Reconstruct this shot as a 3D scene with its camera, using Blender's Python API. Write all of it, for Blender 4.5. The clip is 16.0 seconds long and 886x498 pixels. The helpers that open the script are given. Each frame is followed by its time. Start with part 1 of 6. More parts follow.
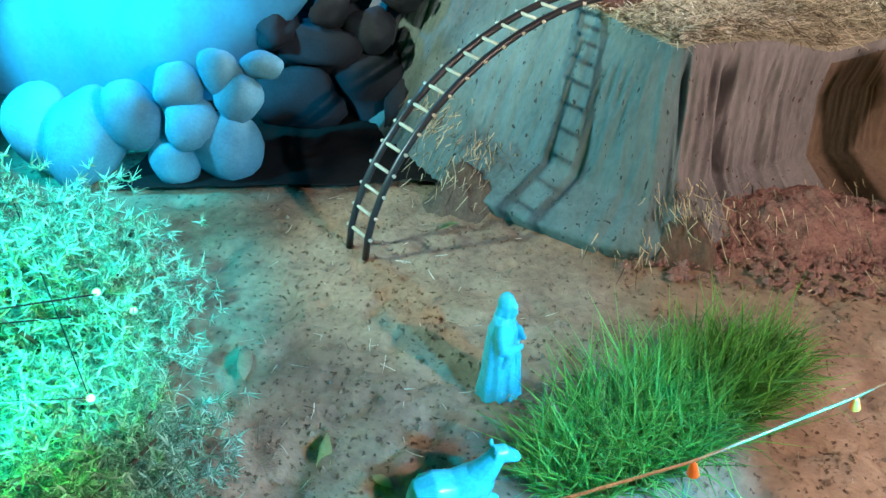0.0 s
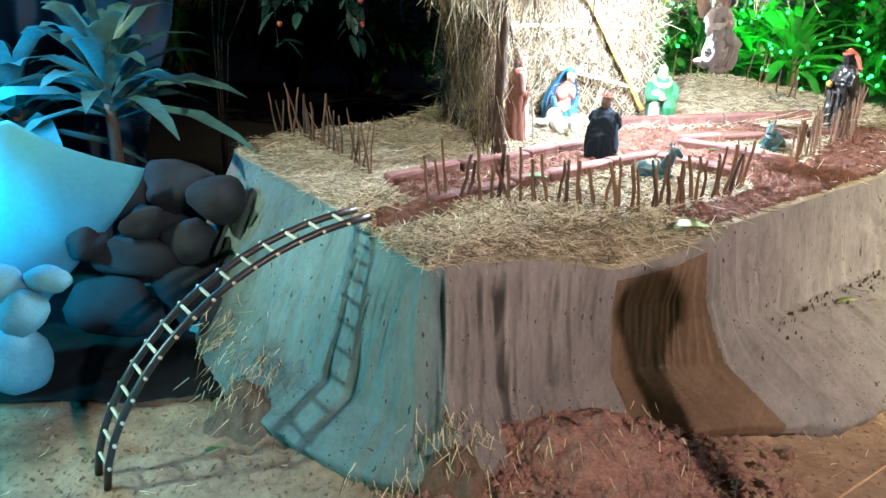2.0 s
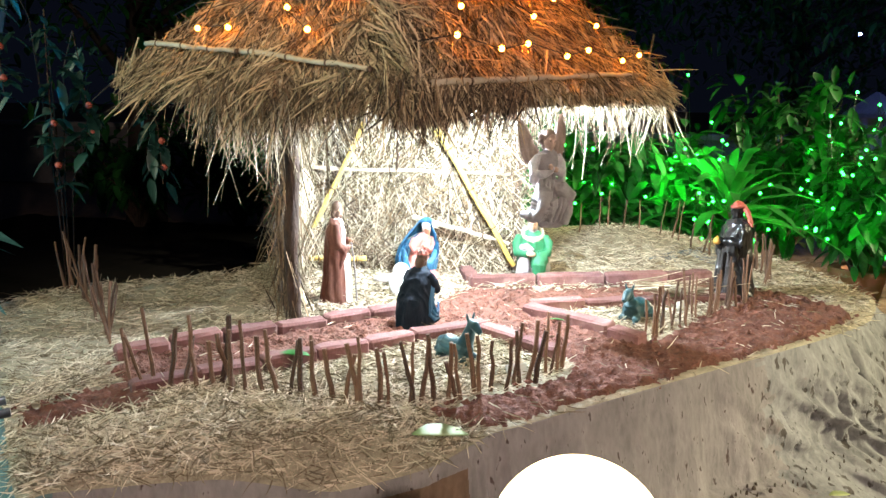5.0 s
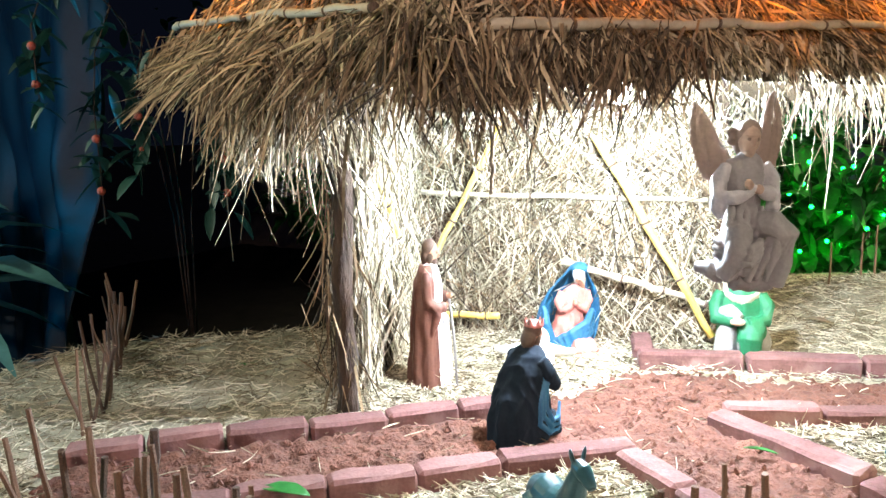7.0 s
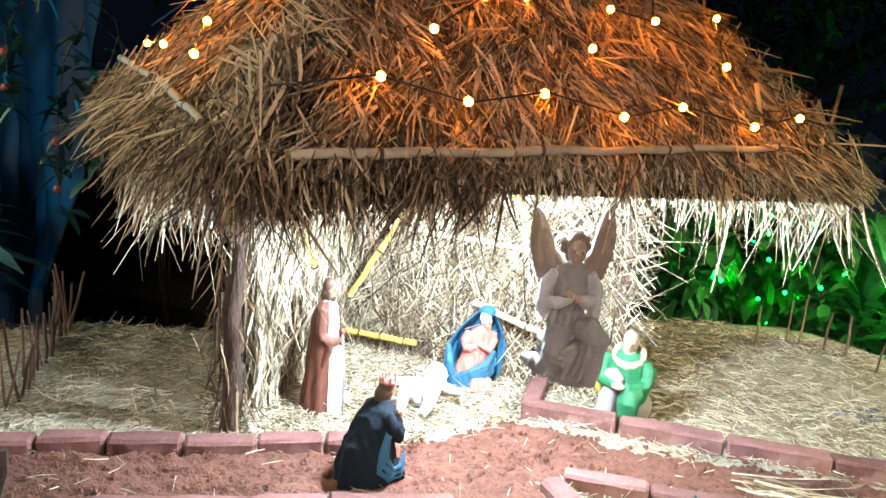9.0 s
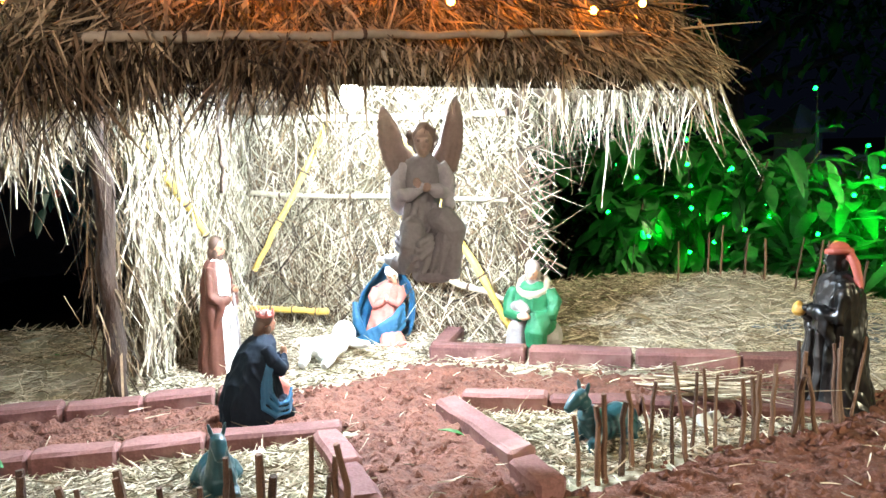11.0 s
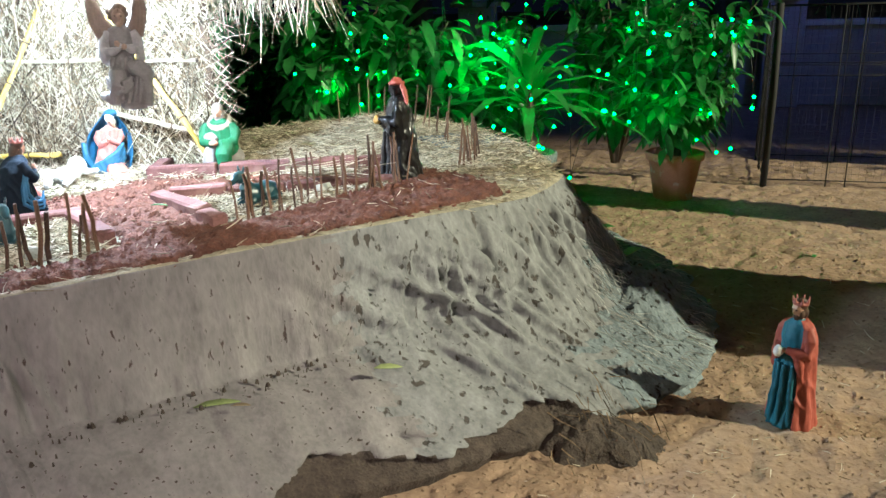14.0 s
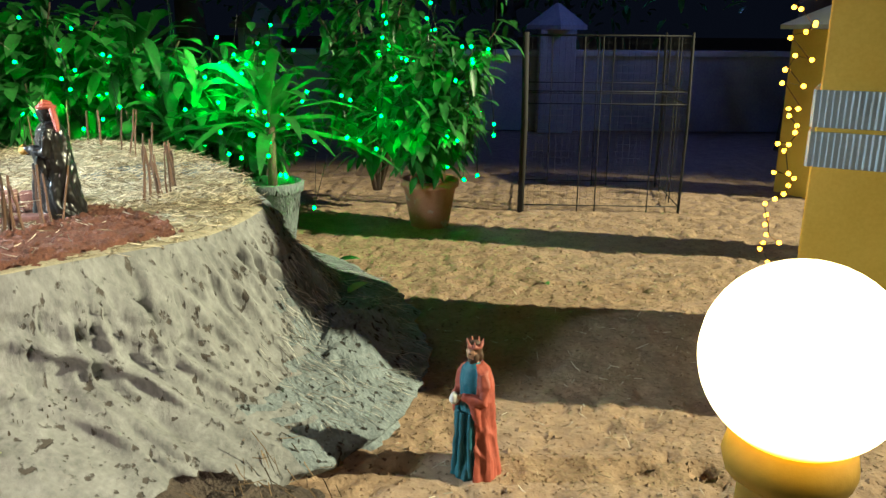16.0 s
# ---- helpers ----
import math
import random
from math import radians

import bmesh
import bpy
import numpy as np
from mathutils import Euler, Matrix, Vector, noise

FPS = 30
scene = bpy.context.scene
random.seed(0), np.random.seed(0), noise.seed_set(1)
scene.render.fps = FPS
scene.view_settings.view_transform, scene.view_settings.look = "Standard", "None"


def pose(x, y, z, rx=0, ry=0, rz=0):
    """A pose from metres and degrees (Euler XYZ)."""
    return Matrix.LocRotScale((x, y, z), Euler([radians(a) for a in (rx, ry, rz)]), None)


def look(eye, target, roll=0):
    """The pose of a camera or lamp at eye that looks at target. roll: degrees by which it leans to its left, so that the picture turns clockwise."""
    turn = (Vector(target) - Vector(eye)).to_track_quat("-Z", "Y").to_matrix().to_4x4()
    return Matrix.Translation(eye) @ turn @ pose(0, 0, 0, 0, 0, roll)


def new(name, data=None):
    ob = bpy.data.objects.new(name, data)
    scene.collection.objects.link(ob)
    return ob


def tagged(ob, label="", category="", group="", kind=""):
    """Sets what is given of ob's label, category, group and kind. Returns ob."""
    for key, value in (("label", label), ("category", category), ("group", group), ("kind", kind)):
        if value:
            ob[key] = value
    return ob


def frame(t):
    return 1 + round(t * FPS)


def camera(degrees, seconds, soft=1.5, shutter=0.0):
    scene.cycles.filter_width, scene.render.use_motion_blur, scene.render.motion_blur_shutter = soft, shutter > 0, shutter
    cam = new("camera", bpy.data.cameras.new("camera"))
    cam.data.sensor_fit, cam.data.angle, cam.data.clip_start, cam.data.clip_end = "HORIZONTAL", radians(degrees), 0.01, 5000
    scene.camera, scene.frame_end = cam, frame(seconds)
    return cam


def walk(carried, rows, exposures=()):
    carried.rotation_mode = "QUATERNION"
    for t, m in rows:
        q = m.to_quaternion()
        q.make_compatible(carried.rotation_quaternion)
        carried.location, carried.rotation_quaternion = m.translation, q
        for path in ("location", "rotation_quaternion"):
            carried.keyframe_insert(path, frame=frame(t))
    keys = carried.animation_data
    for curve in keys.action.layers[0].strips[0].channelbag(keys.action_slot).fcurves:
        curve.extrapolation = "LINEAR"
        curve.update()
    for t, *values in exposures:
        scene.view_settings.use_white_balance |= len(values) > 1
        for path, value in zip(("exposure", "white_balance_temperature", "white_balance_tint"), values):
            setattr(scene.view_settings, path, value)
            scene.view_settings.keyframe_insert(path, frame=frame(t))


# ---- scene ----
cam = camera(60.1, 16.0)
PATH = [
    (0, (0.391, -0.061, 1.256), (0.124, 1.576, 0.138), 0.8),
    (0.5, (0.472, 0.008, 1.219), (0.163, 1.528, -0.044), 0.1),
    (1, (0.583, 0.079, 1.247), (0.209, 1.666, 0.089), -0.4),
    (1.5, (0.863, 0.147, 1.294), (0.452, 1.865, 0.355), -0.1),
    (2, (1.074, 0.211, 1.332), (0.717, 2.044, 0.616), 0.3),
    (2.5, (1.208, 0.335, 1.345), (0.934, 2.25, 0.835), 0.4),
    (3, (1.337, 0.468, 1.358), (1.084, 2.409, 0.947), 0.4),
    (3.2, (1.387, 0.497, 1.356), (1.129, 2.44, 0.962), 0.3),
    (5.3, (1.762, 1.015, 1.287), (1.199, 2.9, 0.924), 0.7),
    (5.5, (1.743, 1.092, 1.277), (1.074, 2.943, 0.925), -0.0),
    (6, (1.687, 1.34, 1.258), (0.772, 3.09, 0.943), -0.6),
    (6.5, (1.699, 1.669, 1.229), (0.648, 3.346, 0.936), -0.9),
    (7, (1.76, 1.857, 1.209), (0.723, 3.542, 0.918), -1.1),
    (7.5, (1.845, 1.887, 1.226), (0.84, 3.594, 0.949), -1.1),
    (8, (1.928, 1.869, 1.262), (0.895, 3.554, 0.958), 0.3),
    (8.5, (1.997, 1.902, 1.378), (0.901, 3.521, 0.959), 3.8),
    (8.7, (2.046, 1.929, 1.47), (0.932, 3.537, 1.055), 5.2),
    (10.8, (2.332, 2.093, 1.195), (1.229, 3.743, 0.944), -0.4),
    (11, (2.334, 2.093, 1.191), (1.246, 3.748, 0.914), -1.3),
    (11.5, (2.332, 2.025, 1.182), (1.206, 3.645, 0.86), -2.2),
    (12, (2.264, 1.91, 1.15), (1.085, 3.473, 0.742), -3.0),
    (12.5, (2.343, 1.726, 1.2), (1.25, 3.313, 0.664), -1.6),
    (13, (2.552, 1.463, 1.228), (1.693, 3.145, 0.572), -1.0),
    (13.5, (2.805, 1.338, 1.198), (2.179, 3.114, 0.524), -2.0),
    (14, (2.987, 1.258, 1.188), (2.511, 3.107, 0.59), -1.6),
    (14.5, (3.067, 1.282, 1.192), (2.723, 3.18, 0.661), -0.3),
    (15, (3.13, 1.394, 1.189), (2.96, 3.324, 0.692), 1.2),
    (15.5, (3.241, 1.505, 1.178), (3.229, 3.443, 0.683), 1.7),
    (16, (3.414, 1.571, 1.169), (3.373, 3.494, 0.623), 0.3),
]
walk(cam, [(t, look(eye, target, roll)) for t, eye, target, roll in PATH], exposures=[(0, 0.44, 6500, 14), (1.0, 0.46, 6450, 13), (1.5, 0.56, 6450, 12), (2.0, 0.46, 6450, 11), (2.5, 0.26, 6450, 10), (3.2, 0.20, 6550, 10), (5.3, 0.10, 6650, 9), (6.5, 0.12, 6500, 9), (7.5, -0.10, 6500, 9), (8.7, -0.10, 6500, 9), (10.8, -0.20, 6500, 9), (12, -0.36, 6450, 8), (12.8, -0.32, 6000, 8), (13.5, -0.18, 5750, 8), (14.5, -0.03, 6000, 3), (15.2, 0.26, 6300, 1), (16, 0.30, 6400, 1)])
from mathutils.bvhtree import BVHTree

# world, lights, exposure
world = bpy.data.worlds.new("night")
scene.world = world
world.use_nodes = True
world.node_tree.nodes["Background"].inputs[0].default_value = (0.10, 0.14, 0.30, 1)
world.node_tree.nodes["Background"].inputs[1].default_value = 0.020
scene.view_settings.exposure = 0.0


def lamp(name, kind, m, power, colour, size=0.05, spot=None):
    data = bpy.data.lights.new(name, kind)
    data.energy, data.color = power, colour
    if kind == "AREA":
        data.size = size
    else:
        data.shadow_soft_size = size
    if spot:
        data.spot_size, data.spot_blend = radians(spot), 0.6
    ob = new(name, data)
    ob.matrix_world = m
    return ob


# bare bulb under the eaves of the hut
lamp("hut_bulb_light", "POINT", pose(1.237, 3.412, 1.262), 185.0, (0.72, 0.86, 1.0), 0.03)
# pale flood over the shrub, which throws the ladder's shadow
lamp("cyan_flood_light", "SPOT", look((-1.12, 1.34, 1.00), (0.45, 1.87, 0.12)), 112.0, (0.44, 0.84, 0.82), 0.02, 54)
# cyan floods at the sheet, the shrub and beside the path
lamp("cyan_spot_light", "SPOT", look((-1.50, 1.35, 1.30), (-1.15, 2.1, 0.45)), 270.0, (0.0, 0.66, 1.0), 0.03, 48)
lamp("blue_flood_light", "POINT", pose(-1.08, 2.52, 1.04), 38.0, (0.0, 0.48, 1.0), 0.05)
lamp("cyan_spot_light", "SPOT", look((-0.30, 0.50, 1.15), (-0.68, 1.02, 0.30)), 165.0, (0.0, 0.82, 1.0), 0.03, 52)
lamp("cyan_spot_light", "SPOT", look((1.02, 0.52, 0.62), (0.40, 0.98, 0.05)), 100.0, (0.0, 0.52, 1.0), 0.03, 66)
# yard floods: a low one to the east, one behind the camera
lamp("unseen_flood_light", "SPOT", look((9.0, 1.75, 2.6), (1.02, 1.90, 0.45)), 320.0, (0.98, 0.91, 0.91), 0.05, 32)
lamp("unseen_flood_light", "SPOT", look((2.42, 0.0, 1.95), (0.95, 1.65, 0.25)), 262.0, (1.0, 0.77, 0.69), 0.03, 100)
# unseen fill lamp to the west, added to brighten and rake the thatch
lamp("unseen_flood_light", "SPOT", look((-2.6, 0.6, 3.2), (0.02, 3.0, 1.15)), 540.0, (0.96, 1.0, 0.70), 0.05, 36)
# street lamp to the east
lamp("street_light", "SPOT", look((25.0, 1.9, 12.6), (4.9, 4.95, 0.0)), 55000.0, (0.98, 0.88, 0.59), 0.20, 16)
# green floods that shine up into the potted plants
for gx, gy, gz, gw in ((2.05, 5.72, 0.70, 43), (3.05, 5.66, 0.50, 17), (1.15, 5.70, 0.72, 52), (2.62, 5.85, 0.30, 18)):
    lamp("green_flood_light", "SPOT", look((gx, gy, gz), (gx, gy + 0.55, gz + 0.75)), gw, (0.01, 1.0, 0.08), 0.05, 125)
lamp("green_flood_light", "POINT", pose(2.15, 5.85, 1.15), 8.0, (0.01, 1.0, 0.08), 0.05)
lamp("green_shrub_light", "POINT", pose(-0.50, 0.70, 0.40), 6.0, (0.02, 1.0, 0.12), 0.03)
# blue light in the trees beyond the yard
lamp("blue_yard_light", "POINT", pose(5.2, 9.3, 2.6), 50.0, (0.16, 0.24, 1.0), 0.1)


# ---- materials ----
def mat(name, a, b, scale=30.0, fine=160.0, rough=0.8, bump=0.4, island=0.0, objrand=0.0, metal=0.0, dist=0.004, stretch=(1, 1, 1), spots=None, trans=0.0, sheen=0.0):
    m = bpy.data.materials.new(name)
    m.use_nodes = True
    nt = m.node_tree
    n, l = nt.nodes, nt.links
    bs = n["Principled BSDF"]
    co = n.new("ShaderNodeTexCoord")
    mp = n.new("ShaderNodeMapping")
    mp.inputs["Scale"].default_value = stretch
    l.new(co.outputs["Object"], mp.inputs["Vector"])
    n1 = n.new("ShaderNodeTexNoise")
    n1.inputs["Scale"].default_value, n1.inputs["Detail"].default_value, n1.inputs["Roughness"].default_value = scale, 6, 0.65
    n2 = n.new("ShaderNodeTexNoise")
    n2.inputs["Scale"].default_value, n2.inputs["Detail"].default_value = fine, 4
    l.new(mp.outputs[0], n1.inputs["Vector"])
    l.new(mp.outputs[0], n2.inputs["Vector"])
    add = n.new("ShaderNodeMath")
    add.operation = "MULTIPLY_ADD"
    add.inputs[1].default_value, add.inputs[2].default_value = 0.5, 0.0
    l.new(n2.outputs[0], add.inputs[0])
    sm = n.new("ShaderNodeMath")
    sm.operation = "MULTIPLY_ADD"
    sm.inputs[1].default_value = 0.9
    l.new(n1.outputs[0], sm.inputs[0])
    l.new(add.outputs[0], sm.inputs[2])
    last = sm.outputs[0]
    for amount, node, out in ((island, "ShaderNodeNewGeometry", "Random Per Island"), (objrand, "ShaderNodeObjectInfo", "Random")):
        if amount:
            g = n.new(node)
            k = n.new("ShaderNodeMath")
            k.operation = "MULTIPLY_ADD"
            k.inputs[1].default_value = amount
            l.new(g.outputs[out], k.inputs[0])
            l.new(last, k.inputs[2])
            sub = n.new("ShaderNodeMath")
            sub.operation = "SUBTRACT"
            sub.inputs[1].default_value = amount / 2
            l.new(k.outputs[0], sub.inputs[0])
            last = sub.outputs[0]
    rp = n.new("ShaderNodeValToRGB")
    rp.color_ramp.elements[0].position, rp.color_ramp.elements[1].position = 0.42, 0.98
    rp.color_ramp.elements[0].color, rp.color_ramp.elements[1].color = (*a, 1), (*b, 1)
    l.new(last, rp.inputs[0])
    colour, relief = rp.outputs[0], sm.outputs[0]
    if spots:
        vo = n.new("ShaderNodeTexNoise")
        vo.inputs["Scale"].default_value, vo.inputs["Detail"].default_value = spots[0], 3
        l.new(mp.outputs[0], vo.inputs["Vector"])
        r2 = n.new("ShaderNodeValToRGB")
        r2.color_ramp.elements[0].position, r2.color_ramp.elements[1].position = spots[1], spots[1] + 0.06
        l.new(vo.outputs[0], r2.inputs[0])
        mx = n.new("ShaderNodeMix")
        mx.data_type = "RGBA"
        l.new(r2.outputs[0], mx.inputs[0])
        l.new(colour, mx.inputs[6])
        mx.inputs[7].default_value = (*spots[2], 1)
        colour = mx.outputs[2]
        pit = n.new("ShaderNodeMath")
        pit.operation = "MULTIPLY_ADD"
        pit.inputs[1].default_value = -0.5
        l.new(r2.outputs[0], pit.inputs[0])
        l.new(sm.outputs[0], pit.inputs[2])
        relief = pit.outputs[0]
    l.new(colour, bs.inputs["Base Color"])
    bs.inputs["Roughness"].default_value, bs.inputs["Metallic"].default_value = rough, metal
    if bump:
        bp = n.new("ShaderNodeBump")
        bp.inputs["Strength"].default_value, bp.inputs["Distance"].default_value = bump, dist
        l.new(relief, bp.inputs["Height"])
        l.new(bp.outputs[0], bs.inputs["Normal"])
    if trans:
        tr = n.new("ShaderNodeBsdfTranslucent")
        l.new(colour, tr.inputs[0])
        ms = n.new("ShaderNodeMixShader")
        ms.inputs[0].default_value = trans
        l.new(bs.outputs[0], ms.inputs[1])
        l.new(tr.outputs[0], ms.inputs[2])
        l.new(ms.outputs[0], n["Material Output"].inputs[0])
    return m


def glow(name, colour, strength):
    m = bpy.data.materials.new(name)
    m.use_nodes = True
    b = m.node_tree.nodes["Principled BSDF"]
    b.inputs["Base Color"].default_value = (*colour, 1)
    b.inputs["Emission Color"].default_value = (*colour, 1)
    b.inputs["Emission Strength"].default_value = strength
    return m


SAND = mat("sandy_ground", (0.165, 0.103, 0.066), (0.40, 0.278, 0.178), 9, 45, 0.95, 1.0, dist=0.013, spots=(64, 0.62, (0.14, 0.082, 0.045)))
CLOTH_MUD = mat("mud_dipped_burlap", (0.120, 0.112, 0.108), (0.262, 0.247, 0.240), 11, 70, 0.95, 1.0, dist=0.008, stretch=(1, 1, 0.38), spots=(70, 0.645, (0.065, 0.045, 0.04)))
MOUND_TOP = mat("straw_littered_earth", (0.14, 0.125, 0.085), (0.44, 0.40, 0.29), 18, 170, 0.95, 0.9, dist=0.008)
RED_SOIL = mat("red_laterite_soil", (0.05, 0.019, 0.012), (0.195, 0.078, 0.051), 22, 120, 0.95, 1.0, dist=0.016)
# red soil made paler in colour, in place of light the heap lacks
HEAP_SOIL = mat("light_raised_reddish_soil", (0.11, 0.045, 0.036), (0.40, 0.22, 0.175), 26, 130, 0.95, 1.0, dist=0.016)
BRICK = mat("red_brick", (0.095, 0.038, 0.033), (0.22, 0.105, 0.095), 22, 170, 0.92, 0.6, objrand=0.45, dist=0.003, spots=(9, 0.56, (0.235, 0.13, 0.115)))
STRAW = mat("dry_straw", (0.12, 0.09, 0.05), (0.62, 0.545, 0.405), 12, 90, 0.75, 0.2, island=0.85)
THATCH = mat("weathered_thatch", (0.07, 0.048, 0.026), (0.60, 0.48, 0.30), 10, 90, 0.8, 0.2, island=0.8)
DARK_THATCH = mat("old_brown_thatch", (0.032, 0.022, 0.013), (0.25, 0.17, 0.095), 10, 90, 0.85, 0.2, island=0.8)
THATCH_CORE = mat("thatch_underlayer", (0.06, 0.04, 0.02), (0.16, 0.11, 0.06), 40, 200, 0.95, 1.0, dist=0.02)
BAMBOO = mat("pale_dry_bamboo", (0.30, 0.25, 0.17), (0.56, 0.50, 0.37), 8, 80, 0.55, 0.2)
BAMBOO_Y = mat("yellow_bamboo", (0.52, 0.34, 0.06), (0.72, 0.52, 0.14), 8, 80, 0.5, 0.2)
BARK = mat("rough_bark", (0.05, 0.033, 0.023), (0.17, 0.115, 0.08), 40, 200, 0.95, 1.0, dist=0.006, stretch=(1, 1, 0.3))
STICK = mat("twig_bark", (0.035, 0.018, 0.011), (0.16, 0.085, 0.048), 60, 240, 0.8, 0.6, objrand=0.5, dist=0.002)
BLACK_PIPE = mat("black_plastic_pipe", (0.012, 0.012, 0.014), (0.03, 0.03, 0.035), 30, 200, 0.35, 0.15)
RUNG = mat("pale_stick", (0.42, 0.36, 0.26), (0.62, 0.56, 0.45), 40, 200, 0.7, 0.3)
# grey stone with the cyan lamp light put into its colour
STONE = mat("cyan_lit_grey_stone", (0.045, 0.19, 0.26), (0.11, 0.37, 0.47), 9, 120, 0.75, 0.4, objrand=0.3)
# rubble coloured near black to stand for the recess's shade
SHADED_STONE = mat("shade_dark_rubble_stone", (0.005, 0.010, 0.016), (0.015, 0.028, 0.042), 12, 120, 0.9, 0.6, objrand=0.3)
TEAL_CLOTH = mat("teal_grey_burlap", (0.066, 0.112, 0.116), (0.150, 0.240, 0.245), 11, 70, 0.95, 1.0, dist=0.008, stretch=(1, 1, 0.38), spots=(70, 0.645, (0.035, 0.045, 0.045)))
DARK_EARTH = mat("damp_dark_earth", (0.022, 0.016, 0.012), (0.095, 0.072, 0.056), 26, 130, 0.95, 1.0, dist=0.014)
# brown that stands for the shadow in the mound's front hollow
SHADE_BROWN = mat("shade_brown_hollow", (0.075, 0.047, 0.028), (0.175, 0.115, 0.072), 9, 80, 0.85, 0.8, dist=0.006, stretch=(1, 1, 0.5))
HAY_MUD = mat("grey_hay_mud", (0.060, 0.074, 0.080), (0.25, 0.295, 0.31), 16, 90, 0.95, 1.0, dist=0.012, stretch=(1, 1, 0.4), spots=(40, 0.60, (0.02, 0.018, 0.016)))
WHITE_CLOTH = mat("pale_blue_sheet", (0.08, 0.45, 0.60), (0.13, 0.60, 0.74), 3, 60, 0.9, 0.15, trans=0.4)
FLANK = mat("dirty_creased_burlap", (0.110, 0.112, 0.112), (0.272, 0.278, 0.276), 11, 70, 0.95, 1.0, dist=0.007, stretch=(1, 1, 0.5), spots=(34, 0.60, (0.06, 0.052, 0.046)))
LEAF = mat("green_leaf", (0.012, 0.085, 0.018), (0.05, 0.25, 0.05), 8, 60, 0.4, 0.2, island=0.6, trans=0.3)
LEAF_BLUE = mat("glaucous_leaf", (0.03, 0.10, 0.10), (0.09, 0.24, 0.24), 8, 60, 0.4, 0.2, island=0.6, trans=0.3)
LEAF_DARK = mat("dark_teal_leaf", (0.004, 0.026, 0.020), (0.014, 0.070, 0.055), 8, 60, 0.5, 0.2, island=0.6, trans=0.2)
LEAF_PALE = mat("pale_fallen_leaf", (0.22, 0.28, 0.10), (0.42, 0.46, 0.20), 18, 90, 0.6, 0.2, objrand=0.5, trans=0.15)
LEAF_DRY = mat("dry_fallen_leaf", (0.16, 0.11, 0.06), (0.30, 0.23, 0.14), 18, 90, 0.7, 0.3, objrand=0.5)
GRASS = mat("fresh_grass", (0.06, 0.20, 0.025), (0.19, 0.50, 0.08), 10, 60, 0.5, 0.1, island=0.7, trans=0.25)
SHRUB = mat("feathery_foliage", (0.10, 0.24, 0.14), (0.46, 0.70, 0.52), 10, 60, 0.5, 0.1, island=0.8, trans=0.25)
TERRA = mat("terracotta", (0.30, 0.12, 0.065), (0.46, 0.21, 0.12), 9, 120, 0.85, 0.4, spots=(14, 0.62, (0.42, 0.30, 0.22)))
YELLOW = mat("yellow_wall_paint", (0.60, 0.36, 0.035), (0.74, 0.48, 0.07), 4, 90, 0.7, 0.25)
CAP = mat("grey_concrete", (0.34, 0.34, 0.31), (0.50, 0.50, 0.46), 8, 90, 0.9, 0.4)
FAR_WALL = mat("old_plaster_wall", (0.20, 0.20, 0.20), (0.40, 0.39, 0.37), 2.5, 40, 0.95, 0.4)
IRON = mat("dark_iron", (0.006, 0.006, 0.007), (0.016, 0.015, 0.014), 30, 200, 0.8, 0.3)
TIN = mat("corrugated_tin", (0.34, 0.42, 0.46), (0.50, 0.58, 0.62), 6, 90, 0.5, 0.1, metal=0.2)
POST_BARK = mat("flaking_brown_bark", (0.014, 0.008, 0.005), (0.075, 0.042, 0.026), 24, 120, 0.95, 1.0, dist=0.012, stretch=(1, 1, 0.3))
TRUNK = mat("dark_trunk", (0.03, 0.025, 0.02), (0.09, 0.07, 0.05), 12, 90, 0.95, 0.8, dist=0.02)
ROPE = mat("brown_twine", (0.20, 0.12, 0.05), (0.36, 0.24, 0.12), 60, 240, 0.9, 0.6)


def paint(name, c, rough=0.6):
    m = mat(name, tuple(0.72 * v for v in c), tuple(min(1, 1.15 * v) for v in c), 30, 160, rough, 0.25, dist=0.002)
    if max(c) < 0.03 and rough > 0.5:
        m.node_tree.nodes["Principled BSDF"].inputs["Specular IOR Level"].default_value = 0.15
    return m


P_SKIN = paint("painted_skin", (0.55, 0.32, 0.22))
P_BROWN = paint("painted_brown_robe", (0.10, 0.032, 0.018))
P_WHITE = paint("painted_white", (0.74, 0.73, 0.70))
P_BLUE = paint("painted_blue_mantle", (0.012, 0.095, 0.19))
P_PINK = paint("painted_pink_dress", (0.44, 0.15, 0.12))
P_NAVY = paint("painted_dark_robe", (0.007, 0.012, 0.020), 0.85)
P_GREEN = paint("painted_green_cloak", (0.006, 0.12, 0.045))
P_HAIR = paint("painted_hair", (0.07, 0.035, 0.02))
P_RED = paint("painted_red", (0.34, 0.07, 0.045))
P_TEAL = paint("painted_teal", (0.01, 0.12, 0.17))
P_ANIMAL = paint("painted_dark_teal_hide", (0.015, 0.055, 0.065), 0.3)
P_GREY = paint("painted_grey_drapery", (0.22, 0.20, 0.19))
P_ANGEL = paint("painted_grey_robe", (0.22, 0.21, 0.215))
P_SOOT = paint("painted_soot_robe", (0.035, 0.032, 0.030), 0.3)
P_CYAN = paint("turquoise_glaze", (0.03, 0.48, 0.62), 0.2)
P_WING = paint("painted_brown_wing", (0.19, 0.135, 0.11))
P_GOLD = paint("painted_gold", (0.50, 0.28, 0.05), 0.3)
P_TAN = paint("painted_tan_skin", (0.36, 0.17, 0.10))
P_ROSE = paint("painted_rose", (0.36, 0.11, 0.085))
P_SCARF = paint("painted_cream_scarf", (0.33, 0.29, 0.21))
P_HAIRGREY = paint("painted_grey_hair", (0.26, 0.22, 0.20))
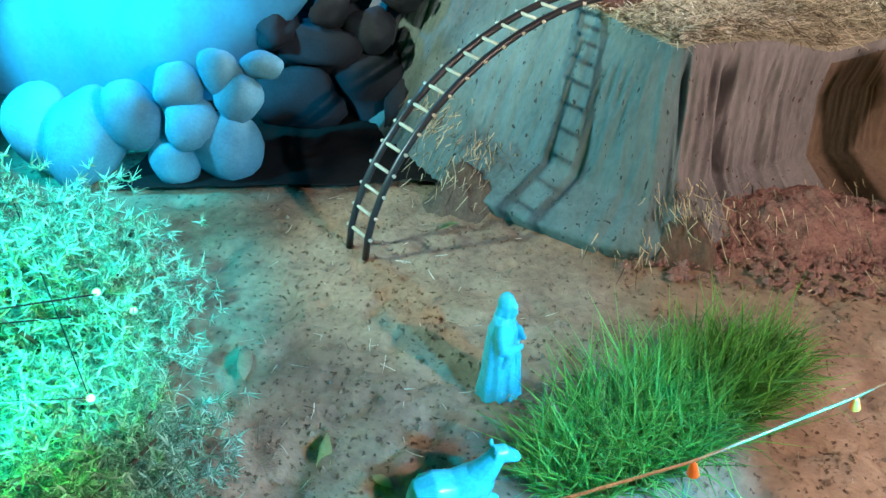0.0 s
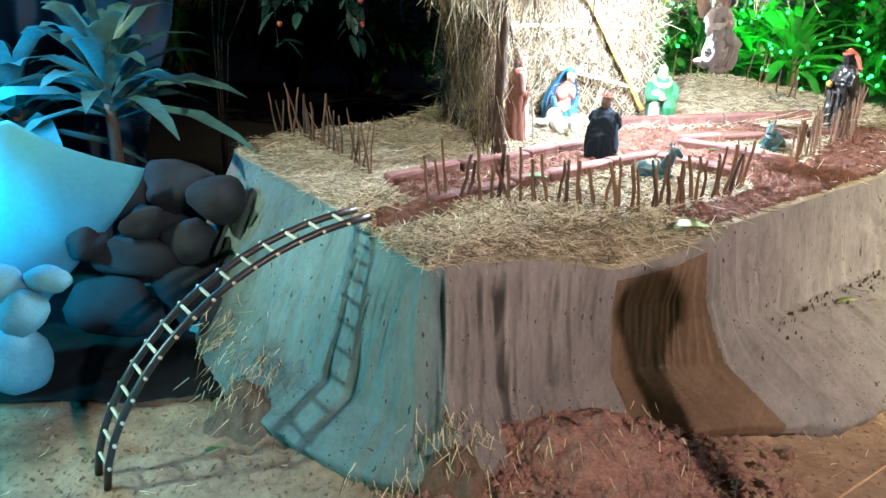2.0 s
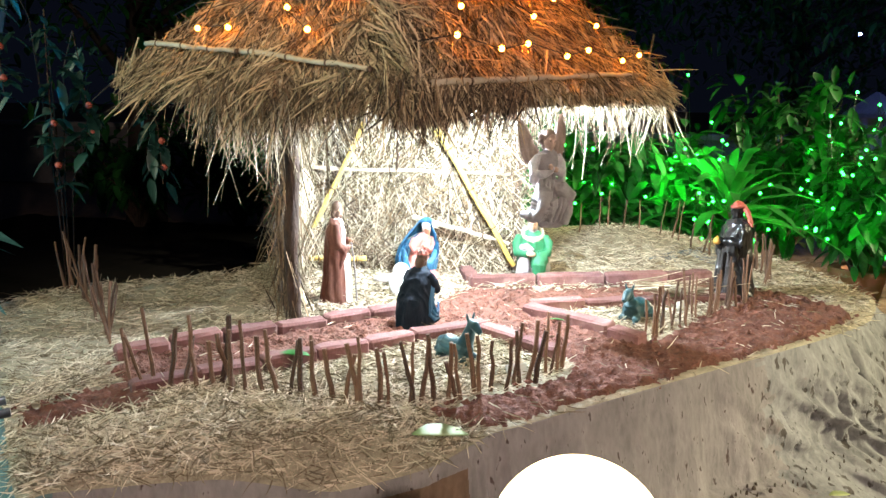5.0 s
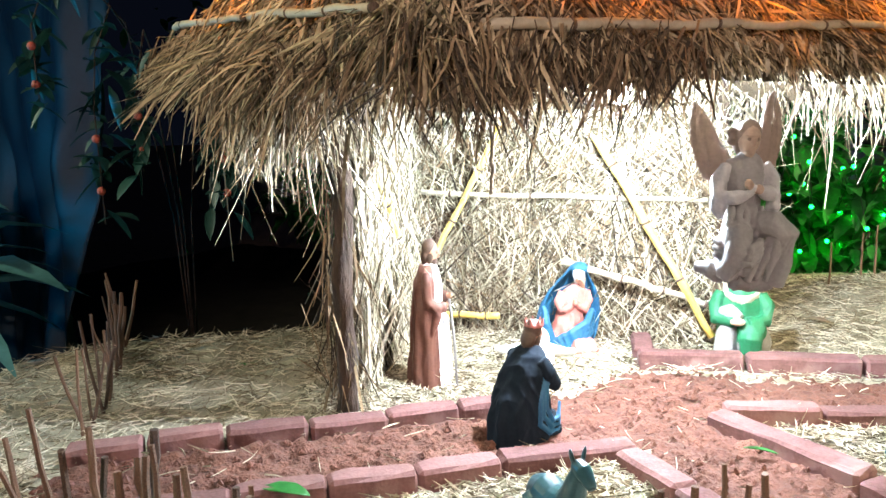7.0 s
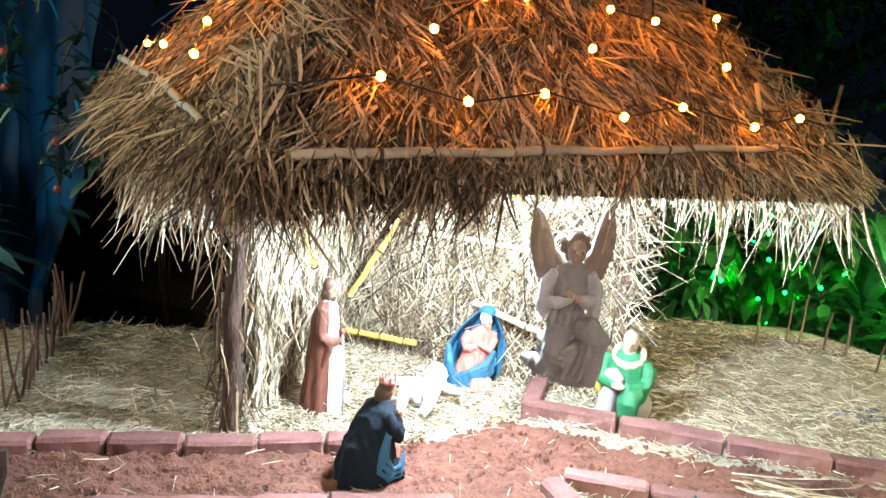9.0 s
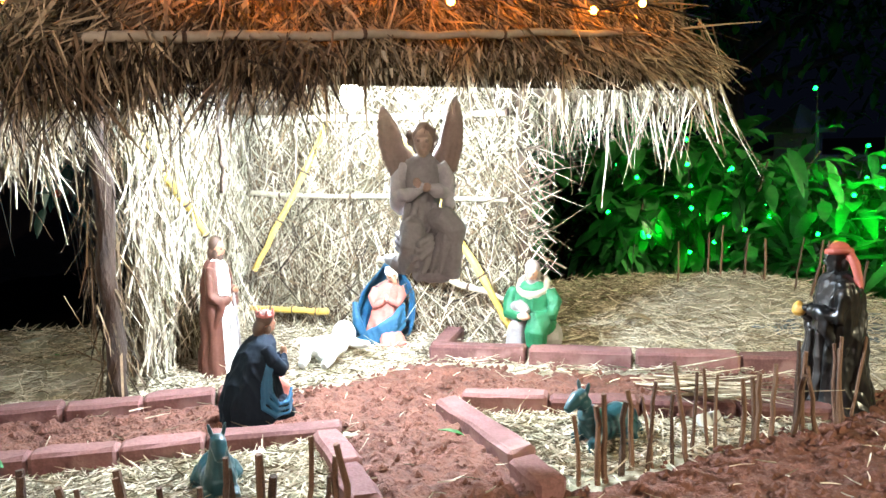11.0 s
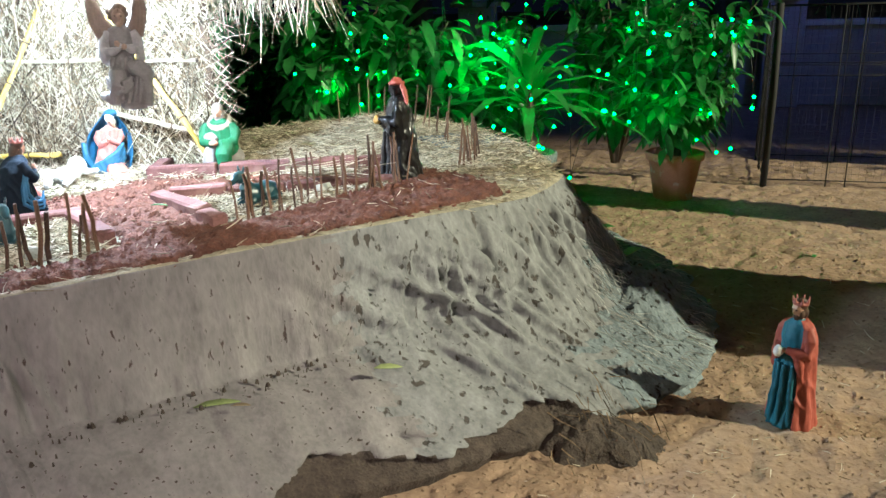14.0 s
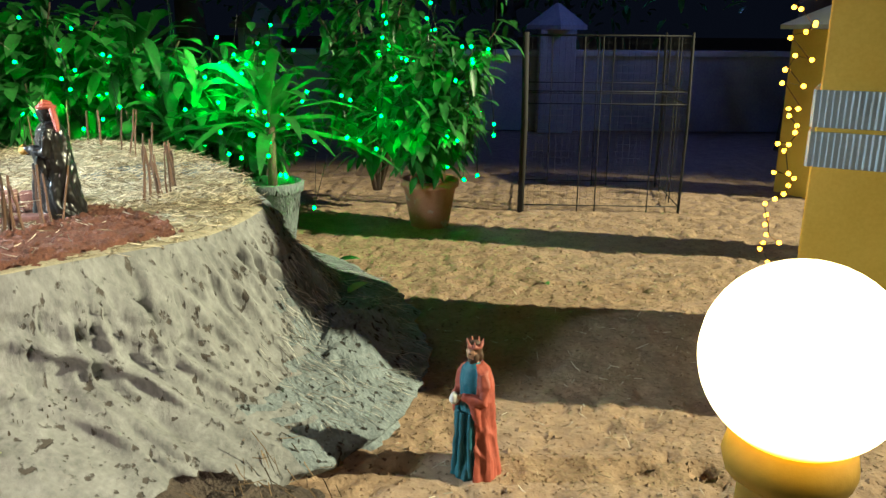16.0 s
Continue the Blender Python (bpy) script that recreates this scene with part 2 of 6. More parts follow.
P_SLEEVE = paint("painted_pale_sleeve", (0.38, 0.37, 0.385))
P_WINGSKIN = paint("painted_dusty_skin", (0.34, 0.24, 0.19))
P_BLACK = paint("painted_black", (0.010, 0.010, 0.010), 0.3)


# ---- builders ----
def part(name, bm, material, parent=None, label="", smooth=True):
    me = bpy.data.meshes.new(name)
    bm.to_mesh(me)
    bm.free()
    for mt in material if isinstance(material, (list, tuple)) else [material]:
        me.materials.append(mt)
    if smooth:
        me.polygons.foreach_set("use_smooth", [True] * len(me.polygons))
    ob = new(name, me)
    ob.parent = parent
    if label:
        tagged(ob, label)
    return ob


def raw(name, verts, faces, material, parent=None, label="", smooth=False):
    me = bpy.data.meshes.new(name)
    me.from_pydata([tuple(v) for v in verts], [], [tuple(f) for f in faces])
    me.materials.append(material)
    if smooth:
        me.polygons.foreach_set("use_smooth", [True] * len(me.polygons))
    me.update()
    ob = new(name, me)
    ob.parent = parent
    if label:
        tagged(ob, label)
    return ob


def thing(name, label, category, group="", m=None):
    ob = tagged(new(name), label, category, group)
    if m is not None:
        ob.matrix_world = m
    return ob


def quad_mesh(name, V, F, material, parent=None, label="", smooth=False):
    """A mesh from arrays of vertices and of quads."""
    V, F = np.asarray(V, np.float32).reshape(-1, 3), np.asarray(F, np.int32).reshape(-1, 4)
    me = bpy.data.meshes.new(name)
    me.vertices.add(len(V))
    me.vertices.foreach_set("co", V.ravel())
    me.loops.add(F.size)
    me.loops.foreach_set("vertex_index", F.ravel())
    me.polygons.add(len(F))
    me.polygons.foreach_set("loop_start", np.arange(0, F.size, 4, dtype=np.int32))
    me.materials.append(material)
    me.update(calc_edges=True)
    me.polygons.foreach_set("use_smooth", [smooth] * len(F))
    ob = new(name, me)
    ob.parent = parent
    if label:
        tagged(ob, label)
    return ob


rng = np.random.default_rng(7)


def unit(v):
    return v / np.maximum(np.linalg.norm(v, axis=-1, keepdims=True), 1e-9)


def strands(name, P, D, L, W, sag, material, parent=None, label="", tip=0.35, flat=1.0):
    """Many thin bent three-sided stalks."""
    N = len(P)
    D = unit(np.asarray(D, float))
    s = unit(np.cross(D, rng.normal(size=(N, 3))))
    q = unit(np.cross(D, s)) * flat
    V = np.zeros((N, 3, 3, 3))
    L, W = np.asarray(L)[:, None], np.asarray(W)[:, None]
    for i, (k, w) in enumerate(((0, 1.0), (0.5, 0.9), (1.0, tip))):
        c = P + D * L * k + np.asarray(sag) * L * k * k
        for j in range(3):
            a = 2 * np.pi * j / 3
            V[:, i, j] = c + (s * np.cos(a) + q * np.sin(a)) * W * w
    base = np.arange(N)[:, None] * 9
    F = np.concatenate([np.stack([base + 3 * i + j, base + 3 * i + (j + 1) % 3, base + 3 * i + 3 + (j + 1) % 3, base + 3 * i + 3 + j], -1) for i in range(2) for j in range(3)], 1)
    return quad_mesh(name, V, F, material, parent, label)


def leaf_arrays(P, D, L, W, droop=0.35, up=None):
    """Folded pointed leaves: a midrib and two halves that bend down to the tip."""
    N = len(P)
    D = unit(np.asarray(D, float))
    z = np.array([0, 0, 1.0]) if up is None else up
    s = unit(np.cross(D, z) + rng.normal(size=(N, 3)) * 0.15)
    n = unit(np.cross(s, D))
    L, W = np.asarray(L)[:, None], np.asarray(W)[:, None]
    rows = []
    for k, w in ((0.0, 0.12), (0.3, 0.85), (0.62, 0.9), (0.86, 0.5), (1.0, 0.04)):
        c = P + D * L * k - np.array([0, 0, 1.0]) * L * droop * k * k
        rows += [c - s * W * w * 0.5 + n * W * w * 0.16, c, c + s * W * w * 0.5 + n * W * w * 0.16]
    V = np.stack(rows, 1)
    b = np.arange(N)[:, None] * 15
    F = np.concatenate([np.stack([b + 3 * i + j, b + 3 * i + j + 1, b + 3 * i + 4 + j, b + 3 * i + 3 + j], -1) for i in range(4) for j in range(2)], 1)
    return V, F


def leaves(name, P, D, L, W, material, parent=None, label="", droop=0.35):
    V, F = leaf_arrays(P, D, L, W, droop)
    return quad_mesh(name, V, F, material, parent, label, True)


def tube(bm, pts, radii, sides=8, mi=0, wobble=0.0):
    """A round bar along points, closed at the ends."""
    pts = [Vector(p) for p in pts]
    if not isinstance(radii, (list, tuple)):
        radii = [radii] * len(pts)
    rings = []
    ref = Vector((0.3, 0.2, 1)).normalized()
    for i, p in enumerate(pts):
        d = (pts[min(i + 1, len(pts) - 1)] - pts[max(i - 1, 0)]).normalized()
        if abs(d.dot(ref)) > 0.95:
            ref = Vector((1, 0.1, 0))
        a = d.cross(ref).normalized()
        b = d.cross(a)
        rings.append([bm.verts.new(p + (a * math.cos(2 * math.pi * j / sides) + b * math.sin(2 * math.pi * j / sides)) * radii[i] * (1 + wobble * random.uniform(-1, 1))) for j in range(sides)])
    for r0, r1 in zip(rings, rings[1:]):
        for j in range(sides):
            f = bm.faces.new((r0[j], r0[(j + 1) % sides], r1[(j + 1) % sides], r1[j]))
            f.material_index = mi
    for r in (rings[0][::-1], rings[-1]):
        bm.faces.new(r).material_index = mi
    return bm


def ball(bm, c, r, mi=0, seg=14, m=None):
    r = (r, r, r) if isinstance(r, (int, float)) else r
    mm = Matrix.Translation(c) @ (m or Matrix.Identity(4)) @ Matrix.Diagonal((*r, 1))
    got = bmesh.ops.create_uvsphere(bm, u_segments=seg, v_segments=max(6, seg * 2 // 3), radius=1, matrix=mm)
    for v in got["verts"]:
        for f in v.link_faces:
            f.material_index = mi
    return bm


def loft(bm, rings, mi=0, sides=28, folds=0.0, n=9, twist=0.0):
    """A draped body from (x, y, z, rx, ry) rings, with hanging folds."""
    got = []
    for i, (x, y, z, rx, ry) in enumerate(rings):
        row = []
        for j in range(sides):
            a = 2 * math.pi * j / sides
            k = 1 + folds * (1 - i / max(1, len(rings) - 1)) * math.sin(n * a + twist * i + 1.3 * math.sin(2 * a))
            row.append(bm.verts.new((x + rx * k * math.cos(a), y + ry * k * math.sin(a), z)))
        got.append(row)
    for i, (r0, r1) in enumerate(zip(got, got[1:])):
        for j in range(sides):
            f = bm.faces.new((r0[j], r0[(j + 1) % sides], r1[(j + 1) % sides], r1[j]))
            f.material_index = mi(i, j / sides) if callable(mi) else mi
    for r in (got[0][::-1], got[-1]):
        bm.faces.new(r).material_index = mi(0, 0) if callable(mi) else mi
    return bm


def box(bm, c, s, mi=0, bevel=0.0, m=None):
    got = bmesh.ops.create_cube(bm, size=1, matrix=(m or Matrix.Identity(4)) @ Matrix.Translation(c) @ Matrix.Diagonal((*s, 1)))
    es = list({e for v in got["verts"] for e in v.link_edges})
    if bevel:
        bmesh.ops.bevel(bm, geom=es, offset=bevel, segments=2, affect="EDGES", profile=0.6)
    return bm


def nz(x, y, z=0.0):
    return noise.noise(Vector((x, y, z)))
# ---- the ground ----
def axis(lo, hi, step, far):
    a = np.arange(lo, hi + step / 2, step)
    return np.concatenate([[-far, -40, -15, -7, -4, -3], a, [hi + 0.5, hi + 1.5, hi + 4, 20, 45, far]])


def ground_z(x, y):
    return 0.010 * nz(1.3 * x, 1.3 * y) + 0.008 * nz(9 * x, 9 * y, 3) - 0.038 * max(0.0, nz(16 * x + 2 * nz(5 * x, 5 * y, 9), 14 * y, 5) - 0.10) + 0.009 * nz(31 * x, 27 * y, 8)


def sheet(name, xs, ys, f, material):
    V = np.array([(x, y, f(x, y)) for y in ys for x in xs])
    w = len(xs)
    i = np.arange(len(ys) - 1)[:, None] * w + np.arange(w - 1)[None]
    F = np.stack([i, i + 1, i + 1 + w, i + w], -1)
    return quad_mesh(name, V, F, material, smooth=True)


ground = sheet("ground", axis(-1.6, 6.2, 0.021, 200), axis(0.3, 8.2, 0.021, 200), lambda x, y: ground_z(x, y) if abs(x) < 8 and -1 < y < 9 else -0.01, SAND)
tagged(ground, "trodden yellow sand yard with many small pits", "ground", kind="structure")

# ---- the raised mound ----
# top x, y, z; foot x, y; two bends of the side as (share of the way out, height)
RIM = [
    (-0.30, 2.95, 0.615, -0.52, 2.80, 0.35, 0.40, 0.75, 0.15),
    (0.06, 2.60, 0.605, -0.16, 2.30, 0.35, 0.40, 0.75, 0.15),
    (0.42, 2.25, 0.600, 0.14, 2.02, 0.25, 0.40, 0.50, 0.17),
    (0.67, 2.005, 0.570, 0.58, 1.80, 0.25, 0.38, 0.50, 0.15),
    (0.735, 2.045, 0.568, 0.80, 1.86, 0.12, 0.38, 0.30, 0.16),
    (0.97, 2.225, 0.535, 1.03, 2.05, 0.00, 0.36, 0.15, 0.14),
    (1.17, 2.335, 0.478, 1.25, 2.17, -0.10, 0.33, 0.05, 0.13),
    (1.36, 2.420, 0.515, 1.50, 2.24, -0.16, 0.34, 0.00, 0.13),
    (1.487, 2.485, 0.583, 1.74, 2.31, 0.10, 0.34, 0.40, 0.17),
    (1.555, 2.548, 0.586, 1.88, 2.33, 0.14, 0.27, 0.46, 0.205),
    (1.90, 2.93, 0.586, 2.25, 2.66, 0.12, 0.255, 0.48, 0.205),
    (2.36, 3.44, 0.582, 2.79, 3.10, 0.18, 0.28, 0.52, 0.18),
    (2.63, 3.87, 0.550, 3.22, 3.58, 0.20, 0.37, 0.50, 0.18),
    (2.72, 4.20, 0.565, 3.32, 4.12, 0.18, 0.36, 0.45, 0.17),
    (2.50, 4.70, 0.590, 3.15, 4.85, 0.22, 0.35, 0.55, 0.15),
    (2.10, 5.20, 0.600, 2.55, 5.60, 0.22, 0.35, 0.55, 0.15),
    (1.50, 5.50, 0.600, 1.60, 5.90, 0.22, 0.35, 0.55, 0.15),
    (0.36, 4.30, 0.600, 0.10, 4.50, 0.22, 0.35, 0.55, 0.15),
    (0.14, 3.66, 0.600, -0.12, 3.85, 0.22, 0.35, 0.55, 0.15),
    (-0.22, 3.32, 0.610, -0.55, 3.42, 0.22, 0.35, 0.55, 0.15),
]


def crown_z(x, y):
    h = 0.594 + 0.010 * nz(3 * x, 3 * y, 1) + 0.006 * nz(14 * x, 14 * y, 2)
    h += 0.085 * math.exp(-((x - 1.75) ** 2 / 0.10 + (y - 4.95) ** 2 / 0.10))
    h += 0.03 * math.exp(-((x - 0.05) ** 2 + (y - 2.95) ** 2) / 0.05)
    for bx, by, br, bh in ((0.12, 3.30, 0.012, 0.050), (0.46, 3.30, 0.020, 0.065), (-0.10, 3.10, 0.010, 0.035), (0.30, 3.12, 0.010, 0.030), (0.22, 3.48, 0.010, 0.05)):
        h += bh * math.exp(-((x - bx) ** 2 + (y - by) ** 2) / br)
    return h


def smooth_rim(per):
    n = len(RIM)
    A = np.array(RIM)
    out = []
    for i in range(n):
        p0, p1, p2, p3 = A[(i - 1) % n], A[i], A[(i + 1) % n], A[(i + 2) % n]
        for k in np.arange(per) / per:
            c = 0.5 * (2 * p1 + (p2 - p0) * k + (2 * p0 - 5 * p1 + 4 * p2 - p3) * k * k + (3 * p1 - p0 - 3 * p2 + p3) * k ** 3)
            out.append(c * 0.55 + (p1 * (1 - k) + p2 * k) * 0.45)
    return np.array(out)


PER = 60
RIMS = smooth_rim(PER)
OUTLINE = RIMS[:, :2]
CENTRE = np.array([1.05, 3.65])
BEARING = np.arctan2(OUTLINE[:, 1] - CENTRE[1], OUTLINE[:, 0] - CENTRE[0])
ORDER = np.argsort(BEARING)
REACH = np.linalg.norm(OUTLINE - CENTRE, axis=1)


def top_z(x, y):
    """The height of the mound's top, which dips or rises to its rim."""
    dx, dy = x - CENTRE[0], y - CENTRE[1]
    a = math.atan2(dy, dx)
    r = float(np.interp(a, BEARING[ORDER], REACH[ORDER], period=2 * math.pi))
    k = min(1.0, math.hypot(dx, dy) / r) ** 1.25
    w = max(0.0, (k - 0.86) / 0.14) ** 2
    z = crown_z(x, y)
    return z if not w else z * (1 - w) + w * float(np.interp(a, BEARING[ORDER], RIMS[ORDER, 2], period=2 * math.pi))


# creases of the cloth on the east flank: along the rim and height of both ends, bow, depth, half width
CREASES = ((0.02, 0.43, 0.17, 0.09, 0.035, 0.034, 0.011), (-0.05, 0.25, 0.04, 0.11, -0.022, 0.028, 0.008), (0.09, 0.47, 0.26, 0.12, 0.030, 0.022, 0.010), (0.20, 0.46, 0.36, 0.16, 0.030, 0.024, 0.013),
           (0.30, 0.52, 0.44, 0.20, -0.02, 0.018, 0.012), (-0.62, 0.150, -0.24, 0.085, -0.012, 0.022, 0.007), (-0.50, 0.110, -0.10, 0.072, -0.010, 0.020, 0.007), (0.0, 0.30, 0.10, 0.10, 0.020, 0.018, 0.008),
           (-1.12, 0.50, -1.06, 0.28, 0.012, 0.016, 0.008), (-1.17, 0.48, -1.13, 0.22, -0.010, 0.018, 0.009))


def creased(q, h):
    out = 0.0
    for q0, h0, q1, h1, bow, deep, w in CREASES:
        dq, dh = q1 - q0, h1 - h0
        L = math.hypot(dq, dh)
        f = ((q - q0) * dq + (h - h0) * dh) / (L * L)
        if -0.1 < f < 1.1:
            off = ((q - q0) * dh - (h - h0) * dq) / L - bow * 4 * f * (1 - f)
            if abs(off) < 6 * w:
                fade = min(1, max(0, (f + 0.1) / 0.2)) * min(1, max(0, (1.1 - f) / 0.2))
                out += deep * fade * (0.7 * math.exp(-((off - 2.2 * w) / (1.6 * w)) ** 2) - math.exp(-(off / w) ** 2))
    return out


def hem_z(q):
    """Height of the cloth's lower edge along the east flank; earth shows below it."""
    return float(np.interp(q, (-0.95, -0.60, -0.27, 0.0, 0.13, 0.20), (0.0, 0.125, 0.075, 0.095, 0.10, 0.0)))


def build_mound():
    n, down, inn = len(RIMS), 64, 40
    V, S = [], np.cumsum(np.r_[0, np.linalg.norm(np.diff(RIMS[:, :2], axis=0), axis=1)])
    S0 = S[11 * PER]
    for r in range(inn):                                  # the top, from the middle to the rim
        k = max(0.0004, r / (inn - 1))
        for i in range(n):
            p = CENTRE + (OUTLINE[i] - CENTRE) * (k ** 0.8)
            zt = crown_z(*p)
            w = max(0.0, (k - 0.86) / 0.14)
            V.append((p[0], p[1], zt * (1 - w * w) + RIMS[i, 2] * w * w))
    for r in range(1, down + 1):                          # the side, from the rim to below the foot
        k = r / down
        for i in range(n):
            x, y, z, fx, fy, a, za, b, zb = RIMS[i]
            knots = ((0, 0, z), (0.06, 0.01, z - 0.02), (0.42, a, za), (0.66, b, zb), (0.92, 1.0, 0.045), (1.0, 0.90, -0.03))
            for (k0, o0, z0), (k1, o1, z1) in zip(knots, knots[1:]):
                if k <= k1 + 1e-9:
                    f = (k - k0) / (k1 - k0)
                    o, h = o0 + (o1 - o0) * f, z0 + (z1 - z0) * f
                    break
            d = np.array([fx - x, fy - y])
            e = d / np.linalg.norm(d)
            s = S[i]
            fold = 0.018 * nz(7 * s, 1.2 * h, 1) + 0.012 * nz(22 * s, 2.5 * h, 4) + (0.013 if x < 1.42 else 0.006) * nz(60 * s, 7 * h, 7)
            if y < 2.7:
                fold *= 1 - 0.75 * math.exp(-((x - 1.27) / 0.19) ** 2)
            if 0.66 < x < 1.76 and y < 2.85:               # wet cloth hanging in long drips
                g = min(1, (x - 0.66) / 0.05) * min(1, (1.76 - x) / 0.2)
                g *= 1 - 0.92 * math.exp(-((x - 1.27) / 0.19) ** 2)
                drip = 1 - abs(nz(19 * s, 1.3 * h, 21)) * 2.4
                fold += g * (0.022 * drip + 0.012 * (1 - abs(nz(47 * s, 3.0 * h, 22)) * 2.4) - 0.012)
                fold -= 0.055 * math.exp(-((x - 0.845 - 0.05 * (0.5 - h)) / 0.014) ** 2) * min(1, max(0, (0.52 - h) / 0.1))
            q = s - S0
            if x > 1.45 and y < 4.75:
                fold += creased(q, h)
            if -0.45 < q < 0.32:                          # gashes that fan out below the corner
                turn_, far = math.atan2(q + 0.02, 0.66 - h), math.hypot(q + 0.02, 0.66 - h)
                g = min(1, (q + 0.45) / 0.15) * min(1, (0.32 - q) / 0.1) * min(1, max(0, (h - 0.22) / 0.06))
                fold -= g * 0.075 * max(0, nz(24 * turn_, 13 * far, 41) - 0.24)
                fold += g * 0.010 * nz(30 * turn_, 6 * far, 43)
            if x > 1.95 and y < 4.75:
                g = min(1, max(0, (x - 1.95) / 0.4))
                across, along = h + 0.85 * q, 0.85 * h - q
                bend = across + 0.10 * nz(2.5 * q, 2.5 * h, 2)
                ridge = 1 - abs(nz(6.0 * bend, 0.7 * along, 9)) * 2.6
                fine = 1 - abs(nz(15 * bend, 1.3 * along, 4)) * 2.6
                drip = 1 - abs(nz(26 * q, 2.5 * h, 5)) * 2.2
                east = min(1, max(0, q / 0.3))
                fold += g * (0.026 * ridge + 0.015 * fine + 0.026 * nz(8 * q, 8 * h, 7) + (0.010 + 0.020 * east) * drip * min(1, max(0, (h - 0.20) / 0.15)) - 0.02)
                fold -= g * 0.070 * max(0, nz(25 * q, 10 * h, 8) - 0.28) + 0.05 * math.exp(-((q - 0.28) / 0.025) ** 2 - ((h - 0.31) / 0.02) ** 2)
            if h < hem_z(q):
                fold -= 0.040 * min(1, (hem_z(q) - h) / 0.012)
            if x > 1.6 and y < 3.8:                       # small gashes in the mud
                fold -= 0.060 * max(0, nz(38 * s, 12 * h, 18) - 0.31)
            fold *= min(1, 4 * k) * (1 - 0.5 * max(0, k - 0.8) / 0.2)
            p = np.array([x, y]) + d * o + e * fold
            V.append((p[0], p[1], h + 0.01 * nz(12 * s, 8 * h, 3) * min(1, 4 * k)))
    V.append((*CENTRE, crown_z(*CENTRE)))
    i = np.arange(n)
    j = (i + 1) % n
    F = [np.stack([i + r * n, j + r * n, j + (r + 1) * n, i + (r + 1) * n], -1)[:, ::-1] for r in range(inn + down - 1)]
    V = np.array(V)
    F = np.concatenate(F)
    me_top = quad_mesh("mound", V, F, CLOTH_MUD, smooth=True)
    me = me_top.data
    me.materials.append(MOUND_TOP)
    m = np.zeros(len(F), np.int32)
    m[: n * (inn - 1)] = 1
    me.materials.append(FLANK)
    col, ring = np.arange(len(F)) % n, np.arange(len(F)) // n
    edge = np.array([9 * nz(0.35 * r, 3, 1) for r in range(inn + down)])[ring]
    m[(ring >= inn - 1) & (col + edge > 10.55 * PER) & (col + edge < 14.3 * PER)] = 2
    me.materials.append(DARK_EARTH)
    me.materials.append(SHADE_BROWN)
    me.materials.append(TEAL_CLOTH)
    m[(ring >= inn - 1) & (col > 0.2 * PER) & (col + 0.4 * edge < 3.9 * PER)] = 5
    # the hollow's shadow, painted as a brown patch
    m[(ring >= inn + 6) & (col > 6.05 * PER) & (col - 0.25 * (ring - inn) < 7.55 * PER)] = 4
    me.materials.append(HAY_MUD)
    m[(ring - inn + 1.6 * edge > 44 - 22 * (col / PER - 11.75)) & (col > 11.5 * PER) & (col < 14.6 * PER)] = 6
    low = np.array([hem_z(v - S0) for v in S])[col]
    m[(ring >= inn - 1) & (V[F[:, 0], 2] < low - 0.004)] = 3
    me.polygons.foreach_set("material_index", m)
    global FLANK_GRID
    FLANK_GRID = V[inn * n:(inn + down) * n].reshape(down, n, 3)
    return tagged(me_top, "raised earth mound wrapped in grey mud-dipped burlap", "mound", kind="structure")


mound = build_mound()


def inside(P, poly):
    P, poly = np.asarray(P), np.asarray(poly)
    x, y = P[:, 0], P[:, 1]
    got = np.zeros(len(P), bool)
    for (x0, y0), (x1, y1) in zip(poly, np.roll(poly, -1, 0)):
        if y0 != y1:
            got ^= ((y0 > y) != (y1 > y)) & (x < (x1 - x0) * (y - y0) / (y1 - y0) + x0)
    return got


RED = [
    [(0.42, 2.57), (0.60, 2.47), (1.31, 3.18), (1.45, 3.46), (1.42, 3.79), (1.16, 3.74), (1.02, 3.30), (0.42, 2.68)],
    [(1.33, 3.2), (1.6, 3.0), (1.64, 2.93), (1.52, 2.78), (1.30, 2.54), (1.49, 2.49), (1.90, 2.935), (2.36, 3.445), (2.58, 3.82), (2.36, 4.02), (2.2, 3.86), (1.83, 3.25), (1.43, 3.47)],
    [(1.42, 3.45), (2.15, 3.78), (2.4, 4.0), (2.06, 4.10), (1.47, 3.80), (1.3, 3.7)],
    [(0.42, 2.27), (0.50, 2.19), (0.72, 2.42), (0.55, 2.53), (0.47, 2.45)],
]


def in_red(P):
    got = np.zeros(len(P), bool)
    for poly in RED:
        got |= inside(P, poly)
    return got


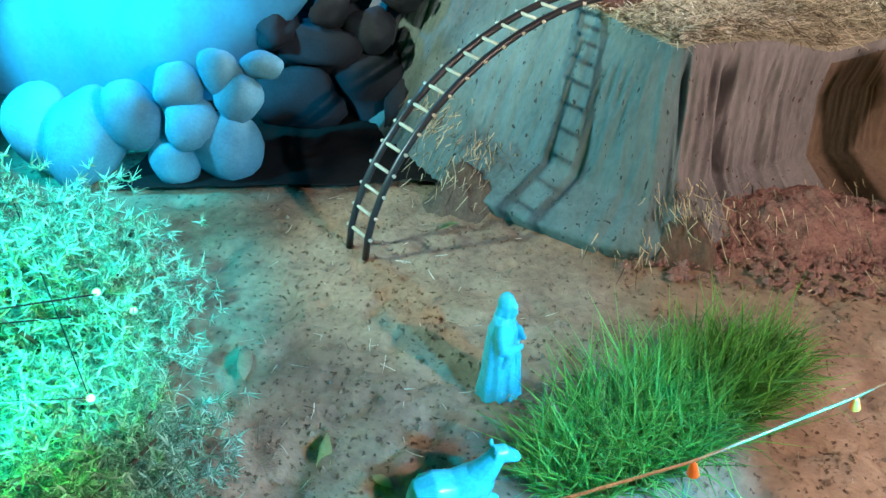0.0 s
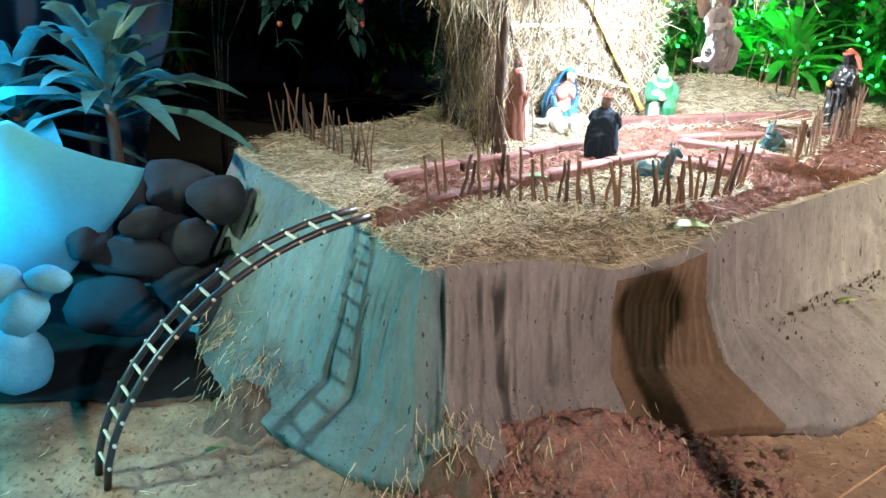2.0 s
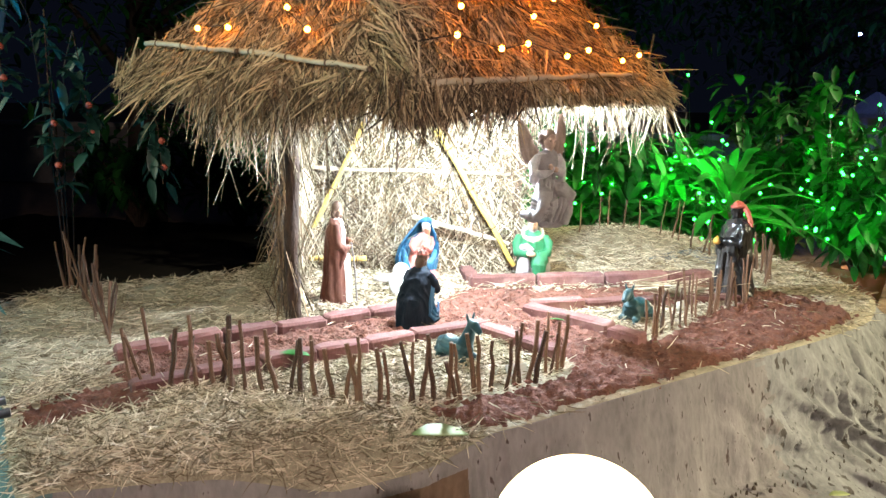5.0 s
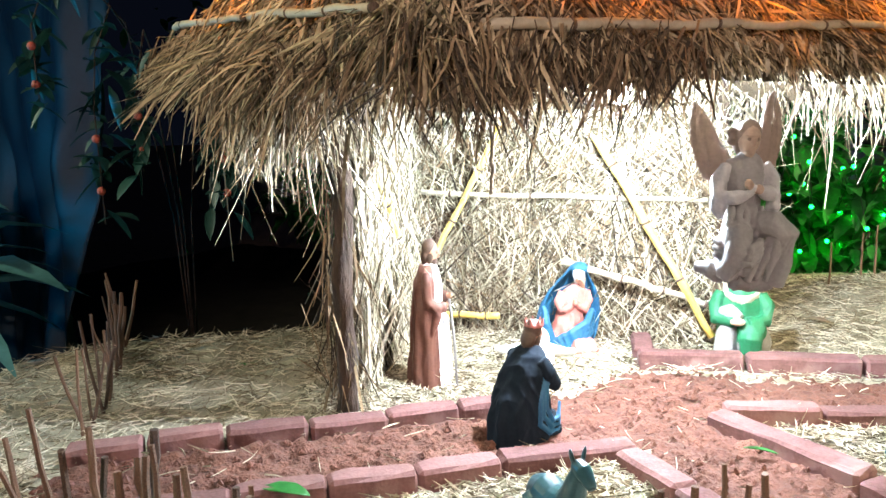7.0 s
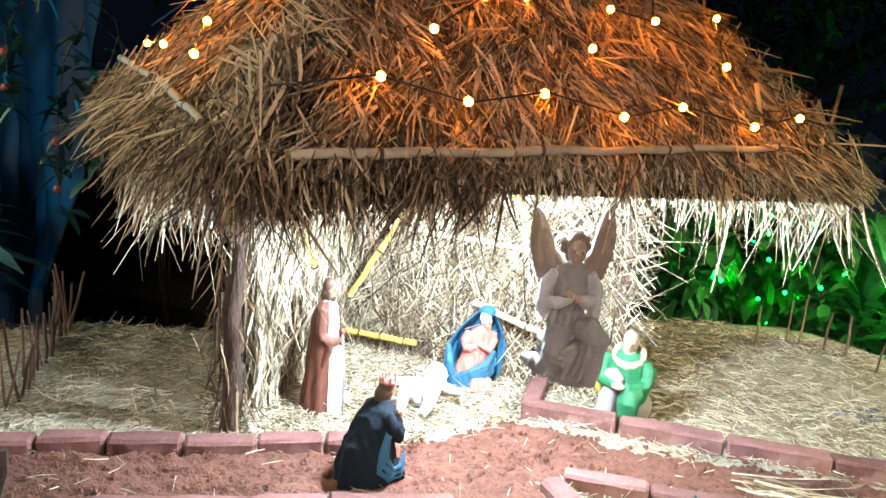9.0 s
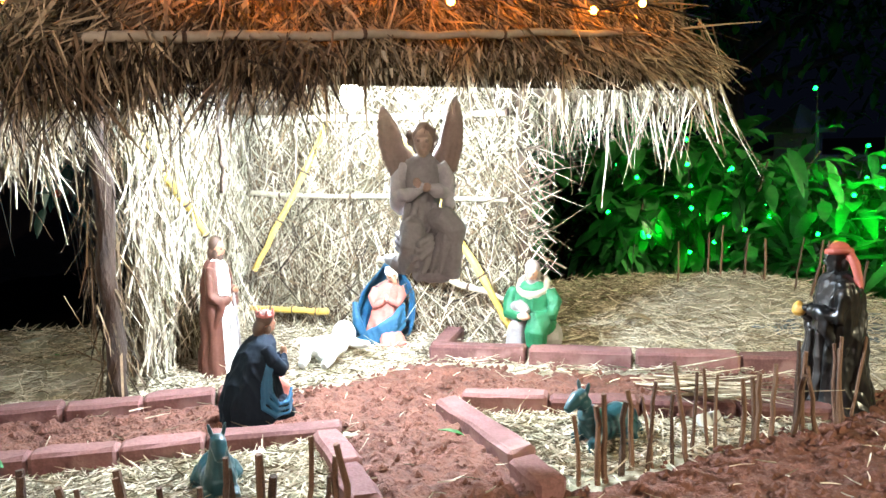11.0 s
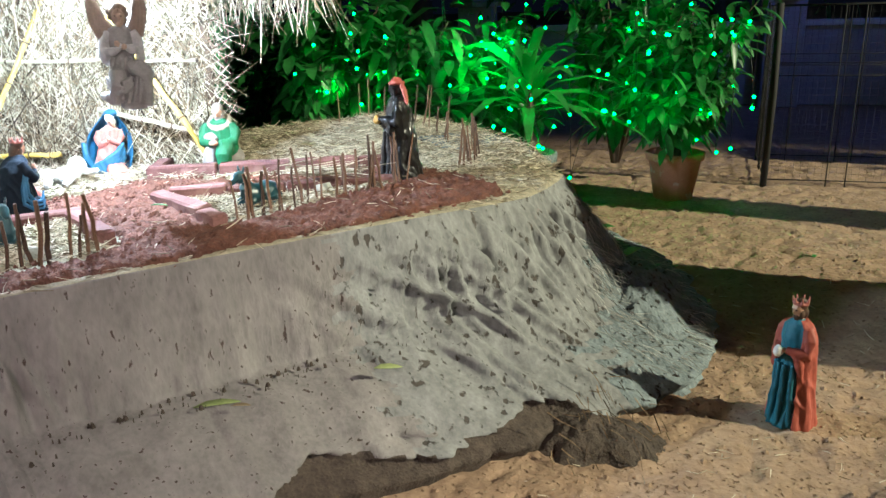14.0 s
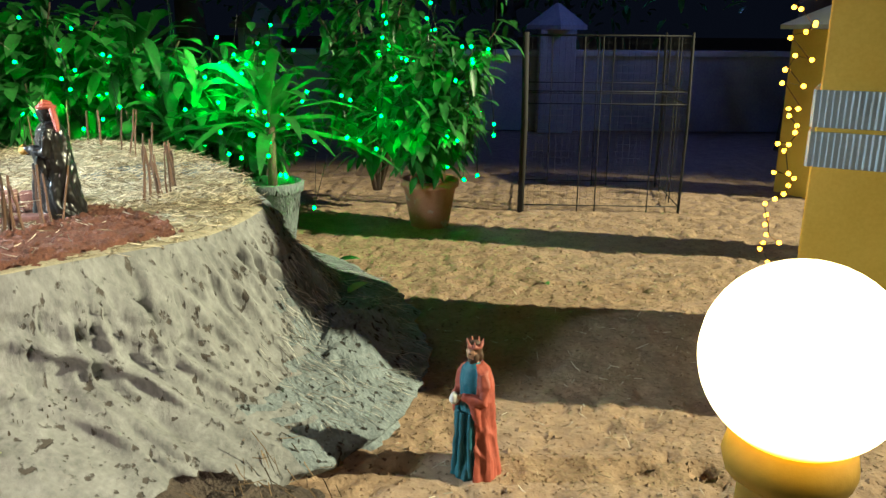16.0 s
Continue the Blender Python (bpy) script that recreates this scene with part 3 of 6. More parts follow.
def build_red_soil():
    step = 0.0085
    xs, ys = np.arange(0.3, 2.7, step), np.arange(2.1, 4.2, step)
    G = np.array([(x + 0.02 * nz(20 * x, 20 * y, 1), y + 0.02 * nz(20 * x, 20 * y, 2)) for y in ys for x in xs])
    ok = (in_red(G) & inside(G, OUTLINE)).reshape(len(ys), len(xs))
    pad = np.pad(ok, 2)
    deep = np.ones_like(ok)
    for dy in range(5):
        for dx in range(5):
            deep &= pad[dy:dy + len(ys), dx:dx + len(xs)]
    z = np.array([top_z(x, y) + 0.010 + 0.014 * max(0, nz(24 * x, 24 * y, 8)) + 0.012 * nz(48 * x, 48 * y, 6) + 0.005 * nz(95 * x, 95 * y, 2) for y in ys for x in xs]).reshape(ok.shape)
    z = np.where(deep, z, z - 0.016)
    w = len(xs)
    V = np.stack([np.tile(xs, len(ys)), np.repeat(ys, w), z.ravel()], -1)
    i = np.arange(len(ys) - 1)[:, None] * w + np.arange(w - 1)[None]
    keep = ok[:-1, :-1] & ok[1:, :-1] & ok[:-1, 1:] & ok[1:, 1:]
    F = np.stack([i, i + 1, i + 1 + w, i + w], -1)[keep]
    used = np.unique(F)
    remap = np.zeros(len(V), int)
    remap[used] = np.arange(len(used))
    return tagged(quad_mesh("red_soil_path", V[used], remap[F], RED_SOIL, smooth=True), "path of loose crumbly red earth", "soil", kind="structure")


build_red_soil()

# red earth heaped at the foot of the mound
def heap(name, c, r, h, material, label, seed, rough=1.0):
    V, n, m = [], 90, 30
    for i in range(m + 1):
        k = i / m
        for j in range(n):
            a = 2 * math.pi * j / n
            q = 1 + 0.22 * nz(2 * math.cos(a) + seed, 2 * math.sin(a), 1)
            x, y = c[0] + r[0] * q * k * math.cos(a), c[1] + r[1] * q * k * math.sin(a)
            V.append((x, y, h * (1 - k * k) ** 1.3 + rough * (0.03 * nz(9 * x, 9 * y, seed) * (1.2 - k) + 0.022 * nz(24 * x, 24 * y, seed) + 0.016 * nz(50 * x, 50 * y, seed)) - 0.035 * k))
    i = np.arange(n)
    F = np.concatenate([np.stack([i + r * n, (i + 1) % n + r * n, (i + 1) % n + (r + 1) * n, i + (r + 1) * n], -1) for r in range(m)])
    return tagged(quad_mesh(name, V, F, material, smooth=True), label, "earth heap", kind="structure")


heap("earth_heap", (1.15, 2.06), (0.52, 0.25), 0.13, HEAP_SOIL, "heap of reddish earth at the mound's foot", 3)
heap("earth_heap", (0.77, 1.88), (0.14, 0.11), 0.13, BARK, "straw-mixed clod of earth at the mound's foot", 5)
heap("earth_heap", (0.12, 2.06), (0.16, 0.13), 0.12, BARK, "straw-mixed clod of earth beside the ladder", 8)
heap("earth_heap", (3.00, 4.08), (0.34, 0.66), 0.23, HAY_MUD, "heap of grey hay-mixed earth beside the mound", 9, 0.9)


# ---- straw lying about ----
def litter(name, count, lo, hi, test, zf, L, label, lift=0.004, tilt=0.20, W=0.0012, material=STRAW):
    P = rng.uniform(lo, hi, (count, 2))
    P = P[test(P)]
    n = len(P)
    a = rng.uniform(0, 2 * np.pi, n)
    D = np.stack([np.cos(a), np.sin(a), rng.normal(0, tilt, n)], -1)
    Q = np.array([(x, y, zf(x, y) + lift) for x, y in P]) + np.array([0, 0, 1]) * rng.uniform(0, 0.012, n)[:, None]
    return tagged(strands(name, Q, D, rng.uniform(L[0], L[1], n), rng.uniform(0.7, 1.5, n) * W, rng.normal(0, 0.12, (n, 3)), material), label, "straw", kind="stuff")


litter("straw_litter", 56000, (-0.6, 2.0), (2.7, 5.3), lambda P: inside(P, OUTLINE) & ~in_red(P), top_z, (0.014, 0.066), "thick litter of chopped yellow straw on the mound")
litter("straw_litter", 17000, (0.35, 1.98), (1.55, 2.62), lambda P: inside(P, OUTLINE) & ~in_red(P), top_z, (0.012, 0.055), "rough straw hanging over the mound's front edge", lift=0.006, tilt=0.32, W=0.0015)
litter("straw_litter", 800, (0.3, 2.1), (2.6, 4.2), lambda P: in_red(P) & inside(P, OUTLINE), lambda x, y: top_z(x, y) + 0.012, (0.015, 0.06), "loose straws scattered on the red path")
litter("straw_litter", 2600, (-0.6, 0.7), (4.5, 5.5), lambda P: ~inside(P, OUTLINE), ground_z, (0.012, 0.05), "few straws scattered on the sand")

# hay that hangs down the heap and the mound's foot
def hay(name, count, spots, label, material=STRAW, L=(0.04, 0.13)):
    P, D = [], []
    for (x, y, z, r), (dx, dy) in spots:
        k = count // len(spots)
        P.append(np.array([x, y, z]) + rng.normal(0, 1, (k, 3)) * np.array([r, r, 0.035]))
        D.append(np.array([dx, dy, -0.7]) + rng.normal(0, 0.35, (k, 3)))
    P, D = np.concatenate(P), np.concatenate(D)
    P[:, 2] = np.maximum(P[:, 2], 0.03)
    n = len(P)
    return tagged(strands(name, P, D, rng.uniform(*L, n), rng.uniform(0.001, 0.0022, n), rng.normal(0, 0.15, (n, 3)), material), label, "hay", kind="stuff")


hay("hay_wisps", 700, [((0.0, 2.36, 0.20, 0.05), (-0.5, -0.5)), ((0.03, 2.24, 0.10, 0.05), (-0.4, -0.6)), ((0.16, 2.10, 0.17, 0.04), (-0.2, -0.7)), ((0.62, 1.82, 0.05, 0.07), (0.1, -0.8)), ((0.74, 1.90, 0.17, 0.05), (0.2, -0.8)), ((0.80, 1.88, 0.15, 0.06), (0.3, -0.8)), ((0.10, 2.04, 0.12, 0.08), (-0.3, -0.7)), ((0.02, 2.12, 0.26, 0.04), (-0.5, -0.5)), ((0.95, 1.98, 0.13, 0.10), (0.2, -0.8)), ((1.25, 2.0, 0.10, 0.12), (0.2, -0.8))], "wisps of dry hay at the mound's foot", THATCH, (0.02, 0.06))


# crumbs of earth
def crumbs(name, count, lo, hi, test, zf, r, material, label, category):
    P = rng.uniform(lo, hi, (count, 2))
    P = P[test(P)]
    n = len(P)
    u = np.array([(1, 0, 0), (0, 1, 0), (-1, 0, 0), (0, -1, 0), (0.2, 0.1, 0.8), (0, 0, -0.6)])
    R = r[0] + (r[1] - r[0]) * rng.uniform(0, 1, n) ** 3
    V = u[None] * R[:, None, None] * rng.uniform(0.6, 1.3, (n, 6, 1)) + np.array([(x, y, zf(x, y)) for x, y in P])[:, None]
    b = np.arange(n)[:, None] * 6
    F = np.concatenate([np.stack([b + i, b + (i + 1) % 4, b + 4, b + 4], -1) for i in range(4)] + [np.stack([b + (i + 1) % 4, b + i, b + 5, b + 5], -1) for i in range(4)], 1).reshape(-1, 4)
    me = bpy.data.meshes.new(name)
    me.from_pydata([tuple(v) for v in V.reshape(-1, 3)], [], [tuple(f[:3]) for f in F])
    me.materials.append(material)
    return tagged(new(name, me), label, category, kind="stuff")


crumbs("soil_crumbs", 9000, (0.3, 2.1), (2.6, 4.2), lambda P: in_red(P) & inside(P, OUTLINE), lambda x, y: top_z(x, y) + 0.014, (0.003, 0.014), RED_SOIL, "crumbs of loose red earth on the path", "soil")
crumbs("sand_crumbs", 9000, (-0.8, 0.6), (5.0, 6.5), lambda P: ~inside(P, OUTLINE), lambda x, y: ground_z(x, y) + 0.002, (0.002, 0.011), SAND, "small clods and pebbles on the sand", "sand")
crumbs("soil_crumbs", 1600, (0.6, 1.72), (1.7, 2.2), lambda P: ~inside(P, OUTLINE), lambda x, y: 0.02 + 0.10 * math.exp(-((x - 1.15) / 0.4) ** 2 - ((y - 2.08) / 0.15) ** 2), (0.004, 0.02), HEAP_SOIL, "crumbs of reddish earth at the mound's foot", "soil")

crumbs("sand_crumbs", 1600, (2.5, 2.4), (4.7, 4.3), lambda P: ~inside(P, OUTLINE), lambda x, y: ground_z(x, y) - 0.001, (0.003, 0.012), SAND, "lumpy clods of brown earth on the sand", "sand")
GREY_HAY = mat("grey_dusty_hay", (0.18, 0.178, 0.17), (0.50, 0.50, 0.47), 12, 90, 0.9, 0.2, island=0.8)

# grey hay that lies down the mound's flank
n_ = 1500
hr, hc = rng.integers(16, 56, n_), rng.integers(int(11.75 * PER), int(14.2 * PER), n_)
keep = hr > 34 - 16 * (hc / PER - 11.9)
hr, hc = hr[keep], hc[keep]
Ph, Dh = FLANK_GRID[hr, hc], unit(FLANK_GRID[hr + 4, hc] - FLANK_GRID[hr, hc])
n_ = len(Ph)
Dh = unit(Dh + rng.normal(0, 0.28, (n_, 3)) + np.array([0.10, -0.05, 0.10]))
tagged(strands("grey_hay", Ph + np.array([0.006, -0.003, 0.005]), Dh, rng.uniform(0.02, 0.08, n_), rng.uniform(0.0007, 0.0017, n_), rng.normal(0, 0.1, (n_, 3)), GREY_HAY), "dusty grey hay lying down the mound's flank", "hay", kind="stuff")

# dark earth caught on the ledge of the mound's face
def ledge(count):
    P = []
    for _ in range(count):
        k = random.uniform(0.05, 1.0)
        q = Vector((1.60, 2.49)).lerp(Vector((2.42, 3.40)), k)
        o = abs(random.gauss(0.0, 0.045)) + 0.004
        P.append((q.x + 0.74 * o, q.y - 0.67 * o))
    return P


V, F = [], []
for x, y in ledge(120):
    r, z = 0.001 + 0.007 * random.random() ** 3, 0.262 - 0.17 * max(0.0, 0.74 * (2.49 - y) + 0.67 * (x - 1.60))
    i = len(V)
    for a in range(4):
        V.append((x + r * math.cos(1.57 * a + r * 900), y + r * math.sin(1.57 * a + r * 900), z - 0.01))
    for a in range(4):
        V.append((x + 0.5 * r * math.cos(1.57 * a + r * 900), y + 0.5 * r * math.sin(1.57 * a + r * 900), z + 0.2 * r))
    F += [(i + a, i + (a + 1) % 4, i + 4 + (a + 1) % 4, i + 4 + a) for a in range(4)] + [(i + 4, i + 5, i + 6, i + 7)]
tagged(quad_mesh("ledge_crumbs", V, F, DARK_EARTH, smooth=False), "dark crumbs of earth caught on the ledge", "soil", kind="stuff")


hay("dark_hay", 110, [((2.84, 3.18, 0.05, 0.06), (0.7, -0.4)), ((2.98, 3.24, 0.05, 0.06), (0.7, -0.5)), ((2.92, 3.34, 0.09, 0.05), (0.6, -0.5))], "dark wisps of hay at the mound's foot", DARK_THATCH, (0.03, 0.10))
heap("earth_heap", (2.90, 3.23), (0.27, 0.18), 0.075, DARK_EARTH, "low heap of dark earth at the mound's foot", 12, 0.6)

crumbs("sand_crumbs", 6500, (-0.35, 0.45), (1.7, 2.0), lambda P: ~inside(P, OUTLINE), lambda x, y: ground_z(x, y) + 0.002, (0.002, 0.009), SAND, "small clods of brown earth on the sand", "sand")

# finer chaff where the straw lies thickest: the hut's floor and the two pens
BEDS = [[(0.62, 2.50), (0.95, 2.54), (1.28, 2.56), (1.60, 2.96), (1.335, 3.17)], [(1.46, 3.47), (1.80, 3.27), (2.17, 3.78)], [(0.42, 3.35), (0.70, 3.02), (1.04, 3.36), (1.16, 3.76), (1.12, 4.04), (0.42, 3.84)]]


def in_beds(P):
    return inside(P, BEDS[0]) | inside(P, BEDS[1]) | inside(P, BEDS[2])


litter("straw_chaff", 46000, (0.4, 2.4), (2.2, 4.1), in_beds, top_z, (0.008, 0.034), "pale straw chaff strewn thickly in the pens", lift=0.003, W=0.0017)
# ---- brick kerbs ----
def brick_mesh(length):
    """A worn brick of its true length."""
    bm = bmesh.new()
    box(bm, (0, 0, 0), (length, 0.056, 0.07), 0, 0.0)
    bmesh.ops.subdivide_edges(bm, edges=[e for e in bm.edges if abs((e.verts[0].co - e.verts[1].co).x) > 0.01], cuts=3)
    bmesh.ops.bevel(bm, geom=[e for e in bm.edges if e.calc_face_angle(0) > 0.5], offset=0.007, segments=1, affect="EDGES")
    for v in bm.verts:
        v.co += Vector((random.uniform(-1, 1), random.uniform(-1, 1), random.uniform(-1, 1))) * 0.0022
    me = bpy.data.meshes.new("brick")
    bm.to_mesh(me)
    bm.free()
    me.materials.append(BRICK)
    return me


BRICKS = {}


def kerb(a, b, cuts, z, label):
    """A row of bricks from a to b; cuts are the shares of the bricks."""
    a, b = Vector(a), Vector(b)
    d = (b - a)
    yaw = math.degrees(math.atan2(d.y, d.x))
    row = thing("brick_kerb", label, "kerb", m=pose(a.x, a.y, z, 0, 0, yaw))
    total, at = sum(cuts), 0.0
    for c in cuts:
        ln = d.length * c / total
        size = round((ln - 0.006) / 0.008) * 0.008
        if size not in BRICKS:
            BRICKS[size] = brick_mesh(size)
        ob = new("brick", BRICKS[size])
        ob.parent = row
        ob.matrix_basis = pose(at + ln / 2, random.uniform(-0.006, 0.006), random.uniform(-0.004, 0.004), random.uniform(-2, 2), random.uniform(-1.5, 1.5), random.uniform(-2.5, 2.5))
        at += ln
    return row


KZ = 0.600
kerb((0.40, 2.66), (1.04, 3.35), (1, 1, 1.1, 1.1, 1.05, 1), KZ, "row of red bricks along the straw bed")
kerb((0.60, 2.45), (1.335, 3.225), (1, 1.1, 1, 1, 1, 1.7), KZ, "row of red bricks beside a straw pen")
kerb((1.335, 3.175), (1.60, 2.985), (1, 0.95), KZ, "two red bricks closing a straw pen")
kerb((1.44, 3.465), (1.825, 3.195), (1.6, 0.55), KZ, "two red bricks closing a straw pen")
kerb((1.44, 3.515), (2.17, 3.82), (1, 1, 1, 1), KZ - 0.004, "row of red bricks beside a straw pen")
kerb((1.165, 3.79), (2.10, 4.16), (1.25, 1.3, 1.2, 0.9), KZ + 0.006, "row of red bricks edging the straw slope")
kerb((1.165, 3.83), (1.10, 4.03), (1, ), KZ, "red brick half sunk in straw")


# ---- stick fences ----
def stick_meshes():
    out = []
    for v in range(8):
        r = random.Random(v)
        bm = bmesh.new()
        x = y = 0.0
        pts = []
        for i in range(6):
            pts.append((x, y, i / 5 * 1.0))
            x += r.uniform(-0.03, 0.03)
            y += r.uniform(-0.03, 0.03)
        rad = r.uniform(0.028, 0.042)
        tube(bm, pts, [rad * (1.1 - 0.06 * i + r.uniform(-0.1, 0.1)) for i in range(6)], 6)
        me = bpy.data.meshes.new("stick")
        bm.to_mesh(me)
        bm.free()
        me.materials.append(STICK)
        out.append(me)
    return out


STICKS = stick_meshes()


def fence(line, count, hmin, hmax, label, lean=7, thick=1.0, zf=top_z, skip=()):
    line = [Vector(p) for p in line]
    seg = [(b - a).length for a, b in zip(line, line[1:])]
    row = thing("stick_fence", label, "fence", m=pose(line[0].x, line[0].y, 0))
    for i in range(count):
        s = sum(seg) * (i + random.uniform(0.1, 0.9)) / count
        for a, b, q in zip(line, line[1:], seg):
            if s <= q:
                break
            s -= q
        p = a + (b - a) * min(1, s / q)
        h = random.uniform(hmin, hmax)
        t = thick * random.uniform(0.75, 1.25) * 0.125
        ob = new("stick", random.choice(STICKS))
        ob.parent = row
        ob.matrix_basis = pose(p.x - line[0].x + random.uniform(-0.012, 0.012), p.y - line[0].y + random.uniform(-0.012, 0.012), zf(p.x, p.y) - 0.02, random.gauss(0, lean), random.gauss(0, lean), random.uniform(0, 360)) @ Matrix.Diagonal((t, t, h + 0.02, 1))
    return row


fence([(0.585, 2.47), (0.72, 2.52), (0.93, 2.53)], 12, 0.12, 0.22, "crooked fence of brown twigs round a straw pen", thick=1.35)
fence([(0.94, 2.53), (1.15, 2.50), (1.30, 2.57), (1.45, 2.72), (1.56, 2.86), (1.61, 2.95)], 30, 0.11, 0.18, "crooked fence of brown twigs round a straw pen", thick=1.35)
fence([(1.83, 3.27), (1.93, 3.43), (2.04, 3.58), (2.17, 3.75), (2.21, 3.83)], 24, 0.13, 0.20, "fence of brown twigs along a straw pen", 4)
fence([(-0.25, 3.26), (-0.05, 3.12), (0.16, 2.93), (0.33, 2.76)], 24, 0.13, 0.23, "fence of twigs on the straw bank")
fence([(2.30, 4.16), (2.36, 4.32), (2.30, 4.48)], 11, 0.13, 0.20, "clump of upright twigs on the straw slope", 4)
fence([(1.50, 4.92), (1.75, 4.98), (2.0, 4.85), (2.2, 4.62)], 11, 0.13, 0.22, "sparse twigs on the crest of the straw slope", 5)


# ---- the hut ----
hut = thing("thatched_hut", "small straw-thatched hut lit by a bare bulb", "hut", m=pose(0, 0, 0))
A, B, C, E_ = Vector((0.72, 3.13, 0)), Vector((0.40, 3.86, 0)), Vector((1.30, 4.10, 0)), Vector((1.62, 3.40, 0))
N_, R_, K_, L_ = Vector((1.23, 2.70, 1.315)), Vector((1.89, 3.95, 1.315)), Vector((0.86, 4.48, 1.29)), Vector((0.14, 3.14, 1.32))
T1, T2 = Vector((0.80, 3.47, 1.93)), Vector((1.16, 3.86, 1.93))


def post(p, top, r, name="post", material=BARK):
    bm = bmesh.new()
    z0 = top_z(p.x, p.y) - 0.04
    pts = [(p.x + random.uniform(-0.008, 0.008), p.y + random.uniform(-0.008, 0.008), z0 + (top - z0) * i / 9) for i in range(10)]
    tube(bm, pts, [r * random.uniform(0.85, 1.15) for _ in pts], 10, wobble=0.08)
    return part(name, bm, material, hut)


def pole(a, b, r, material=BAMBOO, name="bamboo_pole", n=15):
    bm = bmesh.new()
    a, b = Vector(a), Vector(b)
    pts, rad = [], []
    for i in range(n):
        pts.append(a.lerp(b, i / (n - 1)) + Vector((random.uniform(-1, 1), random.uniform(-1, 1), random.uniform(-1, 1))) * 0.003)
        rad.append(r * (1.16 if i % 4 == 2 else 1.0) * (1 - 0.2 * i / n))
    tube(bm, pts, rad, 9)
    for i in range(2, n, 4):
        d = (pts[i] - pts[i - 1]).normalized() * 0.0035
        tube(bm, [pts[i] - d, pts[i] + d], rad[i] * 1.08, 9, 1)
    return part(name, bm, [material, BARK], hut)


post(A, 1.36, 0.022, material=POST_BARK)
post(B, 1.36, 0.024)
post(C, 1.36, 0.022)


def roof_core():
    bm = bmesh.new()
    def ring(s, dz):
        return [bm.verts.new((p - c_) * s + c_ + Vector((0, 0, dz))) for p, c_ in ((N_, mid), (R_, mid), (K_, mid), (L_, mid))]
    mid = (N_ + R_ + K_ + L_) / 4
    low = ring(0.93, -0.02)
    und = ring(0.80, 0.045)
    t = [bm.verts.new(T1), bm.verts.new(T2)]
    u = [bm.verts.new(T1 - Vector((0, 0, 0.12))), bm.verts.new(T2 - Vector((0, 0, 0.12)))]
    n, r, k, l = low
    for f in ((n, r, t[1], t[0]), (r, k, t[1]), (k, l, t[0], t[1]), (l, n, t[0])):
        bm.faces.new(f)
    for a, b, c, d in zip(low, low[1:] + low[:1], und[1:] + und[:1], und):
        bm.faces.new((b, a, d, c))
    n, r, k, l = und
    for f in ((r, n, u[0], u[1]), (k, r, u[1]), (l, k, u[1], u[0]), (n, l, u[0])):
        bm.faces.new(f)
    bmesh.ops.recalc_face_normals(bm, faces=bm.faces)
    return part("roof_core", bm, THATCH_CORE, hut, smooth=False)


roof_core()


def thatch_face(a, b, ta, tb, count, seed):
    """Stalks that lie down one slope, from eaves a-b to ridge ta-tb, in overlapping layers."""
    a, b, ta, tb = (np.array(v) for v in (a, b, ta, tb))
    u, v = rng.uniform(-0.02, 1.02, count), rng.uniform(0, 1, count) ** 1.25
    lo, hi = a + (b - a) * u[:, None], ta + (tb - ta) * u[:, None]
    down = unit(lo - hi)
    n = np.cross(b - a, ta - a)
    n = n / np.linalg.norm(n)
    n = n if n[2] > 0 else -n
    P = lo + (hi - lo) * v[:, None] + n * rng.uniform(0.0, 0.03, count)[:, None]
    side = unit(b - a)
    heap = rng.uniform(0, 1, (130, 2))
    turn, lift = rng.normal(0, 0.48, 130), rng.normal(0.008, 0.022, 130)
    own = np.argmin(((u[:, None] - heap[:, 0]) * 1.6) ** 2 + (v[:, None] - heap[:, 1]) ** 2, 1)
    P = P + n * np.maximum(lift[own], -0.01)[:, None]
    D = unit(down + side * (rng.normal(0, 0.55, count) + turn[own])[:, None] + n * (rng.normal(0.03, 0.20, count) + lift[own] * 2)[:, None])
    L = rng.uniform(0.04, 0.15, count)
    P = P - D * (L * np.where(v < 0.22, 1.0, 0.55))[:, None] + D * (0.012 * (v < 0.22))[:, None]
    sag = np.array([0, 0, -1.0]) * rng.uniform(0.0, 0.30, count)[:, None] + rng.normal(0, 0.12, (count, 3))
    return P, D, L, sag


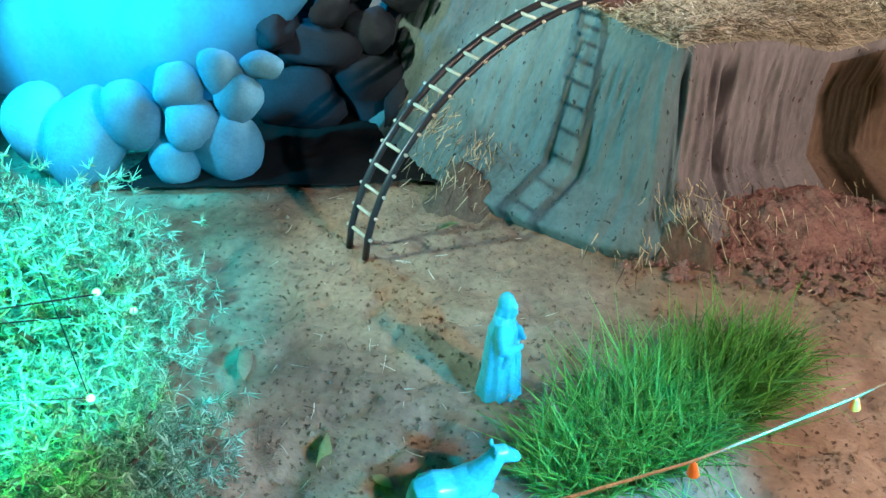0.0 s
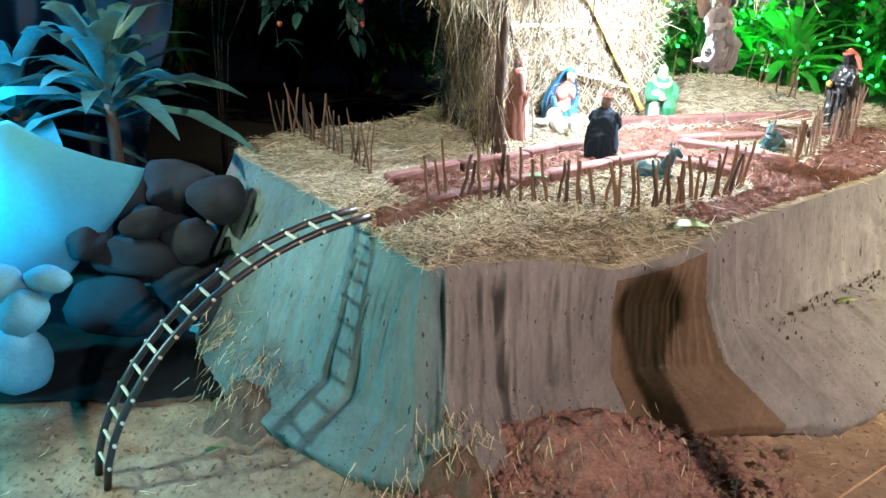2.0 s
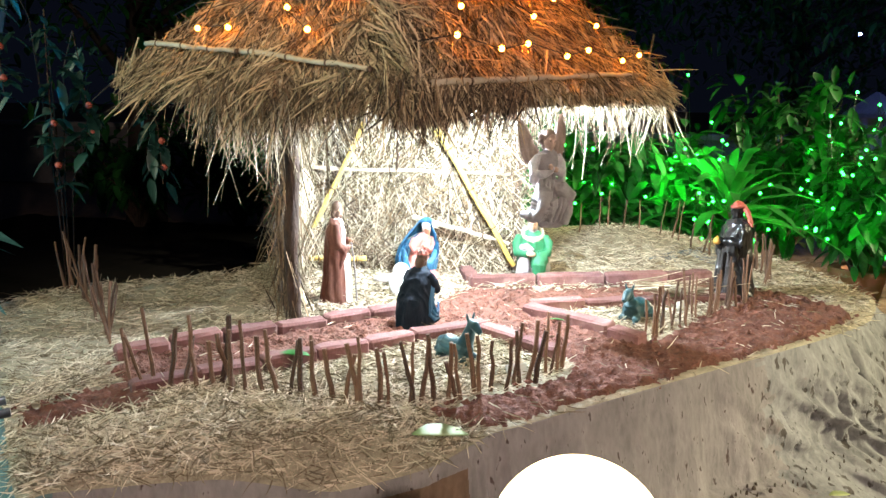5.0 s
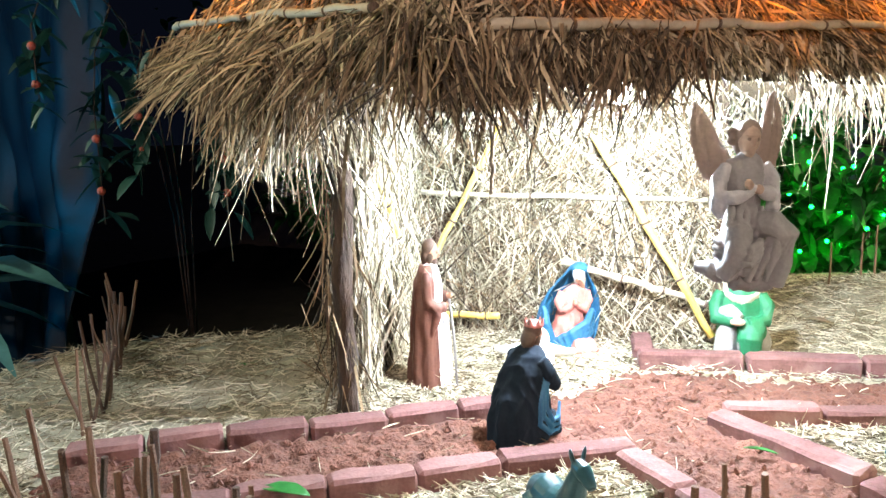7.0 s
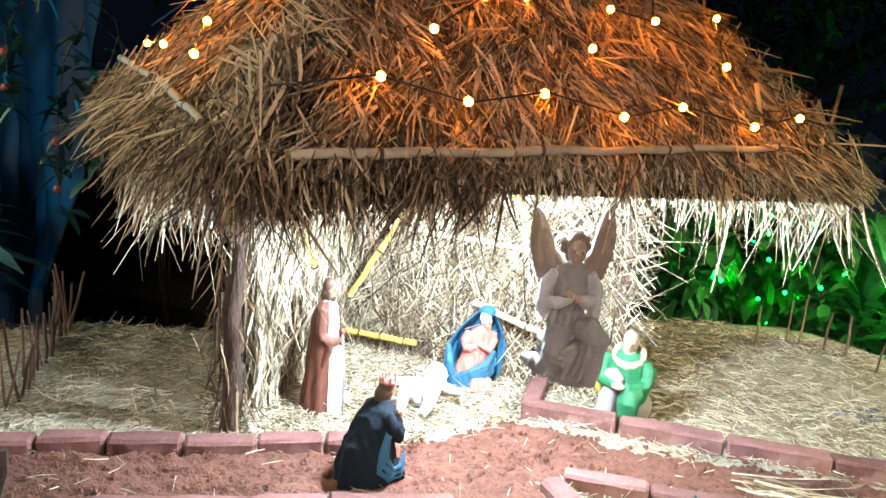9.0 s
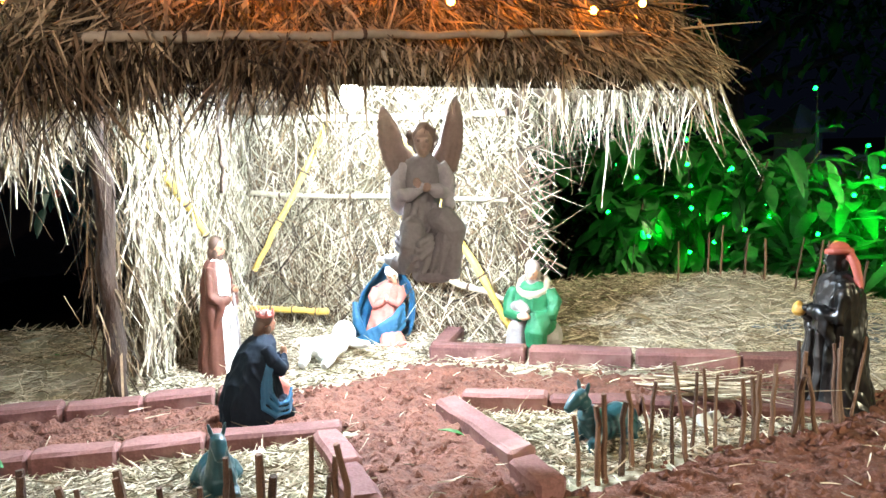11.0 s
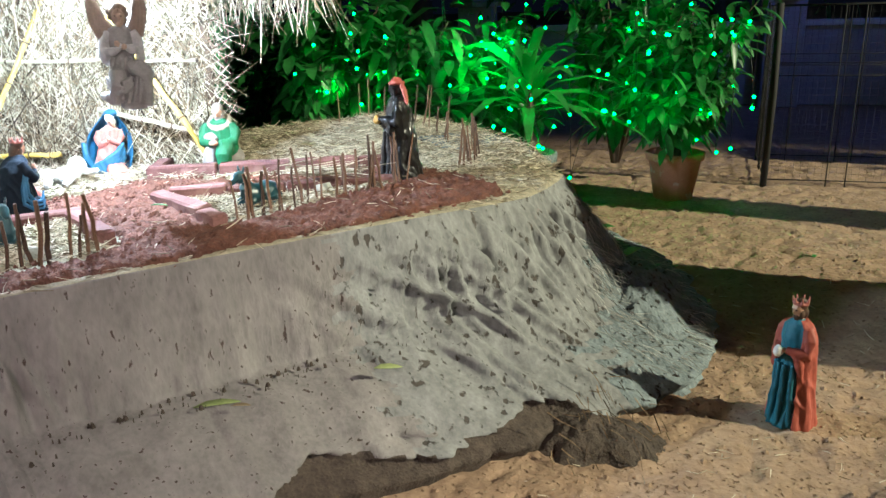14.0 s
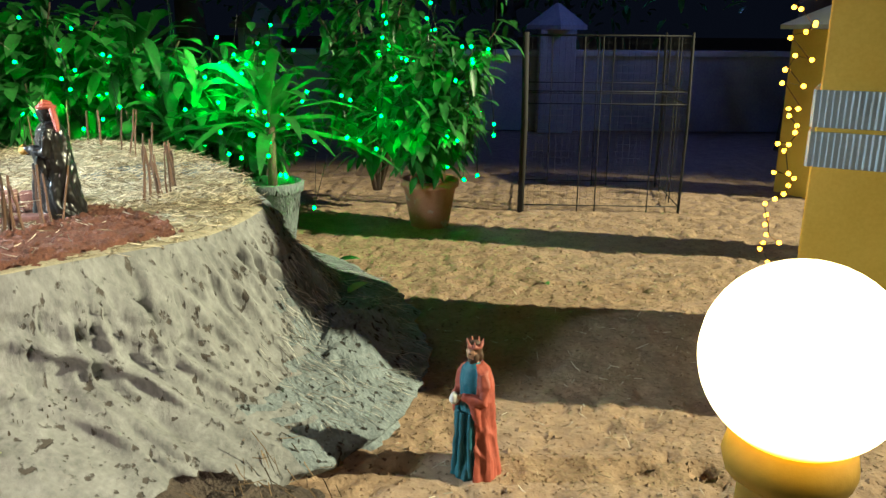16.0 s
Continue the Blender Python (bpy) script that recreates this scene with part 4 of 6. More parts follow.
def thatch():
    rows = [thatch_face(N_, R_, T1, T2, 17000, 1), thatch_face(L_, N_, T1, T1 + (T2 - T1) * 0.1, 13000, 2), thatch_face(R_, K_, T2, T2, 1700, 3), thatch_face(K_, L_, T2, T1, 1500, 4)]
    for a, b, ta, tb, tufts in ((N_, R_, T1, T2, 75), (L_, N_, T1, T1, 60)):
        a, b, ta, tb = (np.array(v) for v in (a, b, ta, tb))
        k = 26
        u, v = np.repeat(rng.uniform(0, 1, tufts), k), np.repeat(rng.uniform(0.0, 0.85, tufts), k)
        nrm = np.cross(b - a, ta - a)
        nrm = nrm / np.linalg.norm(nrm) * np.sign(nrm[2])
        lo, hi = a + (b - a) * u[:, None], ta + (tb - ta) * u[:, None]
        D = unit(unit(lo - hi) + unit(b - a) * np.repeat(rng.normal(0, 0.7, tufts), k)[:, None] + rng.normal(0, 0.28, (tufts * k, 3)) + nrm * np.repeat(rng.uniform(-0.02, 0.38, tufts), k)[:, None])
        P = lo + (hi - lo) * v[:, None] + nrm * 0.03 + rng.normal(0, 0.012, (tufts * k, 3))
        rows.append((P, D, rng.uniform(0.05, 0.17, tufts * k), np.array([0, 0, -1.0]) * rng.uniform(0, 0.5, (tufts * k, 1))))
    P, D, L, S = (np.concatenate(v) for v in zip(*rows))
    ob = strands("roof_thatch", P, D, L, rng.uniform(0.0012, 0.0036, len(P)) * np.where(rng.uniform(0, 1, len(P)) < 0.15, 1.7, 1.0), S, THATCH, hut, "shaggy brown straw thatch", flat=0.4)
    tagged(ob, kind="stuff")


def fringe(a, b, count, lo, hi, lean, name="eaves_fringe", z=0.0, thick=0.10, straw=None):
    a, b = np.array(a), np.array(b)
    u = rng.uniform(0, 1, count)
    out = unit(np.cross(b - a, [0, 0, 1.0]))
    clump = 0.5 + 0.5 * np.sin(u * 37 + 3 * np.sin(u * 11))
    P = a + (b - a) * u[:, None] + out * rng.uniform(-thick, 0.02, count)[:, None] + np.array([0, 0, 1]) * (z + rng.uniform(-0.01, 0.05, count))[:, None]
    D = unit(np.stack([rng.normal(0, 0.22, count), rng.normal(0, 0.22, count), -np.ones(count)], -1) + out * lean)
    L = lo + (hi - lo) * rng.uniform(0, 1, count) ** 2 * (0.4 + 0.6 * clump)
    ob = strands(name, P, D, L, rng.uniform(0.0014, 0.0048, count), rng.normal(0, 0.13, (count, 3)) * np.array([1, 1, 0.2]), straw or STRAW, hut, "ragged hanging straw ends", flat=0.5)
    tagged(ob, kind="stuff")


thatch()
fringe(N_, N_.lerp(R_, 0.14), 330, 0.05, 0.16, 0.1, straw=THATCH)
fringe(N_.lerp(R_, 0.14), N_.lerp(R_, 0.30), 330, 0.02, 0.07, 0.1, straw=THATCH)
fringe(N_.lerp(R_, 0.30), R_, 700, 0.015, 0.05, 0.1)
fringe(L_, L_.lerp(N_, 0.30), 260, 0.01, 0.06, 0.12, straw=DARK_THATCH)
fringe(L_.lerp(N_, 0.28), L_.lerp(N_, 0.68), 620, 0.05, 0.25, 0.08, straw=THATCH)
fringe(L_.lerp(N_, 0.34), L_.lerp(N_, 0.66), 300, 0.06, 0.27, 0.06)
fringe(L_.lerp(N_, 0.66), N_, 330, 0.04, 0.17, 0.12, straw=THATCH)
fringe(R_, K_, 700, 0.06, 0.28, 0.15)
def eaves_clumps():
    """Heavy brown clumps that sag below the eaves near the front corner."""
    P, D, L = [], [], []
    for a, b, lo, hi, num in ((N_, R_, 0.0, 0.33, 14), (L_, N_, 0.35, 1.0, 17)):
        for i in range(num):
            u = lo + (hi - lo) * (i + rng.uniform(0.1, 0.9)) / num
            k = 46
            c = np.array(a.lerp(b, u)) + np.array([0, 0, 0.02])
            lean = rng.normal(0, 0.30, 3) * np.array([1, 1, 0])
            P.append(c + rng.normal(0, 1, (k, 3)) * np.array([0.022, 0.022, 0.02]))
            D.append(np.array([0, 0, -1.0]) + lean + rng.normal(0, 0.24, (k, 3)))
            L.append(rng.uniform(0.05, 0.15, k) * rng.uniform(0.6, 1.1))
    P, D, L = np.concatenate(P), np.concatenate(D), np.concatenate(L)
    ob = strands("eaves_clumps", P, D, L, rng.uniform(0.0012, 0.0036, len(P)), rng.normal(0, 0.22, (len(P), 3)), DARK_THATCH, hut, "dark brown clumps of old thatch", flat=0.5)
    tagged(ob, kind="stuff")


eaves_clumps()
fringe((0.60, 3.04, 1.30), (0.95, 2.90, 1.28), 110, 0.08, 0.26, 0.05, thick=0.08)
fringe(L_.lerp(N_, 0.36), L_.lerp(N_, 0.62), 46, 0.18, 0.42, 0.04)
fringe(R_, R_.lerp(K_, 0.5), 50, 0.14, 0.36, 0.05)


def straw_wall(a, b, z0, z1, count, name, spread=0.30, straw=None, near=(-0.02, 0.025), matting=True):
    a, b = np.array((a.x, a.y, 0)), np.array((b.x, b.y, 0))
    u = rng.uniform(0, 1, count)
    out = unit(np.cross(b - a, [0, 0, 1.0]))
    z = rng.uniform(z0, z1, count)
    L = rng.uniform(0.08, 0.34, count)
    D = unit(np.stack([np.zeros(count), np.zeros(count), np.sign(rng.uniform(-1, 1, count))], -1) + unit(b - a) * rng.normal(0, spread, count)[:, None] + out * rng.normal(0, 0.12, count)[:, None])
    P = a + (b - a) * u[:, None] + out * rng.uniform(*near, count)[:, None] + np.array([0, 0, 1]) * z[:, None] - D * L[:, None] / 2
    ob = strands(name, P, D, L, rng.uniform(0.0010, 0.0042, count), rng.normal(0, 0.14, (count, 3)), straw or STRAW, hut, "upright straw packed into a wall", flat=0.5)
    tagged(ob, kind="stuff")
    if not matting:
        return
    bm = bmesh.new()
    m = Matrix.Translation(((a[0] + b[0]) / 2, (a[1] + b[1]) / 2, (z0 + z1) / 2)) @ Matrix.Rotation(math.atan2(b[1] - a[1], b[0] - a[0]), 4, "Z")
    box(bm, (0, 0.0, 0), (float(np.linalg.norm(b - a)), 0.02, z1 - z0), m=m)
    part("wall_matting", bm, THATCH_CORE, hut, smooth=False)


straw_wall(B, C, 0.60, 1.36, 6400, "back_wall_straw", 0.95)
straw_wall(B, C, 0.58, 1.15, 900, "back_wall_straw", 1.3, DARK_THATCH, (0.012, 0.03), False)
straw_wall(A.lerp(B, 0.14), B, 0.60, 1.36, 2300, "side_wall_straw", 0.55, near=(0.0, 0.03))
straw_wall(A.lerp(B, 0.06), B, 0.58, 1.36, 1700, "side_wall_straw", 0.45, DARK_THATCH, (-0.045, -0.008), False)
# bundle round the front post
n_ = 95
ang = rng.uniform(0, 2 * np.pi, n_)
Pb = np.stack([0.71 + 0.03 * np.cos(ang), 3.13 + 0.03 * np.sin(ang), rng.uniform(0.66, 1.25, n_)], -1)
tagged(strands("post_straw", Pb, np.stack([rng.normal(0, 0.3, n_), rng.normal(0, 0.3, n_), -np.ones(n_)], -1), rng.uniform(0.06, 0.20, n_), rng.uniform(0.0014, 0.004, n_), rng.normal(0, 0.15, (n_, 3)), DARK_THATCH, hut, "flakes of brown bark and straw round the post", flat=0.5), kind="stuff")

pole((1.275, 2.755, 1.352), (1.74, 3.70, 1.412), 0.0085)
pole((0.23, 3.135, 1.480), (0.65, 2.95, 1.442), 0.008)
pole((0.63, 2.97, 1.446), (1.13, 2.72, 1.384), 0.008)
pole((0.735, 3.965, 1.34), (0.525, 3.76, 0.80), 0.0105, BAMBOO_Y)
pole((0.66, 3.24, 1.28), (0.60, 3.52, 0.95), 0.013, BAMBOO_Y)
pole((0.995, 3.93, 1.20), (1.31, 4.01, 0.64), 0.012, BAMBOO_Y)
pole((0.90, 3.915, 0.845), (1.29, 4.01, 0.735), 0.010, BAMBOO)
pole((0.44, 3.82, 1.04), (1.28, 4.05, 1.02), 0.008, BAMBOO)
pole((0.44, 3.82, 1.27), (1.28, 4.05, 1.27), 0.011, BAMBOO)
pole((0.70, 3.90, 0.66), (0.44, 3.80, 0.665), 0.011, BAMBOO_Y)
pole((1.05, 3.2, 1.28), (1.05, 3.2, 1.10), 0.004, BARK)

# straw bundle and grey slabs in the pens
n_ = 55
Pq = np.stack([1.86 + rng.normal(0, 0.05, n_), 3.70 + rng.normal(0, 0.02, n_), 0.645 + rng.uniform(0, 0.03, n_)], -1)
tagged(strands("straw_bundle", Pq, np.stack([np.ones(n_), 0.35 + rng.normal(0, 0.25, n_), rng.normal(0, 0.08, n_)], -1), rng.uniform(0.10, 0.26, n_), rng.uniform(0.001, 0.003, n_), rng.normal(0, 0.08, (n_, 3)), STRAW), "loose bundle of long straws laid across the kerb", "straw", kind="stuff")
for x, y, yaw in ((1.50, 2.83, 35), (1.97, 3.64, 60)):
    bm = bmesh.new()
    box(bm, (0, 0, 0.018), (0.06, 0.012, 0.045), 0, 0.004)
    ob = part("stone_slab", bm, CAP)
    ob.matrix_world = pose(x, y, top_z(x, y), -35, 0, yaw)
    tagged(ob, "small grey stone slab leaning on the straw", "stone")

# the bare bulb
bulb = thing("light_bulb", "glowing white bulb hanging under the eaves", "bulb", m=pose(1.237, 3.412, 1.297))
GLASS_ON = glow("lit_white_glass", (1.0, 0.97, 0.9), 30)
bm = bmesh.new()
ball(bm, (0, 0, 0), (0.026, 0.026, 0.03))
globe = part("glass", bm, GLASS_ON, bulb)
globe.visible_shadow = False
bm = bmesh.new()
tube(bm, [(0, 0, 0.025), (0, 0, 0.06)], 0.014, 10)
part("socket", bm, P_WHITE, bulb)
bm = bmesh.new()
tube(bm, [(0, 0, 0.06), (0.01, 0, 0.2)], 0.003, 6)
part("cord", bm, P_BLACK, bulb)


# ---- fairy lights ----
def fairy(name, pts, colour, strength, r, wire, label):
    """A string of little lamps along points."""
    row = thing(name, label, "string lights")
    bm = bmesh.new()
    tube(bm, pts, 0.0018, 5)
    part("wire", bm, wire, row)
    bm = bmesh.new()
    bmesh.ops.create_icosphere(bm, subdivisions=2, radius=r)
    me = bpy.data.meshes.new("lamp")
    bm.to_mesh(me)
    bm.free()
    me.materials.append(glow(name + "_glow", colour, strength))
    for p in pts[1:-1]:
        ob = new("lamp", me)
        ob.parent = row
        ob.location = Vector(p) + Vector((random.uniform(-1, 1), random.uniform(-1, 1), random.uniform(-1, 0.4))) * 0.008
    return row


def on_roof(a, b, ta, tb, u, v, lift=0.06):
    lo, hi = a.lerp(b, u), ta.lerp(tb, u)
    n = (b - a).cross(ta - a).normalized()
    n = n if n.z > 0 else -n
    return lo.lerp(hi, v) + n * lift


AMBER = (1.0, 0.24, 0.012)
row = []
for i in range(9):
    row.append(on_roof(N_, R_, T1, T2, i / 8, 0.10 + 0.05 * (i % 2), 0.095))
fairy("amber_fairy_lights", row, AMBER, 165, 0.0082, P_BLACK, "string of amber fairy lights along the eaves")
row = []
for i in range(11):
    row.append(on_roof(N_, R_, T1, T2, 1 - i / 10, 0.40 + 0.10 * math.sin(2.2 * i), 0.095))
fairy("amber_fairy_lights", row, AMBER, 165, 0.0082, P_BLACK, "string of amber fairy lights over the thatch")
row = []
for i in range(9):
    row.append(on_roof(L_, N_, T1, T1, i / 8, 0.30 + 0.13 * math.sin(1.9 * i), 0.095))
fairy("amber_fairy_lights", row, AMBER, 165, 0.0082, P_BLACK, "string of amber fairy lights on the side slope")
# ---- figurines: each one plain moulded mesh ----
def figure(name, bm, mats, label, x, y, z, yaw, scale=1.0, cloth=(0, 1), fold=0.003, freq=34, voxel=0.0021, round_=2):
    """Melts a rough body into one moulded skin, presses folds into its cloth and sets it down."""
    bmesh.ops.recalc_face_normals(bm, faces=bm.faces[:])
    tree = BVHTree.FromBMesh(bm)
    index = [f.material_index for f in bm.faces]
    rough = bpy.data.meshes.new("rough_body")
    bm.to_mesh(rough)
    bm.free()
    body = bpy.data.objects.new("rough_body", rough)
    scene.collection.objects.link(body)
    re = body.modifiers.new("skin", "REMESH")
    re.mode, re.voxel_size, re.adaptivity = "VOXEL", voxel, 0.0
    me = bpy.data.meshes.new_from_object(body.evaluated_get(bpy.context.evaluated_depsgraph_get()))
    bpy.data.objects.remove(body)
    out = bmesh.new()
    out.from_mesh(me)
    bpy.data.meshes.remove(me)
    for _ in range(round_):
        bmesh.ops.smooth_vert(out, verts=out.verts, factor=0.5, use_axis_x=True, use_axis_y=True, use_axis_z=True)
    for f in out.faces:
        hit = tree.find_nearest(f.calc_center_median())
        f.material_index = index[hit[2]] if hit[2] is not None else 0
    out.normal_update()
    o = random.uniform(0, 40)
    for v in out.verts:
        if v.link_faces and v.link_faces[0].material_index in cloth:
            c = v.co
            w = 0.5 * math.sin(24 * c.z + 11 * c.x + o)
            r = 1 - abs(nz(freq * c.x + w + o, freq * c.y + w, freq * 0.30 * c.z)) * 2.6
            r += 0.35 * nz(95 * c.x, 95 * c.y + o, 60 * c.z)
            v.co = c + v.normal * fold * r
    ob = part(name, out, mats)
    ob.matrix_world = pose(x, y, z, 0, 0, yaw) @ Matrix.Scale(scale, 4)
    return tagged(ob, label, "figurine")


def head(bm, c, skin, hair, beard=True, s=1.0, tilt=0.0, dark=None, nod=0.2):
    """A small head that faces +x."""
    m = Matrix.Translation(c) @ Matrix.Rotation(tilt, 4, "X") @ Matrix.Rotation(nod, 4, "Y") @ Matrix.Scale(s, 4)
    def put(p, r, mi, seg=10):
        ball(bm, m @ Vector(p), tuple(q * s for q in r), mi, seg, m.to_3x3().normalized().to_4x4())
    put((0.002, 0, -0.002), (0.020, 0.0175, 0.026), skin, 14)
    put((0.021, 0, -0.004), (0.006, 0.0045, 0.008), skin, 8)
    put((0.017, 0, 0.008), (0.006, 0.014, 0.004), skin, 8)
    put((0.012, 0, -0.020), (0.009, 0.010, 0.008), skin, 8)
    put((-0.002, 0, -0.032), (0.011, 0.011, 0.018), skin, 10)
    if hair is not None:
        put((-0.007, 0, 0.008), (0.021, 0.021, 0.023), hair, 14)
        put((-0.013, 0, -0.014), (0.014, 0.021, 0.022), hair, 12)
        if beard:
            put((0.012, 0, -0.023), (0.011, 0.012, 0.015), hair, 10)
            for q in (-1, 1):
                put((0.004, q * 0.015, -0.014), (0.009, 0.005, 0.014), hair, 8)
    for q in (-1, 1):
        put((0.0195, q * 0.0075, 0.002), (0.0024, 0.0032, 0.0022), dark if dark is not None else (hair if hair is not None else skin), 6)


def mantle(bm, rows, mi, gap=0.9, n=34, ripple=0.06, waves=9, dx=-0.01, lean=0.0, thick=0.0062):
    """An open cloak: rings (z, rx, ry, x) that leave a gap in front."""
    rings, inner = [], []
    for z, rx, ry, ox in rows:
        a0, b0 = [], []
        for a in np.linspace(gap, 2 * math.pi - gap, n):
            k = 1 + ripple * math.sin(waves * a + 9 * z) * (1 - z / 0.5)
            c = Vector((math.cos(a) * rx * k, math.sin(a) * ry * k, 0))
            d = c.normalized() * min(thick, 0.6 * c.length)
            a0.append(bm.verts.new(c + Vector((dx + ox, lean * z, z))))
            b0.append(bm.verts.new(c - d + Vector((dx + ox, lean * z, z))))
        rings.append(a0)
        inner.append(b0)
    for q, flip in ((rings, False), (inner, True)):
        for r0, r1 in zip(q, q[1:]):
            for j in range(n - 1):
                f = (r0[j], r0[j + 1], r1[j + 1], r1[j])
                bm.faces.new(f[::-1] if flip else f).material_index = mi
    for k in (0, n - 1):
        for a, b, c, d in zip(rings, rings[1:], inner[1:], inner):
            bm.faces.new((a[k], b[k], c[k], d[k])).material_index = mi
    for r, q in ((rings[0], inner[0]), (rings[-1], inner[-1])):
        for j in range(n - 1):
            bm.faces.new((r[j], q[j], q[j + 1], r[j + 1])).material_index = mi


def ring_crown(bm, c, r, mi, tall=0.020):
    tube(bm, [(c[0] + r * math.cos(a), c[1] + r * math.sin(a), c[2]) for a in np.linspace(0, 2 * math.pi, 17)], 0.0038, 7, mi)
    for j in range(7):
        a = 2 * math.pi * j / 7
        tube(bm, [(c[0] + r * math.cos(a), c[1] + r * math.sin(a), c[2]), (c[0] + 1.16 * r * math.cos(a), c[1] + 1.16 * r * math.sin(a), c[2] + tall)], [0.0050, 0.0022], 7, mi)
    ball(bm, (c[0], c[1], c[2] + 0.002), (r, r, 0.008), mi, 10)


def folds(bm, pts, r, mi):
    """Raised rolls of cloth along lines."""
    for line in pts:
        k = len(line)
        tube(bm, line, [r * (0.7 + 0.5 * math.sin(math.pi * (i + 0.5) / k)) for i in range(k)], 8, mi)


def standing(h, crown=None, turban=None, gift=None, slim=1.0, arms=1, staff=None, beard=True, gap=1.0, skirt=0):
    """Materials: 0 robe, 1 cloak, 2 skin, 3 hair."""
    bm = bmesh.new()
    loft(bm, [(0.004, 0, 0, 0.074, 0.068), (0.002, 0, 0.08 * h, 0.066, 0.061), (-0.002, 0, 0.16 * h, 0.060, 0.057), (-0.002, 0, 0.30 * h, 0.053, 0.052), (0, 0, 0.45 * h, 0.047, 0.051), (0, 0, 0.55 * h, 0.042, 0.050), (0, 0, 0.70 * h, 0.042, 0.056), (0, 0, 0.79 * h, 0.032, 0.050), (0, 0, 0.845 * h, 0.013, 0.015)], skirt, 40, 0.10, 11)
    mantle(bm, [(0.0, 0.088, 0.092, 0), (0.13 * h, 0.080, 0.084, 0), (0.27 * h, 0.071, 0.076, 0), (0.42 * h, 0.064, 0.071, 0), (0.56 * h, 0.057, 0.070, 0), (0.70 * h, 0.051, 0.069, 0), (0.80 * h, 0.038, 0.056, 0.002), (0.84 * h, 0.022, 0.026, 0.004)], 1, gap)
    for s in (-1, 1):
        lift = 0.05 * h if s > 0 else 0.0
        tube(bm, [(0.0, s * 0.050, 0.785 * h), (0.004, s * 0.066, 0.70 * h), (0.012, s * 0.068, 0.60 * h), (0.042, s * 0.046, 0.56 * h + lift), (0.062, s * 0.020, 0.575 * h + lift)], [0.015, 0.018, 0.018, 0.016, 0.010], 12, arms)
        tube(bm, [(0.040, s * 0.048, 0.56 * h + lift), (0.034, s * 0.056, 0.47 * h + lift), (0.016, s * 0.062, 0.38 * h)], [0.015, 0.014, 0.005], 10, arms)
        ball(bm, (0.070, s * 0.014, 0.580 * h + lift), (0.012, 0.008, 0.008), 2, 8)
    folds(bm, [[(0.058 * math.cos(a), 0.056 * math.sin(a), 0.50 * h), (0.064 * math.cos(a * 1.1), 0.060 * math.sin(a * 1.1), 0.28 * h), (0.074 * math.cos(a * 1.2), 0.070 * math.sin(a * 1.2), 0.02 * h)] for a in (-0.75, -0.25, 0.2, 0.7)], 0.007, skirt)
    head(bm, (0.004, 0, 0.925 * h), 2, 3, beard, 1.0)
    if crown is not None:
        ring_crown(bm, (0.0, 0, 0.965 * h), 0.021, crown)
    if turban is not None:
        tube(bm, [(0.025 * math.cos(a) - 0.004, 0.025 * math.sin(a), 0.965 * h + 0.003 * math.sin(a)) for a in np.linspace(0, 2 * math.pi, 15)], 0.007, 9, turban)
        ball(bm, (-0.004, 0, 0.985 * h), (0.022, 0.022, 0.014), turban, 12)
        tube(bm, [(0.004, 0, 0.995 * h), (0.002, 0, 1.03 * h)], [0.010, 0.004], 8, gift)
        tube(bm, [(-0.018, 0.018, 0.970 * h), (-0.026, 0.036, 0.90 * h), (-0.034, 0.052, 0.82 * h), (-0.036, 0.066, 0.77 * h)], [0.009, 0.011, 0.010, 0.005], 9, turban)
    if gift is not None:
        loft(bm, [(0.084, 0, 0.575 * h, 0.010, 0.010), (0.084, 0, 0.60 * h, 0.018, 0.018), (0.084, 0, 0.64 * h, 0.014, 0.014), (0.084, 0, 0.665 * h, 0.004, 0.004)], gift, 12)
    if staff is not None:
        tube(bm, [(0.105, -0.03, 0.0), (0.095, -0.025, 0.35 * h), (0.075, -0.015, 0.62 * h)], 0.0058, 7, staff)
    for v in bm.verts:
        w = slim if v.co.z < 0.84 * h else 0.6 + 0.4 * slim
        v.co.x *= w
        v.co.y *= w
    return bm


TZ = lambda x, y, d=0.0: top_z(x, y) - 0.004 + d
figure("robed_man_figurine", standing(0.372, slim=0.66, staff=4, gap=0.75), [P_WHITE, P_BROWN, P_TAN, P_HAIR, P_GREY], "standing bearded man figurine in brown cloak over white", 0.765, 3.41, TZ(0.765, 3.41), 18, fold=0.0022, voxel=0.0019)

# kneeling king: 0 lower robe, 1 mantle, 2 skin, 3 hair, 4 trim, 5 crown
bm = bmesh.new()
loft(bm, [(-0.022, 0, 0, 0.078, 0.064), (-0.024, 0, 0.05, 0.076, 0.066), (-0.022, 0, 0.09, 0.066, 0.066), (-0.014, 0, 0.125, 0.052, 0.062), (-0.006, 0, 0.155, 0.043, 0.056), (0.004, 0, 0.178, 0.034, 0.046), (0.012, 0, 0.196, 0.014, 0.016)], 1, 44, 0.06, 8)
tube(bm, [(0.0, 0.030, 0.050), (0.050, 0.034, 0.068), (0.066, 0.034, 0.055), (0.066, 0.034, 0.0)], [0.028, 0.027, 0.024, 0.022], 14, 0)
tube(bm, [(0.0, -0.03, 0.035), (0.04, -0.035, 0.030), (0.06, -0.035, 0.008)], [0.032, 0.028, 0.014], 14, 1)
